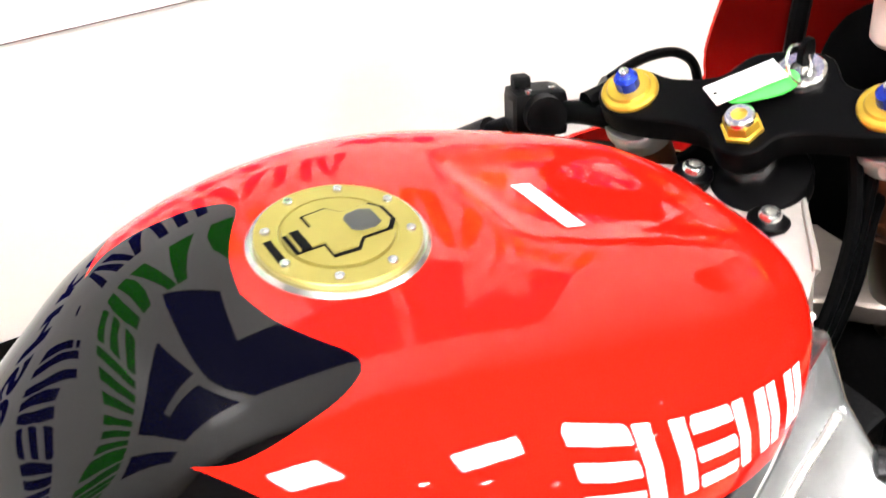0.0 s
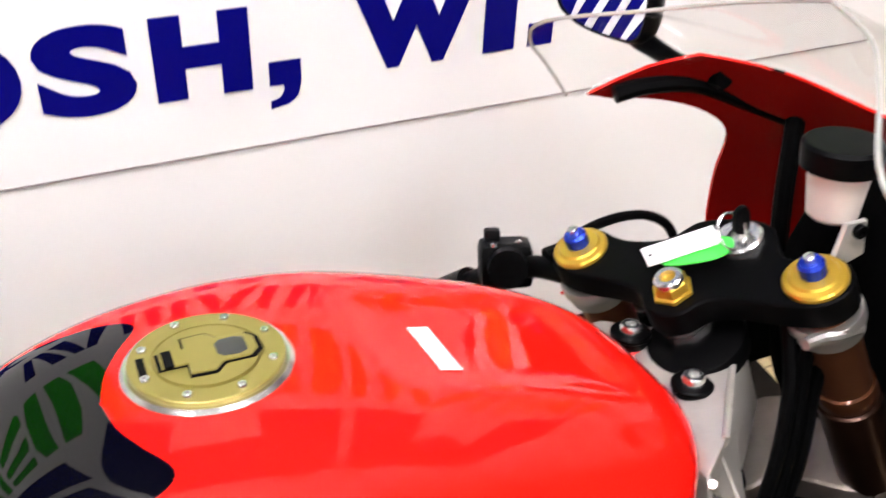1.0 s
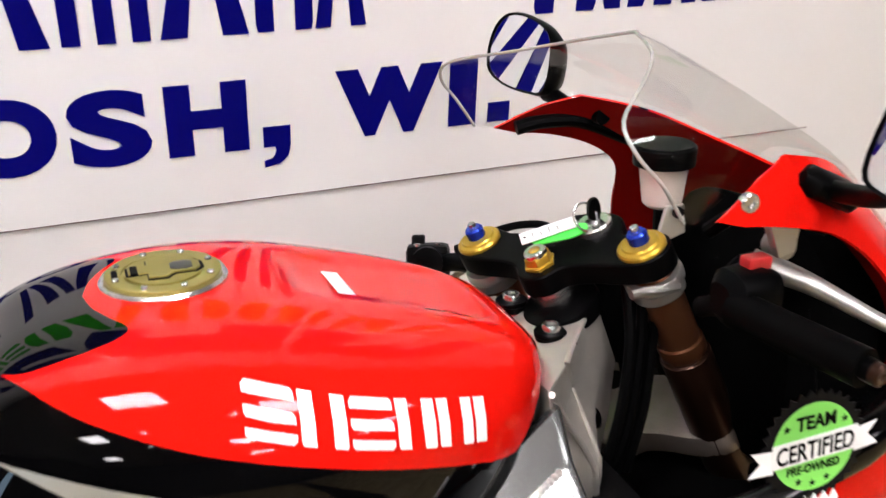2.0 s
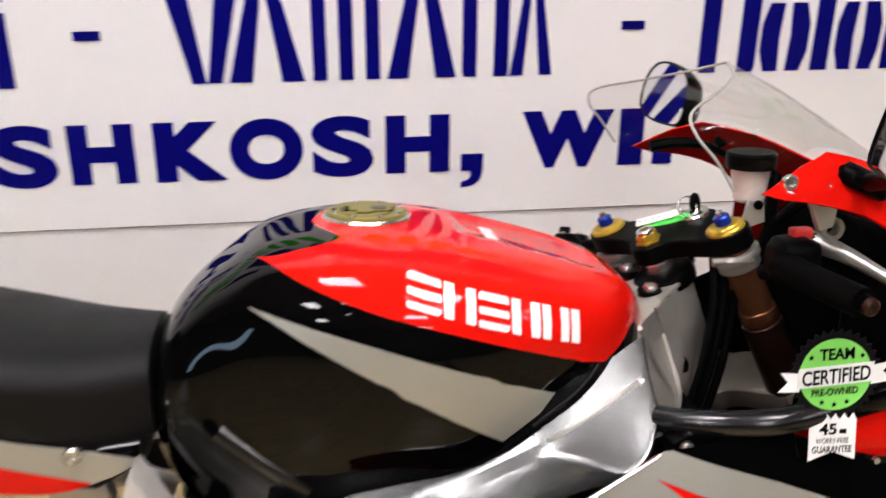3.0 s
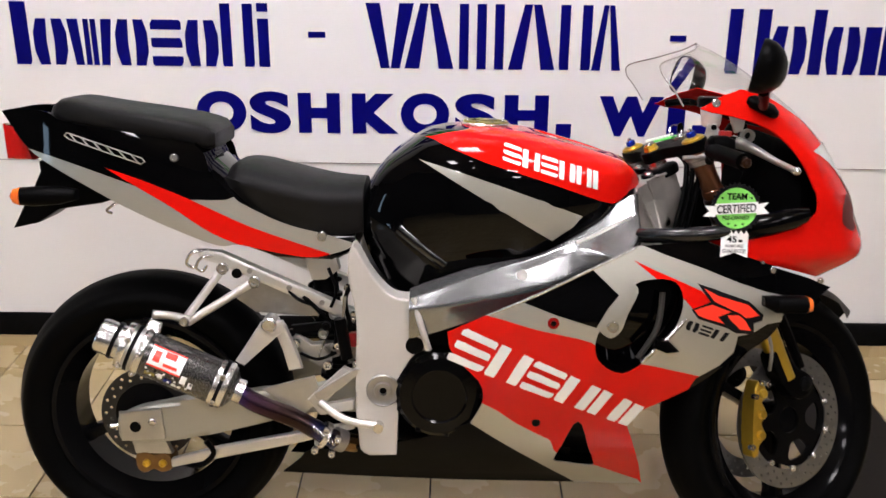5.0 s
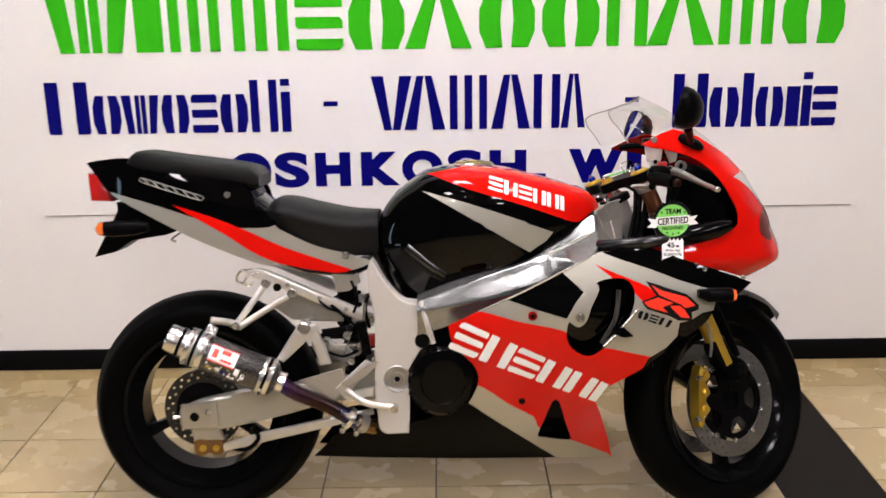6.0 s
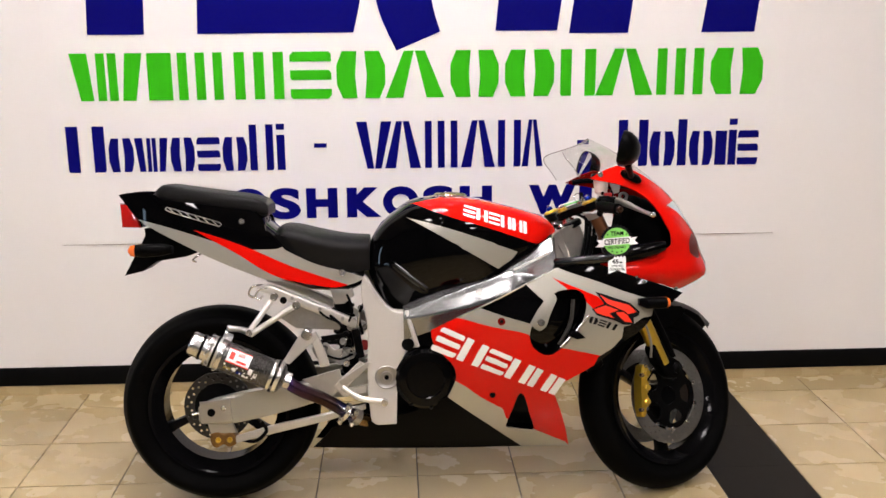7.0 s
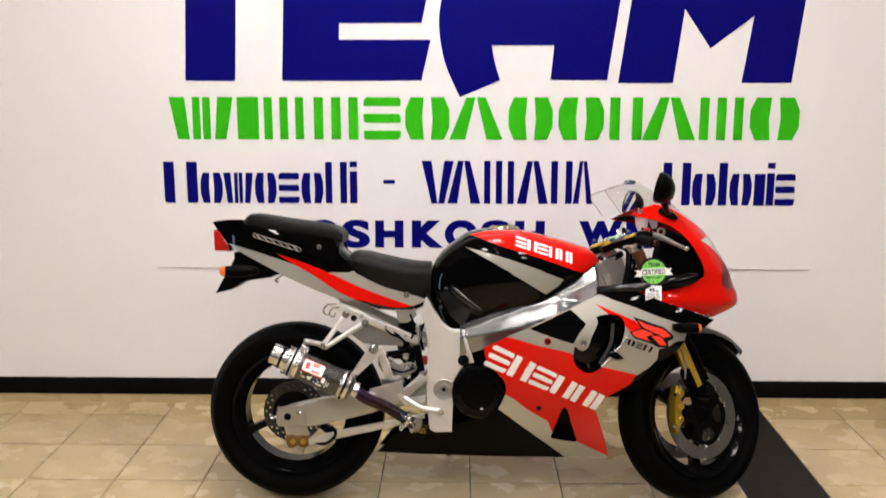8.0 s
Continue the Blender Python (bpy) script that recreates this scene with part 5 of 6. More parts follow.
REAR, _ = wheel("rear_wheel", (0, 0, 0.305), 0.3175, 0.186, 0.222, 3, 205, Matrix.Identity(4), "gloss black three-spoke rear wheel", 0.026)
FRONT, FP = wheel("front_wheel", (1.425, 0.0, 0.283), 0.304, 0.120, 0.222, 3, 270, TURNED, "gloss black three-spoke front wheel", 0.024)


def disc_loop(r, n=72):
    return [(r * math.cos(2 * math.pi * k / n), r * math.sin(2 * math.pi * k / n)) for k in range(n)]


def brake_disc(ri, ro, y, drill, hole):
    holes = [disc_loop(ri, 48)]
    for ring, count, off in drill:
        for k in range(count):
            a = 2 * math.pi * (k + off) / count
            holes.append([(ring * math.cos(a) + hole * math.cos(2 * math.pi * j / 8), ring * math.sin(a) + hole * math.sin(2 * math.pi * j / 8)) for j in range(8)])
    bm = sheet(disc_loop(ro), lambda u, v: (u, y, v), holes=holes, step=0.05, thick=0.005)
    return bm


for side in (-1, 1):
    part("brake_disc", moved(brake_disc(0.112, 0.155, side * 0.062, [(0.146, 28, 0), (0.134, 28, 0.5), (0.122, 28, 0)], 0.0032), FP), mat("drilled_steel_disc", (0.27, 0.265, 0.255), 0.33, 0.9, 0, 0.12, 40) if side < 0 else STEEL, FRONT, "drilled steel brake disc")
carrier = [disc_loop(0.030, 24)]
for k in range(5):
    a0 = 2 * math.pi * k / 5
    carrier.append(rounded([(q * math.cos(a0 + b), q * math.sin(a0 + b)) for q, b in ((0.058, -0.28), (0.090, -0.36), (0.094, 0.0), (0.090, 0.36), (0.058, 0.28), (0.052, 0.0))], 3))
star = []
for k in range(60):
    a = 2 * math.pi * k / 60
    star.append(((0.108 + 0.006 * math.cos(5 * a)) * math.cos(a), (0.108 + 0.006 * math.cos(5 * a)) * math.sin(a)))
part("disc_carrier", moved(sheet(star, lambda u, v: (u, -0.060, v), holes=carrier, step=0.04, thick=0.006), FP), DARK, FRONT)
for k in range(10):
    a = 2 * math.pi * (k + 0.5) / 10
    part("disc_button", moved(bolt((0.110 * math.cos(a), -0.066, 0.110 * math.sin(a)), 0.0075, 0.005), FP), CHROME, FRONT)
part("rear_disc", moved(brake_disc(0.070, 0.108, -0.088, [(0.098, 20, 0), (0.086, 20, 0.5)], 0.004), Matrix.Translation((0, 0, 0.311))), mat("dark_rear_disc", (0.04, 0.039, 0.036), 0.4, 0.8, 0, 0.2, 40), REAR)
part("rear_disc_carrier", lathe([(-0.086, 0.074), (-0.092, 0.074), (-0.092, 0.03), (-0.06, 0.03)], 32, "y", (0, 0, 0.311)), DARK, REAR)
part("valve", tube([(0.06, -0.02, 0.10), (0.055, -0.035, 0.115)], 0.003, 8, 1), CHROME, REAR)

# ---- fairing ----
def knocked(bm):
    """The upper fairing sits a little askew: its left side hangs lower and wider."""
    for v in bm.verts:
        if v.co.y > 0:
            v.co.z -= 0.13 * v.co.y
            v.co.y *= 1.42
    for fc in bm.faces:
        fc.tag = True
    return bm


fz = spline([0.10, 0.15, 0.20, 0.28, 0.36, 0.45, 0.55, 0.62, 0.70, 0.78], [0.035, 0.06, 0.105, 0.17, 0.215, 0.252, 0.272, 0.274, 0.260, 0.235])
fx = spline([0.25, 0.6, 0.7, 0.9, 1.1, 1.25, 1.35, 1.5], [0.8, 0.95, 1, 1, 1, 0.97, 0.92, 0.8])


def side_at(x, z):
    return Vector((x, -fz(z) * fx(x), z))


side_loop = curve([(0.671, 0.570), (0.677, 0.533), (0.70, 0.50), (0.734, 0.463), (0.746, 0.430), (0.742, 0.397), (0.722, 0.350)], 3) + curve([(0.615, 0.298), (0.46, 0.255), (0.369, 0.244), (0.34, 0.21), (0.294, 0.159)], 3) \
    + curve([(0.45, 0.152), (0.70, 0.147), (0.966, 0.145), (1.123, 0.142)], 3) + curve([(1.101, 0.219), (1.072, 0.30), (1.051, 0.357), (1.060, 0.378), (1.091, 0.400), (1.181, 0.456), (1.250, 0.515), (1.307, 0.551), (1.339, 0.586), (1.355, 0.625), (1.396, 0.626), (1.447, 0.662)], 3) \
    + curve([(1.40, 0.682), (1.322, 0.707), (1.25, 0.733), (1.187, 0.757)], 3) + [(1.12, 0.753)] + curve([(1.050, 0.747), (0.942, 0.694), (0.85, 0.650), (0.749, 0.608)], 3)
scoop = rounded([(1.125, 0.678), (1.085, 0.684), (1.043, 0.672), (1.028, 0.632), (1.010, 0.605), (0.978, 0.581), (0.969, 0.540), (0.985, 0.503), (1.028, 0.482), (1.070, 0.508), (1.108, 0.552), (1.134, 0.600), (1.141, 0.645)], 3)
vent = rounded([(0.940, 0.352), (0.958, 0.350), (0.978, 0.285), (1.000, 0.222), (0.985, 0.214), (0.93, 0.225), (0.908, 0.234), (0.922, 0.29)], 2)
red_side = [(0.60, 0.60)] + curve([(0.700, 0.600), (0.749, 0.607), (0.85, 0.578), (0.962, 0.552), (0.985, 0.520), (1.030, 0.500), (1.069, 0.505), (1.12, 0.494), (1.167, 0.483), (1.20, 0.474)], 3) + [(1.30, 0.45), (1.30, 0.30)] + [(1.13, 0.135), (1.110, 0.158)] + curve([(1.07, 0.180), (0.997, 0.219), (0.917, 0.255), (0.895, 0.300), (0.876, 0.314), (0.82, 0.350), (0.746, 0.405), (0.60, 0.46)], 3)
black_belly = [(0.2, 0.40), (0.70, 0.42), (0.719, 0.349)] + curve([(0.722, 0.350), (0.85, 0.245), (0.966, 0.146)], 3) + [(0.97, 0.10), (0.2, 0.10)]
black_patch = [(0.806, 0.640), (0.942, 0.700), (0.96, 0.70), (1.012, 0.651), (0.990, 0.622), (0.969, 0.584), (0.891, 0.608)]
black_band = [(1.00, 0.760), (1.050, 0.752), (1.10, 0.732), (1.18, 0.705), (1.254, 0.676), (1.312, 0.657), (1.345, 0.650), (1.36, 0.60), (1.50, 0.60), (1.50, 0.72), (1.2, 0.80)]
black_front = [(1.37, 0.600), (1.315, 0.592), (1.286, 0.574), (1.256, 0.567), (1.251, 0.532), (1.224, 0.502), (1.180, 0.474), (1.165, 0.44), (1.42, 0.44), (1.42, 0.600)]
swoosh = [(1.040, 0.720), (1.085, 0.700), (1.128, 0.682), (1.177, 0.661), (1.198, 0.639), (1.161, 0.624), (1.140, 0.647), (1.121, 0.674), (1.086, 0.684)]
SIDES = []
for flip in (False, True):
    bm = sheet(side_loop, side_at, [(red_side, 1), (black_belly, 3), (black_patch, 2), (black_band, 2), (black_front, 2), (swoosh, 1)], [scoop, vent], 0.026, 0.003)
    SIDES.append(part("side_fairing", mirrored(bm) if flip else bm, [SILVER, RED, BLACK, SHADE_BLACK], BIKE, "red and silver side fairing with a black belly", 50))
SIDE = SIDES[0]
marks_on("logo_bar", NAME, [(0.668, 0.512), (1.053, 0.349), (1.083, 0.402), (0.706, 0.582)], side_at, WHITE_DECAL, SIDE, 0.0014)
for lp, m, up in (([(1.168, 0.676), (1.273, 0.640), (1.305, 0.612), (1.303, 0.600), (1.286, 0.594), (1.288, 0.572), (1.252, 0.574), (1.230, 0.586), (1.172, 0.605), (1.157, 0.624), (1.195, 0.639)], BLACK_DECAL, 0.0012),
                  ([(1.182, 0.666), (1.211, 0.651), (1.272, 0.633), (1.296, 0.611), (1.268, 0.606), (1.256, 0.616), (1.241, 0.622), (1.203, 0.640)], RED_DECAL, 0.0018),
                  ([(1.163, 0.623), (1.199, 0.634), (1.238, 0.619), (1.211, 0.609), (1.226, 0.594), (1.172, 0.612)], RED_DECAL, 0.0018),
                  ([(1.230, 0.612), (1.254, 0.612), (1.267, 0.602), (1.282, 0.579), (1.258, 0.582)], RED_DECAL, 0.0018)):
    part("logo_mark", sheet(lp, side_at, step=0.02, thick=0, lift=up), m, SIDE)
marks_on("logo_bar", [("bowed", 0.0, 0.3), ("rungs", 0.34, 0.62), ("pair", 0.66, 1.0)], [(1.146, 0.584), (1.226, 0.556), (1.238, 0.574), (1.152, 0.603)], side_at, BLACK_DECAL, SIDE, 0.0012)
part("scoop_liner", sheet([(x + 0.004 * (1 if x < 1.06 else -1), z) for x, z in scoop], lambda x, z: side_at(x, z) + Vector((0, 0.055, 0)), step=0.03, thick=0.002), BLACK, SIDE, "gloss black air outlet bowl")
bm = bmesh.new()
ra = [bm.verts.new(side_at(x, z)) for x, z in scoop]
rb = [bm.verts.new(side_at(x, z) + Vector((0, 0.055, 0))) for x, z in scoop]
for k in range(len(ra)):
    bm.faces.new((ra[k], ra[(k + 1) % len(ra)], rb[(k + 1) % len(ra)], rb[k]))
part("scoop_wall", bm, BLACK, SIDE)
part("scoop_tab", sheet(rounded([(1.040, 0.672), (1.052, 0.655), (1.032, 0.610), (1.020, 0.575), (1.000, 0.560), (0.978, 0.575), (0.985, 0.592), (1.012, 0.606), (1.026, 0.640)], 3), lambda x, z: side_at(x, z) + Vector((0, 0.008, 0)), step=0.03, thick=0.003), SILVER, SIDE, "silver lug in the air outlet")
part("scoop_screw", bolt(side_at(1.003, 0.585) + Vector((0, 0.007, 0)), 0.012, 0.005), CHROME, SIDE)
part("scoop_edge", tube([side_at(x, z) + Vector((0, -0.001, 0)) for x, z in ((1.064, 0.510), (1.106, 0.556), (1.148, 0.605))], 0.0042, 8), CHROME, SIDE)
part("scoop_fin", plate([(1.090, 0.561), (1.114, 0.560), (1.138, 0.537), (1.112, 0.533), (1.083, 0.545)], -0.280, -0.25, 0.002), BLACK, SIDE)
part("scoop_strut", tube([side_at(1.105, 0.65) + Vector((0, 0.03, 0)), side_at(1.095, 0.58) + Vector((0, 0.02, 0)), side_at(1.06, 0.515) + Vector((0, 0.012, 0))], 0.006, 10), SATIN, SIDE)
part("vent_liner", sheet(vent, lambda x, z: side_at(x, z) + Vector((0, 0.045, 0.01)), step=0.04, thick=0.002), PLASTIC, SIDE)
bm = bmesh.new()
ra = [bm.verts.new(side_at(x, z)) for x, z in vent]
rb = [bm.verts.new(side_at(x, z) + Vector((0, 0.045, 0.01))) for x, z in vent]
for k in range(len(ra)):
    bm.faces.new((ra[k], ra[(k + 1) % len(ra)], rb[(k + 1) % len(ra)], rb[k]))
part("vent_wall", bm, BLACK, SIDE)
for x, z, r, m in ((0.883, 0.593, 0.012, DARK_RED), (0.860, 0.355, 0.009, PLASTIC), (1.322, 0.700, 0.006, CHROME), (1.425, 0.676, 0.006, CHROME), (1.30, 0.716, 0.004, CHROME)):
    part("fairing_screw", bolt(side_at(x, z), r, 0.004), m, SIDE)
    if m is DARK_RED:
        part("screw_socket", bolt(side_at(x, z) + Vector((0, -0.004, 0)), 0.0058, 0.0015), PLASTIC, SIDE)
part("panel_seam", tube([side_at(x, z) + Vector((0, -0.0005, 0)) for x, z in ((0.755, 0.609), (0.85, 0.650), (0.942, 0.694), (1.045, 0.744))], 0.0028, 6), CHROME, SIDE)

# nose: plan curves round the front, one for each height
NZ = [0.60, 0.65, 0.69, 0.72, 0.807, 0.893, 0.941, 1.019, 1.06, 1.10, 1.14]
n_front = spline(NZ, [1.440, 1.500, 1.570, 1.576, 1.551, 1.500, 1.469, 1.393, 1.355, 1.30, 1.20])
n_wide = spline(NZ, [0.18, 0.205, 0.222, 0.230, 0.238, 0.226, 0.212, 0.186, 0.168, 0.15, 0.13])
NB = 1.14


def nose_at(u, z):
    xf, w = n_front(z), n_wide(z)
    fold = 0.010 * (max(0.0, 1 - abs(z - 0.725) / 0.05) - 0.9 * max(0.0, 1 - abs(z - 0.775) / 0.06)) * bump(z, 0.64, 0.84, 0.01)
    w += fold
    if u >= 1:
        return Vector((NB - (u - 1) * 0.5, -w, z))
    a = u * math.pi / 2
    xf += fold * 0.6
    return Vector((NB + (xf - NB) * math.cos(a) ** 0.9, -w * math.sin(a) ** 0.92, z))


def nose_u(x, z):
    if x <= NB:
        return 1 + (NB - x) / 0.5
    return math.acos(min(1, (x - NB) / (n_front(z) - NB)) ** (1 / 0.9)) / (math.pi / 2)


def nose_uv(pts):
    return [(nose_u(x, z), z) for x, z in pts]


nose_loop = [(0.0, 0.672), (0.0, 0.80), (0.0, 0.942)] + curve([(0.12, 0.963), (0.29, 1.000), (0.45, 1.032), (0.673, 1.053)], 4) + nose_uv(curve([(1.22, 1.042), (1.168, 1.016)], 2)) \
    + nose_uv(curve([(1.195, 1.008), (1.22, 1.004), (1.27, 0.992), (1.316, 0.974), (1.358, 0.943), (1.390, 0.905), (1.413, 0.862), (1.424, 0.838), (1.426, 0.805)], 3)) \
    + nose_uv(curve([(1.395, 0.785), (1.340, 0.770), (1.26, 0.760), (1.187, 0.757)], 3)) + nose_uv(curve([(1.25, 0.732), (1.322, 0.706), (1.40, 0.681), (1.452, 0.660)], 3)[1:]) + curve([(0.34, 0.658), (0.2, 0.662)], 2)
left_loop = [(0.0, 0.672), (0.0, 0.80), (0.0, 0.942)] + curve([(0.12, 0.963), (0.29, 1.000), (0.45, 1.032), (0.673, 1.053)], 4) + nose_uv(curve([(1.22, 1.042), (1.168, 1.016)], 2)) \
    + nose_uv(curve([(1.195, 1.008), (1.24, 1.002), (1.285, 0.988), (1.318, 0.966), (1.334, 0.938), (1.341, 0.895), (1.349, 0.85), (1.358, 0.80)], 3)) \
    + nose_uv(curve([(1.345, 0.778), (1.31, 0.766), (1.26, 0.760), (1.187, 0.757)], 3)) + nose_uv(curve([(1.25, 0.732), (1.322, 0.706), (1.40, 0.681), (1.452, 0.660)], 3)[1:]) + curve([(0.34, 0.658), (0.2, 0.662)], 2)
for flip in (False, True):
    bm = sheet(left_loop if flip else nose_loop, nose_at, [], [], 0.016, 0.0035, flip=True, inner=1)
    NOSE = part("nose_fairing", knocked(mirrored(bm)) if flip else bm, [RED, DARK_RED], BIKE, "glossy red nose fairing", 55)
    duct = rounded(nose_uv([(1.512, 0.835), (1.538, 0.800), (1.541, 0.765), (1.526, 0.755), (1.502, 0.775), (1.496, 0.81)]), 3)
    bm = sheet(duct, nose_at, step=0.03, thick=0, lift=0.0015, flip=True)
    part("air_duct", knocked(mirrored(bm)) if flip else bm, mat("duct_shade_red", (0.10, 0.004, 0.004), 0.5), NOSE, "air duct mouth, its shade a flat dark red patch")
    glass = curve([(0.0, 0.935), (0.15, 0.934), (0.27, 0.936), (0.41, 0.926)], 3) + curve([(0.34, 0.912), (0.25, 0.885), (0.17, 0.83), (0.12, 0.78), (0.10, 0.735), (0.0, 0.725)], 3)
    bm = sheet(glass, nose_at, step=0.025, thick=0, lift=0.002, flip=True)
    lens = part("headlight_lens", knocked(mirrored(bm)) if flip else bm, HEADLIGHT, NOSE, "pale clear headlight cover")
part("fairing_screw", bolt(nose_at(nose_u(1.202, 1.026), 1.026), 0.009, 0.005), CHROME, NOSE)

# clear screen: ribs from its foot up to its rear edge
foot = curve([(1.462, 0.0, 0.944), (1.438, -0.055, 0.962), (1.39, -0.098, 1.000), (1.33, -0.122, 1.033), (1.257, -0.133, 1.055), (1.20, -0.162, 1.034), (1.145, -0.187, 1.016)], 4)
rear_edge = curve([(1.198, 0.000, 1.140), (1.182, -0.056, 1.129), (1.141, -0.108, 1.116), (1.092, -0.162, 1.102), (1.092, -0.184, 1.080), (1.113, -0.190, 1.054), (1.135, -0.188, 1.020)], 4)


def screen_grid(side):
    bm = bmesh.new()
    rows = []
    for a, b in zip(foot, rear_edge):
        a, b = Vector(a), Vector(b)
        row = []
        for k in range(11):
            t = k / 10
            p = a.lerp(b, t)
            out = 4 * t * (1 - t) * min(1, (b - a).length / 0.2)
            p += Vector((0.004, -0.020 * abs(p.y) / 0.15, 0.020)) * out
            row.append(bm.verts.new((p.x, p.y * -side, p.z)))
        rows.append(row)
    for r0, r1 in zip(rows, rows[1:]):
        for k in range(10):
            bm.faces.new((r0[k], r0[k + 1], r1[k + 1], r1[k]))
    return bm


sb = join(screen_grid(1), screen_grid(-1))
for v in sb.verts:
    if v.co.y > 0:
        v.co.z -= 0.10 * v.co.y
        v.co.y *= 1.3
bmesh.ops.remove_doubles(sb, verts=sb.verts[:], dist=1e-4)
SCREEN = part("windscreen", sb, CLEAR, BIKE, "clear curved acrylic windscreen", 80)
SCREEN.visible_shadow = False
full_edge = [tuple(p) for p in reversed(rear_edge)] + [(x, -y * 1.3, z + 0.10 * y) for x, y, z in rear_edge[1:]]
part("screen_edge", tube(full_edge, 0.0017, 8, 1), mat("cut_acrylic_edge", (0.36, 0.35, 0.32), 0.25, 0, 0.5, 0.1, 30), SCREEN)

# inner shell behind the opening
part("dash_panel", loft([(1.295, 0.09, 0.89, 0.72, 3), (1.31, 0.125, 0.925, 0.69, 3), (1.345, 0.145, 0.955, 0.66, 3), (1.40, 0.145, 0.935, 0.66, 3), (1.46, 0.10, 0.88, 0.68, 3)]), VOID, BIKE, "black inner dash panel")
part("fairing_stay", tube([(1.372, 0.200, 0.966), (1.366, 0.192, 0.935), (1.360, 0.186, 0.88), (1.360, 0.180, 0.80)], 0.010, 10), PLASTIC, BIKE, "black fairing stay")
part("fairing_stay", tube([(1.190, 0.248, 0.992), (1.225, 0.242, 0.998), (1.272, 0.232, 0.995), (1.330, 0.222, 0.970), (1.37, 0.205, 0.952)], 0.009, 10), PLASTIC, BIKE)
part("fairing_stay", tube([(1.30, -0.165, 0.985), (1.27, -0.10, 0.985), (1.26, -0.05, 0.95)], 0.008, 10), PLASTIC, BIKE)
part("screen_bracket", plate([(1.232, 1.002), (1.266, 0.994), (1.262, 0.970), (1.246, 0.966)], -0.172, -0.160, 0.003), BRUSHED, BIKE, "pale bracket below the screen")
part("ram_duct", loft([(1.225, 0.020, 0.782, 0.752, 2.4, -0.205), (1.26, 0.026, 0.800, 0.752, 2.4, -0.212), (1.32, 0.030, 0.815, 0.763, 2.4, -0.205), (1.37, 0.028, 0.822, 0.775, 2.4, -0.195), (1.40, 0.018, 0.82, 0.79, 2.4, -0.19)]), ENGINE_BLACK, BIKE, "black air duct")
part("duct_tube", tube([(1.064, -0.182, 0.756), (1.085, -0.202, 0.759), (1.128, -0.228, 0.766), (1.18, -0.243, 0.772), (1.235, -0.238, 0.779)], 0.0155, 16), mat("black_tube", (0.006, 0.006, 0.0065), 0.2, 0, 0.0, 0.1, 20), BIKE, "glossy black tube along the fairing")
part("tube_bolt", bolt((1.085, -0.222, 0.737), 0.008, 0.006), CHROME, BIKE)
part("inner_panel", plate([(1.10, 0.70), (1.10, 0.775), (1.20, 0.795), (1.29, 0.83), (1.34, 0.80), (1.36, 0.70)], 0.155, 0.162, 0.002), VOID, BIKE, "added black panel that closes the gap inside the fairing")
part("inner_tray", plate(rounded([(1.11, 0.640), (1.20, 0.655), (1.30, 0.665), (1.31, 0.655), (1.20, 0.642), (1.11, 0.628)], 2), -0.20, 0.20, 0.002), VOID, BIKE, "added black sheet that hides the floor below the fairing")
part("radiator", plate([(1.10, 0.70), (1.15, 0.72), (1.22, 0.42), (1.17, 0.40)], -0.14, 0.14, 0.006), DARK, BIKE)
for dx in (0.0, 0.012, 0.026):
    part("wiring", tube([(1.188 + dx, -0.020 - dx, 0.895), (1.184 + dx, -0.040, 0.84), (1.170 + dx, -0.052, 0.77), (1.150 + dx, -0.056, 0.70)], 0.006, 8), PLASTIC, BIKE)

# ---- fork and steering: built straight ahead, then turned to the left ----
DOWN = -AXIS
# the fork leans a little to the far side above the wheel
LEANED = Matrix(((1, 0, 0.0145, -0.0046), (0, 1, 0.041, -0.0131), (0, 0, 0.968, 0.0102), (0, 0, 0, 1)))
FORKED = LEANED @ TURNED


def steered(bm):
    return moved(bm, FORKED)


def along(profile, at, n=28):
    """A body of revolution down the fork axis from at."""
    return steered(lathe(profile, n, "z", (0, 0, 0), Matrix.Translation(at) @ AXIS.to_track_quat("Z", "Y").to_matrix().to_4x4()))


FWD = Vector((math.cos(radians(RAKE)), 0, math.sin(radians(RAKE))))
CLAMP = STEER_AT + AXIS * 0.004
part_frame = Matrix(((FWD.x, 0, AXIS.x, CLAMP.x), (0, 1, 0, CLAMP.y), (FWD.z, 0, AXIS.z, CLAMP.z), (0, 0, 0, 1)))
clamp_loop = rounded([(-0.027, 0.0), (-0.021, 0.017), (-0.005, 0.030), (0.001, 0.056), (0.002, 0.092), (0.010, 0.122), (0.032, 0.134), (0.054, 0.124), (0.061, 0.102), (0.052, 0.072), (0.058, 0.034), (0.080, 0.016),
                      (0.088, 0.0), (0.092, -0.030), (0.084, -0.054), (0.060, -0.066), (0.052, -0.080), (0.061, -0.102), (0.054, -0.124), (0.032, -0.134), (0.010, -0.122), (0.002, -0.092), (0.001, -0.056), (-0.005, -0.030), (-0.021, -0.017)], 3)
flat_clamp = plate(clamp_loop, -0.026, 0.0, 0.004, segs=3)
YOKE = part("top_yoke", steered(moved(flat_clamp, part_frame @ Matrix(((1, 0, 0, 0), (0, 0, 1, 0), (0, 1, 0, 0), (0, 0, 0, 1))))), PLASTIC, BIKE, "black top fork yoke")
low_clamp = plate(clamp_loop, -0.268, -0.238, 0.005)
part("bottom_yoke", steered(moved(low_clamp, part_frame @ Matrix(((1, 0, 0, 0), (0, 0, 1, 0), (0, 1, 0, 0), (0, 0, 0, 1))))), YOKECAST, BIKE, "dull cast bottom fork yoke")
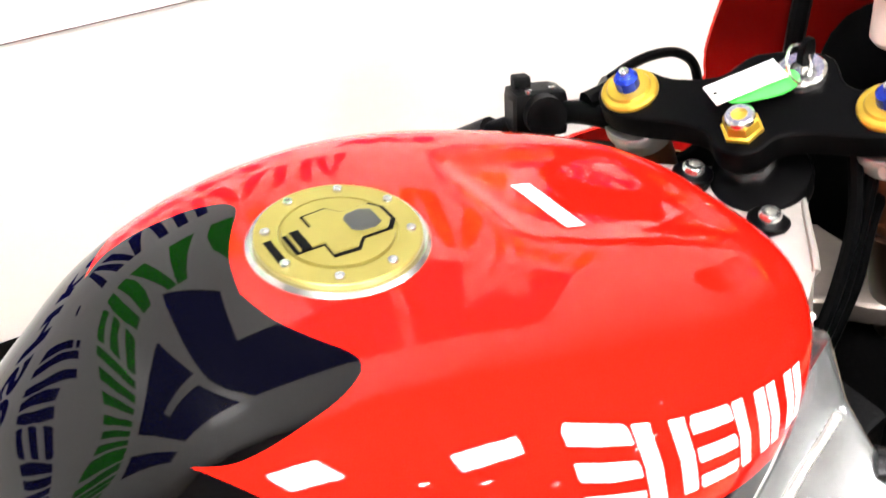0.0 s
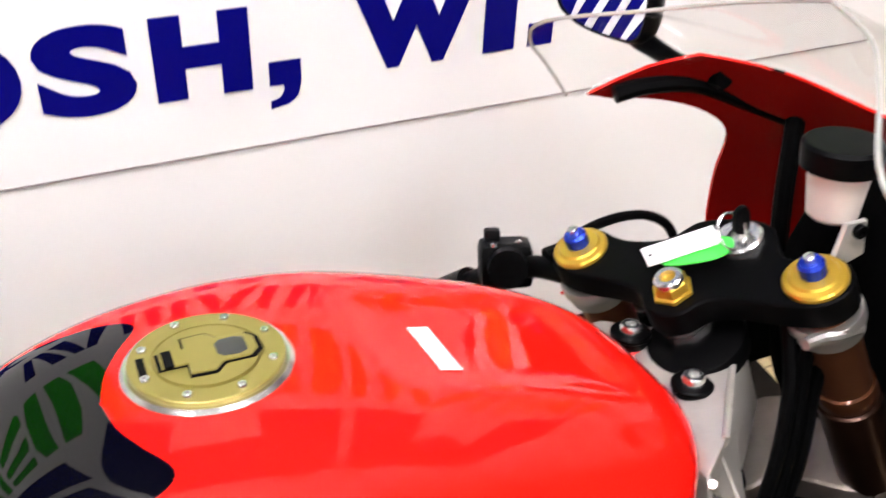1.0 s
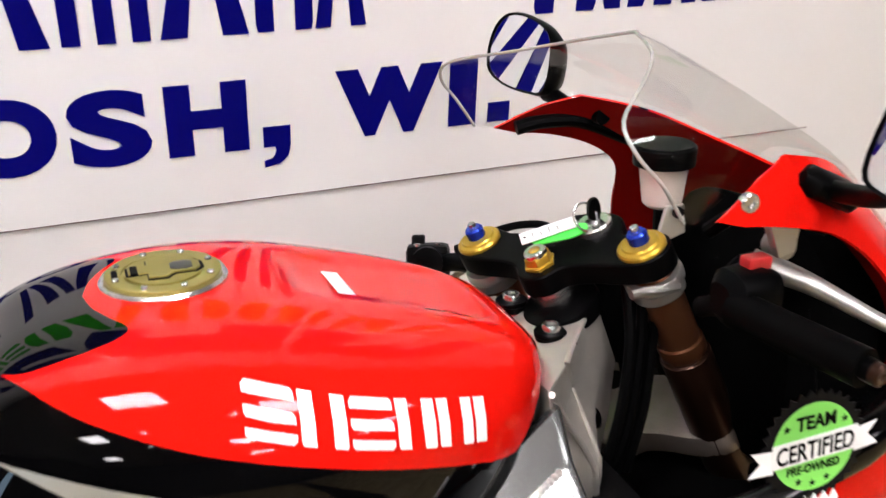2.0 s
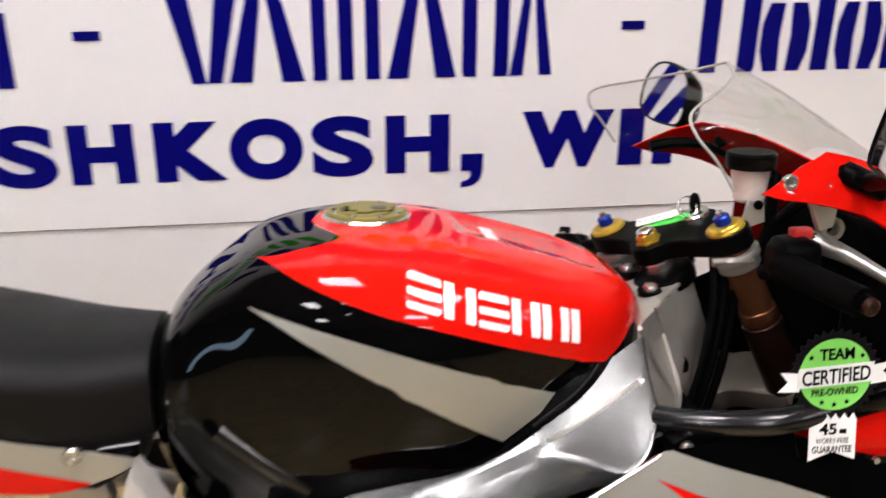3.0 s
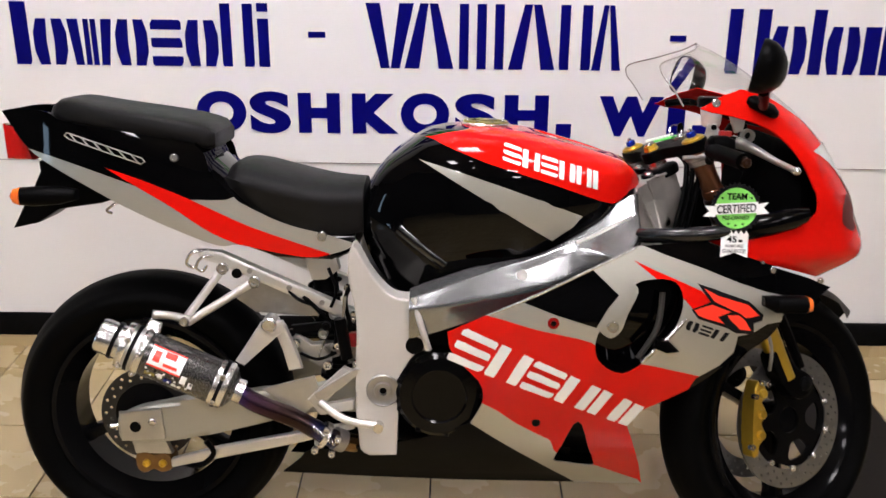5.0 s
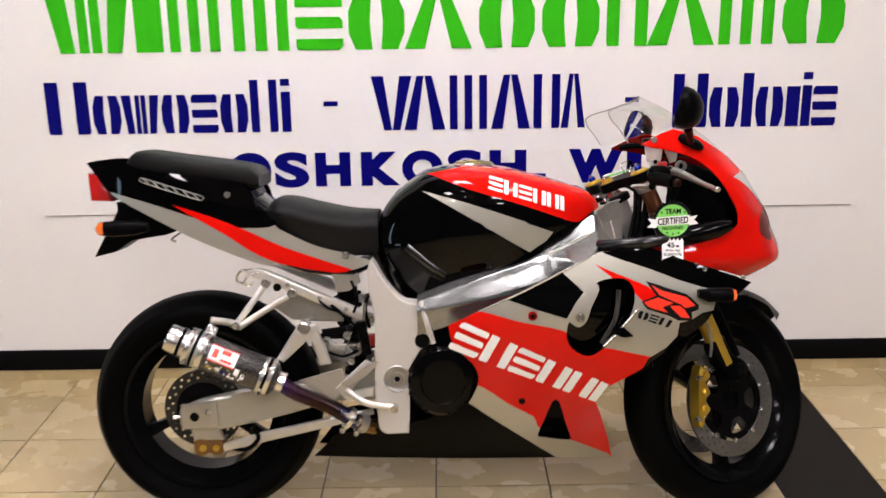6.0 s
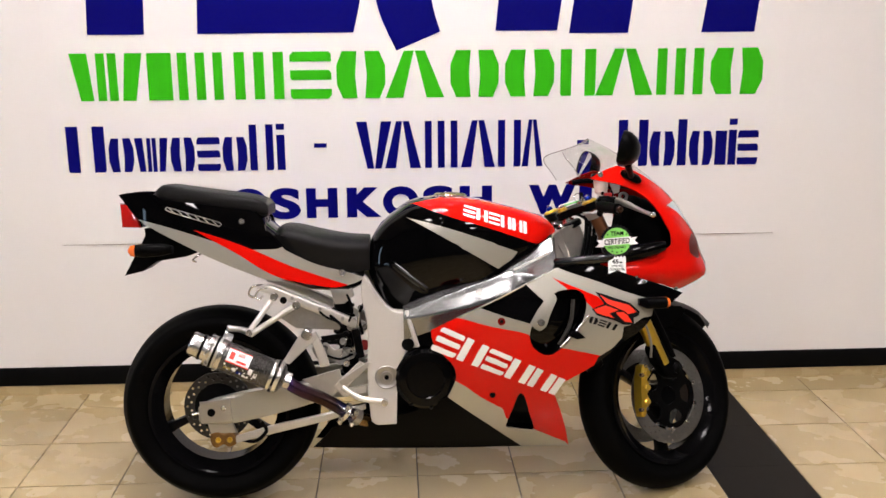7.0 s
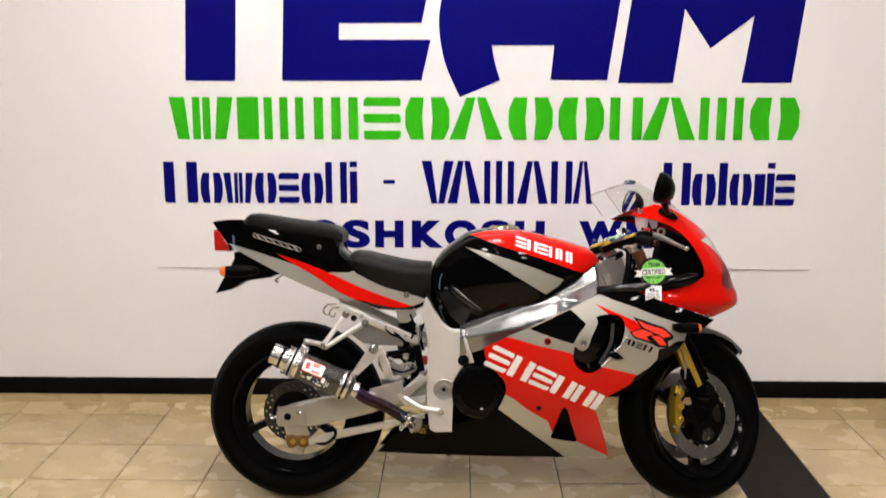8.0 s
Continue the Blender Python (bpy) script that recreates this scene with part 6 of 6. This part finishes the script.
part("stem_nut", along([(0, 0.0175), (0.003, 0.0175), (0.004, 0.0150), (0.012, 0.0142), (0.014, 0.012), (0.014, 0.0)], CLAMP, 6), GOLD, YOKE, "gold hexagon stem nut")
part("stem_top", along([(0.010, 0.0125), (0.0165, 0.0120), (0.0180, 0.0105), (0.0180, 0.0065), (0.012, 0.006), (0.012, 0.0)], CLAMP, 20), CHROME, YOKE)
part("stem_collar", along([(-0.026, 0.018), (-0.033, 0.018), (-0.033, 0.0225), (-0.044, 0.0225), (-0.045, 0.018), (-0.06, 0.018)], CLAMP, 8), CHROME, YOKE)
for side in (-1, 1):
    F0 = CLAMP + FWD * 0.032 + Vector((0, side * 0.105, 0))
    LEG = part("fork_leg", along([(0.002, 0.0225), (-0.10, 0.0225), (-0.118, 0.0225), (-0.120, 0.0245), (-0.128, 0.0250), (-0.136, 0.0245), (-0.138, 0.0230), (-0.16, 0.0230)], F0), BRONZE, BIKE, "bronze-brown upside-down fork tube")
    part("outer_tube", along([(-0.138, 0.0240), (-0.140, 0.0270), (-0.40, 0.0275), (-0.405, 0.025), (-0.405, 0.0)], F0), DARK_BRONZE, LEG, "outer fork tube in bronze darkened for shade")
    part("fork_cap", along([(0.0, 0.0250), (0.003, 0.0250), (0.005, 0.0235), (0.006, 0.0195), (0.008, 0.0180), (0.0085, 0.013), (0.008, 0.0)], F0, 36), GOLD, LEG, "gold fork cap")
    part("adjuster", along([(0.008, 0.0105), (0.018, 0.0105), (0.0205, 0.0085), (0.0205, 0.006), (0.019, 0.0)], F0, 18), BLUE, LEG, "blue preload adjuster")
    part("adjuster_screw", along([(0.019, 0.0045), (0.026, 0.0045), (0.027, 0.003), (0.027, 0.0)], F0, 14), CHROME, LEG)
    BAND = part("bar_clamp", along([(-0.031, 0.023), (-0.031, 0.0292), (-0.033, 0.0305), (-0.041, 0.0305), (-0.043, 0.0290), (-0.0445, 0.0275), (-0.054, 0.0272), (-0.056, 0.0255), (-0.056, 0.023)], F0, 36), BRUSHED, LEG, "silver handlebar clamp ring")
    if side < 0:
        ring_at = FORKED @ (F0 - AXIS * 0.037)
        part("clamp_ear", tube([ring_at + Vector((0.012, -0.0255, -0.002)), ring_at + Vector((-0.010, -0.0262, -0.002)), ring_at + Vector((-0.024, -0.0235, -0.002)), ring_at + Vector((-0.040, -0.0240, -0.003))], 0.0050, 10), BRUSHED, BAND)
    part("inner_tube", along([(-0.40, 0.0235), (-0.60, 0.0235)], F0), GOLD, LEG, "gold inner fork tube")
    foot_at = F0 + DOWN * 0.600
    lug = plate(rounded([(-0.028, 0.075), (0.020, 0.078), (0.028, 0.02), (0.055, -0.020), (0.052, -0.052), (0.016, -0.062), (-0.018, -0.035), (-0.030, 0.02)], 3), -0.020, 0.020, 0.008)
    lug_m = Matrix(((FWD.x, 0, AXIS.x, foot_at.x), (0, 1, 0, foot_at.y), (FWD.z, 0, AXIS.z, foot_at.z), (0, 0, 0, 1)))
    part("fork_foot", steered(moved(lug, lug_m)), PLASTIC, LEG)
    part("foot_bolt", steered(moved(lathe([(-0.028, 0.0), (-0.028, 0.008), (-0.024, 0.017), (0.028, 0.017), (0.028, 0.0)], 20, "y", (0.030, 0, -0.030)), lug_m)), DARK, LEG)
    lean = Matrix.Translation((-0.122, side * -0.006, -0.034)) @ Matrix.Rotation(radians(30), 4, "Y")
    cal = plate(rounded([(0.74 * u, w) for u, w in ((-0.018, 0.078), (0.006, 0.084), (0.023, 0.066), (0.025, 0.048), (0.011, 0.036), (0.025, 0.022), (0.026, 0.004), (0.012, -0.010), (0.024, -0.026), (0.023, -0.046), (0.008, -0.058), (0.004, -0.080), (-0.016, -0.082), (-0.022, -0.04), (-0.024, 0.02))], 3),
                -0.024 if side < 0 else -0.012, 0.012 if side < 0 else 0.024, 0.006, segs=3)
    CAL = part("brake_caliper", steered(moved(cal, lug_m @ lean)), GOLD, LEG, "gold multi-piston front brake caliper")
    for k in range(3):
        part("piston_cap", steered(moved(lathe([(-0.020, 0.011), (-0.030, 0.0105), (-0.032, 0.008), (-0.030, 0.0)], 20, "y", (0.005, 0, 0.057 - 0.046 * k)), lug_m @ lean)), GOLD, CAL)
    for u, w in ((-0.014, 0.050), (-0.016, -0.062), (0.0, 0.080)):
        part("caliper_bolt", steered(moved(bolt((u, -0.018, w), 0.007, 0.010), lug_m @ lean)), CHROME, CAL)
    part("brake_line", steered(tube([F0 + DOWN * 0.55 + FWD * -0.05 + Vector((0, -0.02, 0)), F0 + DOWN * 0.50 + FWD * -0.030 + Vector((0, -0.03, 0)), F0 + DOWN * 0.42 + FWD * -0.022 + Vector((0, -0.03, 0)), F0 + DOWN * 0.33 + FWD * -0.03 + Vector((0, -0.02, 0))], 0.004, 8)), STEEL, LEG)
    part("fork_guard", steered(tube([F0 + DOWN * 0.40 + FWD * 0.046, F0 + DOWN * 0.50 + FWD * 0.052, F0 + DOWN * 0.60 + FWD * 0.050], 0.012, 10)), PLASTIC, LEG)

# front mudguard: an arc over the tyre
bm = bmesh.new()
rows = []
for k in range(29):
    a = radians(40 + 100 * k / 28)
    wide = float(np.interp(k, [0, 4, 14, 24, 28], [0.012, 0.050, 0.070, 0.066, 0.052]))
    row = []
    for j in range(9):
        s = -1 + j / 4
        rr = 0.328 - 0.030 * abs(s) ** 2.5 + 0.030 * max(0, 1 - k / 12) ** 1.5
        row.append(bm.verts.new((rr * math.cos(a), s * wide, rr * math.sin(a))))
    rows.append(row)
for r0, r1 in zip(rows, rows[1:]):
    for j in range(8):
        bm.faces.new((r0[j], r0[j + 1], r1[j + 1], r1[j]))
bmesh.ops.solidify(bm, geom=bm.faces[:], thickness=0.003)
part("front_mudguard", moved(bm, FP), SATIN, BIKE, "satin black front mudguard")
for side in (-1, 1):
    part("mudguard_arm", moved(plate([(-0.06, 0.20), (0.03, 0.23), (0.10, 0.27), (0.08, 0.29), (-0.06, 0.29), (-0.13, 0.26)], -0.004, 0.004, 0.001), FP @ Matrix.Translation((0, side * 0.072, 0))), PLASTIC, BIKE)

# handlebars, levers
RBAR = part("right_handlebar", tube([(1.214, -0.112, 0.902), (1.212, -0.15, 0.918), (1.216, -0.225, 0.927), (1.233, -0.305, 0.925)], 0.010, 14), PLASTIC, BIKE, "black right handlebar")
part("grip", tube([(1.202, -0.175, 0.930), (1.231, -0.298, 0.925)], 0.0165, 18, 1), RUBBER, RBAR, "black rubber grip")
part("switch_housing", loft([(1.192, 0.014, 0.950, 0.920, 3, -0.166), (1.202, 0.024, 0.960, 0.908, 3, -0.166), (1.228, 0.026, 0.962, 0.908, 3, -0.166), (1.246, 0.016, 0.954, 0.915, 3, -0.166)]), PLASTIC, RBAR)
part("kill_switch", box(1.216, 1.240, -0.172, -0.156, 0.958, 0.970, 0.003), SHOCK_RED, RBAR, "red switch")
part("bar_end", lathe([(0.0, 0.0), (0.0, 0.0095), (0.014, 0.0095), (0.016, 0.007), (0.016, 0.004), (0.012, 0.0)], 24, "z", (0, 0, 0), Matrix.Translation((1.231, -0.297, 0.925)) @ Vector((0.058, -0.25, -0.017)).to_track_quat("Z", "Y").to_matrix().to_4x4()), DARK_BRONZE, RBAR, "round dark bronze bar end")
part("lever_perch", tube([(1.222, -0.135, 0.935), (1.246, -0.128, 0.946), (1.262, -0.135, 0.945)], 0.010, 10), PLASTIC, RBAR)
part("brake_lever", tube([(1.255, -0.125, 0.945), (1.285, -0.165, 0.935), (1.315, -0.225, 0.917), (1.338, -0.272, 0.906)], 0.006, 12, 6, [0.013, 0.0115, 0.0090, 0.0070, 0.0062, 0.006]), BRUSHED, RBAR, "silver brake lever")
part("lever_ball", lathe([(0.0085 * math.sin(radians(a)), 0.0085 * math.cos(radians(a))) for a in range(-90, 91, 18)], 16, "z", (1.340, -0.276, 0.905)), CHROME, RBAR)
RES = part("brake_reservoir", lathe([(-0.032, 0.0), (-0.032, 0.016), (-0.028, 0.020), (0.012, 0.025), (0.012, 0.0)], 32, "z", (1.238, -0.006, 0.998)), FLUID, BIKE, "translucent brake fluid reservoir with a black lid")
part("lid", lathe([(0.012, 0.0), (0.012, 0.031), (0.030, 0.032), (0.033, 0.029), (0.033, 0.0)], 32, "z", (1.238, -0.006, 0.998)), PLASTIC, RES)
part("reservoir_bracket", plate([(1.225, 0.975), (1.245, 0.975), (1.248, 0.945), (1.215, 0.935)], -0.036, -0.031, 0.001), CAST, RES)
part("bracket_screw", bolt((1.237, -0.037, 0.968), 0.006, 0.004), PLASTIC, RES)
part("perch_clamp", lathe([(-0.13, 0.008), (-0.13, 0.014), (-0.114, 0.014), (-0.114, 0.008)], 20, "y", (1.286, 0, 0.956), None, False), STEEL, RBAR, "grey lever clamp")
LBAR = part("left_handlebar", tube([(1.090, 0.140, 0.880), (1.072, 0.19, 0.866), (1.045, 0.25, 0.825), (1.015, 0.325, 0.765)], 0.011, 14), PLASTIC, BIKE, "black left handlebar")
part("left_grip", tube([(1.042, 0.256, 0.820), (1.015, 0.325, 0.765)], 0.0165, 18, 1), VINYL, LBAR)
SWM = Matrix.Translation((1.062, 0.216, 0.862)) @ Matrix.Rotation(radians(-22), 4, "Z") @ Matrix.Rotation(radians(-16), 4, "X")
SW = part("switch_box", moved(box(-0.026, 0.026, -0.026, 0.026, -0.024, 0.020, 0.009), SWM), PLASTIC, LBAR, "black handlebar switch box")
part("switch_button", moved(box(-0.020, -0.004, -0.002, 0.018, 0.016, 0.030, 0.003), SWM), FLAT_BLACK, SW)
part("switch_collar", moved(lathe([(-0.040, 0.019), (-0.024, 0.019), (-0.024, 0.012), (-0.040, 0.012)], 20, "y"), SWM), PLASTIC, SW)
for dx, dy in ((-0.012, -0.02), (0.012, -0.014)):
    part("switch_screw", moved(bolt((dx, dy, 0.020), 0.0035, 0.002, "z"), SWM), CHROME, SW)
part("clutch_perch", tube([(1.080, 0.165, 0.884), (1.105, 0.165, 0.888), (1.125, 0.185, 0.880)], 0.012, 10), PLASTIC, LBAR)
part("clutch_lever", tube([(1.120, 0.18, 0.874), (1.115, 0.25, 0.825), (1.085, 0.33, 0.77)], 0.006, 10), BRUSHED, LBAR)
part("clutch_cable", tube([(1.112, 0.172, 0.898), (1.140, 0.176, 0.903), (1.170, 0.178, 0.904), (1.200, 0.178, 0.898), (1.226, 0.178, 0.878), (1.240, 0.176, 0.840)], 0.005, 8), PLASTIC, LBAR)
for root, shift in ((LBAR, (0.008, 0.022, -0.018)), (RES, (0.004, 0.013, -0.005))):
    for ob in (root, *root.children_recursive):
        ob.data.transform(Matrix.Translation(shift))

# mirrors
def mirror_at(at, normal, sign, base):
    nrm = Vector(normal).normalized()
    across = Vector((0, 1, 0))
    across = (across - nrm * across.dot(nrm)).normalized()
    up = nrm.cross(across)
    if up.z < 0:
        up = -up
        across = -across
    m = Matrix(((across.x, up.x, nrm.x, at[0]), (across.y, up.y, nrm.y, at[1]), (across.z, up.z, nrm.z, at[2]), (0, 0, 0, 1)))
    out = -1 if across.y * sign < 0 else 1
    rim = rounded([(out * x, y) for x, y in ((-0.070, -0.030), (-0.058, 0.032), (-0.010, 0.052), (0.050, 0.050), (0.078, 0.020), (0.072, -0.026), (0.030, -0.042), (-0.030, -0.042))], 4)
    bm = bmesh.new()
    rings = []
    for k, (d, sc) in enumerate(((0.004, 0.95), (0.006, 1.0), (0.0, 1.03), (-0.016, 0.98), (-0.034, 0.78), (-0.046, 0.45), (-0.050, 0.1))):
        rings.append([bm.verts.new(m @ Vector((x * sc, y * sc, d))) for x, y in rim])
    for r0, r1 in zip(rings, rings[1:]):
        for k in range(len(r0)):
            bm.faces.new((r0[k], r0[(k + 1) % len(r0)], r1[(k + 1) % len(r0)], r1[k]))
    bm.faces.new(rings[-1])
    shell = part("mirror", bm, PLASTIC, BIKE, "black mirror on a short stalk")
    bm = bmesh.new()
    bm.faces.new([bm.verts.new(m @ Vector((x * 0.955, y * 0.955, 0.0035))) for x, y in rim])
    part("mirror_glass", bm, MIRROR, shell)
    root = m @ Vector((out * -0.045, -0.035, -0.02))
    b = Vector(base)
    part("mirror_stalk", tube([root, root.lerp(b, 0.45) + Vector((0.002, 0, -0.006)), b], 0.010, 12, 6, [0.012, 0.009, 0.010]), PLASTIC, shell)
    if sign < 0:
        part("stalk_base", moved(loft([(-0.036, 0.005, 0.008, -0.006, 2.4), (-0.025, 0.016, 0.013, -0.010, 2.4), (0.02, 0.018, 0.011, -0.010, 2.4), (0.034, 0.008, 0.005, -0.008, 2.4)]), Matrix.Translation(b) @ Matrix.Rotation(radians(24), 4, "Y") @ Matrix.Rotation(radians(-32 * sign), 4, "X")), PLASTIC, shell)


mirror_at((1.240, -0.318, 1.100), (-0.92, 0.31, 0.24), -1, (1.302, -0.160, 1.018))
mirror_at((1.265, 0.390, 1.048), (-0.95, -0.14, 0.26), 1, (1.287, 0.210, 1.004))

# front indicator
both("front_indicator", lambda: loft([(1.300, 0.016, 0.652, 0.632, 2.4, -0.265), (1.32, 0.021, 0.658, 0.624, 2.4, -0.285), (1.37, 0.021, 0.659, 0.624, 2.4, -0.285), (1.380, 0.020, 0.658, 0.625, 2.4, -0.285)]), PLASTIC, BIKE)
both("front_indicator_lens", lambda: loft([(1.380, 0.0205, 0.6585, 0.6245, 2.4, -0.285), (1.388, 0.018, 0.655, 0.628, 2.3, -0.285), (1.392, 0.008, 0.646, 0.636, 2.2, -0.285)]), AMBER, BIKE, "amber lens")
part("side_stand", tube([(0.62, 0.12, 0.26), (0.58, 0.20, 0.12), (0.545, 0.345, 0.050)], 0.010, 10), DARK, BIKE, "black side stand")

# ---- key with its tags, in the ignition lock ----
LOCK_AT = CLAMP + FWD * 0.062 + Vector((0, -0.033, 0))
LOCK = (FORKED @ LOCK_AT).to_tuple()
part("ignition_lock", along([(0.0, 0.020), (0.007, 0.020), (0.009, 0.018), (0.009, 0.009), (0.005, 0.007), (0.005, 0.0)], LOCK_AT, 28), CHROME, YOKE, "round bright ignition lock")
KEY = tagged(new("key"), "black motorcycle key with a white paper tag in the ignition", "key")
KEY.matrix_basis = BIKE.matrix_basis.copy()
kx, ky, kz = LOCK
part("key_head", plate(rounded([(kx - 0.008, kz + 0.012), (kx + 0.003, kz + 0.010), (kx + 0.005, kz + 0.022), (kx + 0.000, kz + 0.034), (kx - 0.009, kz + 0.030)], 3), ky - 0.003, ky + 0.003, 0.001), PLASTIC, KEY)
part("key_blade", box(kx - 0.003, kx + 0.003, ky - 0.001, ky + 0.001, kz - 0.004, kz + 0.014), STEEL, KEY)
part("key_ring", tube([(kx - 0.014 + 0.013 * math.cos(a), ky - 0.004 + 0.013 * math.sin(a) * 0.6, kz + 0.016 + 0.013 * math.sin(a)) for a in np.linspace(0, 6.283, 20)], 0.0014, 6, 1), CHROME, KEY)
tag_x = Vector((0.058, -0.020, 0.020)).normalized()
tag_n = FORKED.to_3x3() @ AXIS
tag_n = (tag_n - tag_x * tag_n.dot(tag_x)).normalized()
tag_y = tag_n.cross(tag_x)
tag_m = Matrix(((tag_x.x, tag_y.x, tag_n.x, 1.143), (tag_x.y, tag_y.y, tag_n.y, 0.063), (tag_x.z, tag_y.z, tag_n.z, 0.929), (0, 0, 0, 1)))
TAG = part("paper_tag", moved(box(-0.031, 0.031, -0.0125, 0.0125, 0.0, 0.0016, 0.0006), tag_m), PAPER, KEY, "white paper key tag")
for k in range(4):
    part("print_bar", moved(box(-0.018 + 0.009 * k, -0.0165 + 0.009 * k, -0.006, 0.005 - 0.003 * (k % 2), 0.0016, 0.0019), tag_m), STEEL, TAG)
part("tag_hole", moved(lathe([(0.0017, 0.0018), (0.0020, 0.0)], 12, "z", (-0.026, 0, 0)), tag_m), FLAT_BLACK, TAG)
part("green_tag", moved(plate(rounded([(-0.030, -0.014), (0.010, -0.017), (0.026, -0.004), (0.018, 0.010), (-0.030, 0.008)], 3), 0.0, 0.0018, 0.0004), tag_m @ Matrix.Translation((0.014, -0.006, -0.0040)) @ Matrix.Rotation(radians(-14), 4, "Z") @ Matrix(((1, 0, 0, 0), (0, 0, 1, 0), (0, 1, 0, 0), (0, 0, 0, 1)))), TAG_GREEN, KEY, "green plastic key tag")

# ---- hanging tag ----
HANG = tagged(new("hang_tag"), "green and white rosette hang tag tied to the brake lever", "tag")
HANG.matrix_basis = BIKE.matrix_basis @ Matrix.Translation((1.238, -0.248, 0.826)) @ Matrix.Rotation(radians(-3), 4, "Z") @ Matrix.Rotation(radians(-5), 4, "X")
teeth = []
for k in range(64):
    a = 2 * math.pi * k / 64
    r = 0.052 if k % 2 else 0.0465
    teeth.append((r * math.cos(a), r * math.sin(a)))
part("rosette", plate(teeth, 0.0, 0.0012, 0), BLACK_DECAL, HANG, "black toothed rosette edge")
SEAL = part("seal", lathe([(0.0, 0.0), (-0.0008, 0.0405), (0.0004, 0.0405)], 48, "y"), SEAL_GREEN, HANG, "green seal")
BANNER = part("banner", plate([(-0.042, -0.014), (0.042, -0.008), (0.042, 0.014), (-0.042, 0.008)], -0.0028, -0.0018, 0), PAPER, HANG, "white printed banner")
for sx in (-1, 1):
    dz = 0.003 * sx
    part("ribbon_end", plate([(sx * 0.040, -0.015 + dz), (sx * 0.064, -0.013 + dz * 1.5), (sx * 0.053, -0.002 + dz * 1.5), (sx * 0.062, 0.009 + dz * 1.5), (sx * 0.040, 0.006 + dz)], -0.0014, -0.0008, 0), PAPER, BANNER)
TAILP = part("ribbon_tail", plate([(-0.027, -0.044), (-0.0235, -0.051), (-0.018, -0.044), (-0.013, -0.051), (-0.008, -0.044), (-0.003, -0.051), (0.002, -0.044), (0.007, -0.051), (0.012, -0.044), (0.017, -0.051), (0.022, -0.044), (0.026, -0.051), (0.026, -0.098), (0.0, -0.088), (-0.027, -0.098)], -0.0024, -0.0014, 0), PAPER, HANG, "white printed ribbon tail")


def on_tag(depth, slope=0.0):
    return lambda x, z, d: Vector((x, -depth - 0.0003 * d, z + slope * x))


lettering("print", "TEAM", -0.019, 0.020, 0.017, 0.030, on_tag(0.0010, 0.03), FLAT_BLACK, SEAL, 0.03)
lettering("print", "CERTIFIED", -0.038, 0.038, -0.009, 0.008, on_tag(0.0029, 0.07), FLAT_BLACK, BANNER, 0.02)
lettering("print", "PRE-OWNED", -0.026, 0.026, -0.023, -0.015, on_tag(0.0010, 0.05), FLAT_BLACK, SEAL, 0.02)
lettering("print", "45", -0.016, 0.004, -0.068, -0.055, on_tag(0.0025), FLAT_BLACK, TAILP, 0.03)
part("print_bar", plate([(0.007, -0.067), (0.015, -0.067), (0.015, -0.062), (0.007, -0.062)], -0.0028, -0.0024, 0), FLAT_BLACK, TAILP)
lettering("print", "WORRY-FREE", -0.019, 0.018, -0.078, -0.072, on_tag(0.0025), FLAT_BLACK, TAILP, 0.01)
lettering("print", "GUARANTEE", -0.023, 0.022, -0.089, -0.081, on_tag(0.0025), FLAT_BLACK, TAILP, 0.02)
for sx, sz in ((-0.014, -0.031), (0.0, -0.034), (0.014, -0.031), (-0.028, 0.020), (0.029, 0.021)):
    pts = []
    for k in range(10):
        a = math.pi / 2 + math.pi * k / 5
        r = 0.0036 if k % 2 == 0 else 0.0015
        pts.append((sx + r * math.cos(a), sz + r * math.sin(a)))
    part("star", plate(pts, -0.0013, -0.0008, 0), FLAT_BLACK, SEAL)
part("string", tube([(0.0, 0.0, 0.046), (0.012, 0.02, 0.065), (0.030, 0.055, 0.100)], 0.0006, 6), FLAT_BLACK, HANG)

# ---- floor tiles ----
tile_me = {}


def tile_mesh(dark):
    h = TILE_SIZE / 2 - 0.0022
    g = h - 0.018 if dark else h
    w = TILE_SIZE / 2 - 0.0003 if dark else h
    bm = box(-g, g, -w, w, -0.0055, 0.0, 0.0003 if dark else 0.0012)
    me = bpy.data.meshes.new("tile")
    bm.to_mesh(me)
    bm.free()
    me.materials.append(TILE_DARK if dark else TILE)
    return me


tile_me = {False: tile_mesh(False), True: tile_mesh(True)}
rest = {False: bmesh.new(), True: bmesh.new()}
for i in range(-19, 20):
    for j in range(-24, 4):
        cx, cy = TILE_X + (i + 0.5) * TILE_SIZE, TILE_Y + (j + 0.5) * TILE_SIZE
        cx -= 0.018 if i == 3 else 0.036 if i > 3 else 0.0
        if not (X0 < cx < X1 and Y0 < cy - 0.1 and cy - TILE_SIZE / 2 < WALL_Y):
            continue
        dark = i == 3
        if -6 <= i <= 8 and -8 <= j:
            ob = new("tile", tile_me[dark])
            ob.parent = FLOOR
            ob.location = (cx, cy, GROUND)
        else:
            rest[dark].from_mesh(tile_me[dark])
            rest[dark].verts.ensure_lookup_table()
            for v in rest[dark].verts[-len(tile_me[dark].vertices):]:
                v.co += Vector((cx, cy, GROUND))
for dark in (False, True):
    ob = part("far_tiles", rest[dark], TILE_DARK if dark else TILE, FLOOR, "", 5)
    tagged(ob, "far floor tiles", kind="stuff")
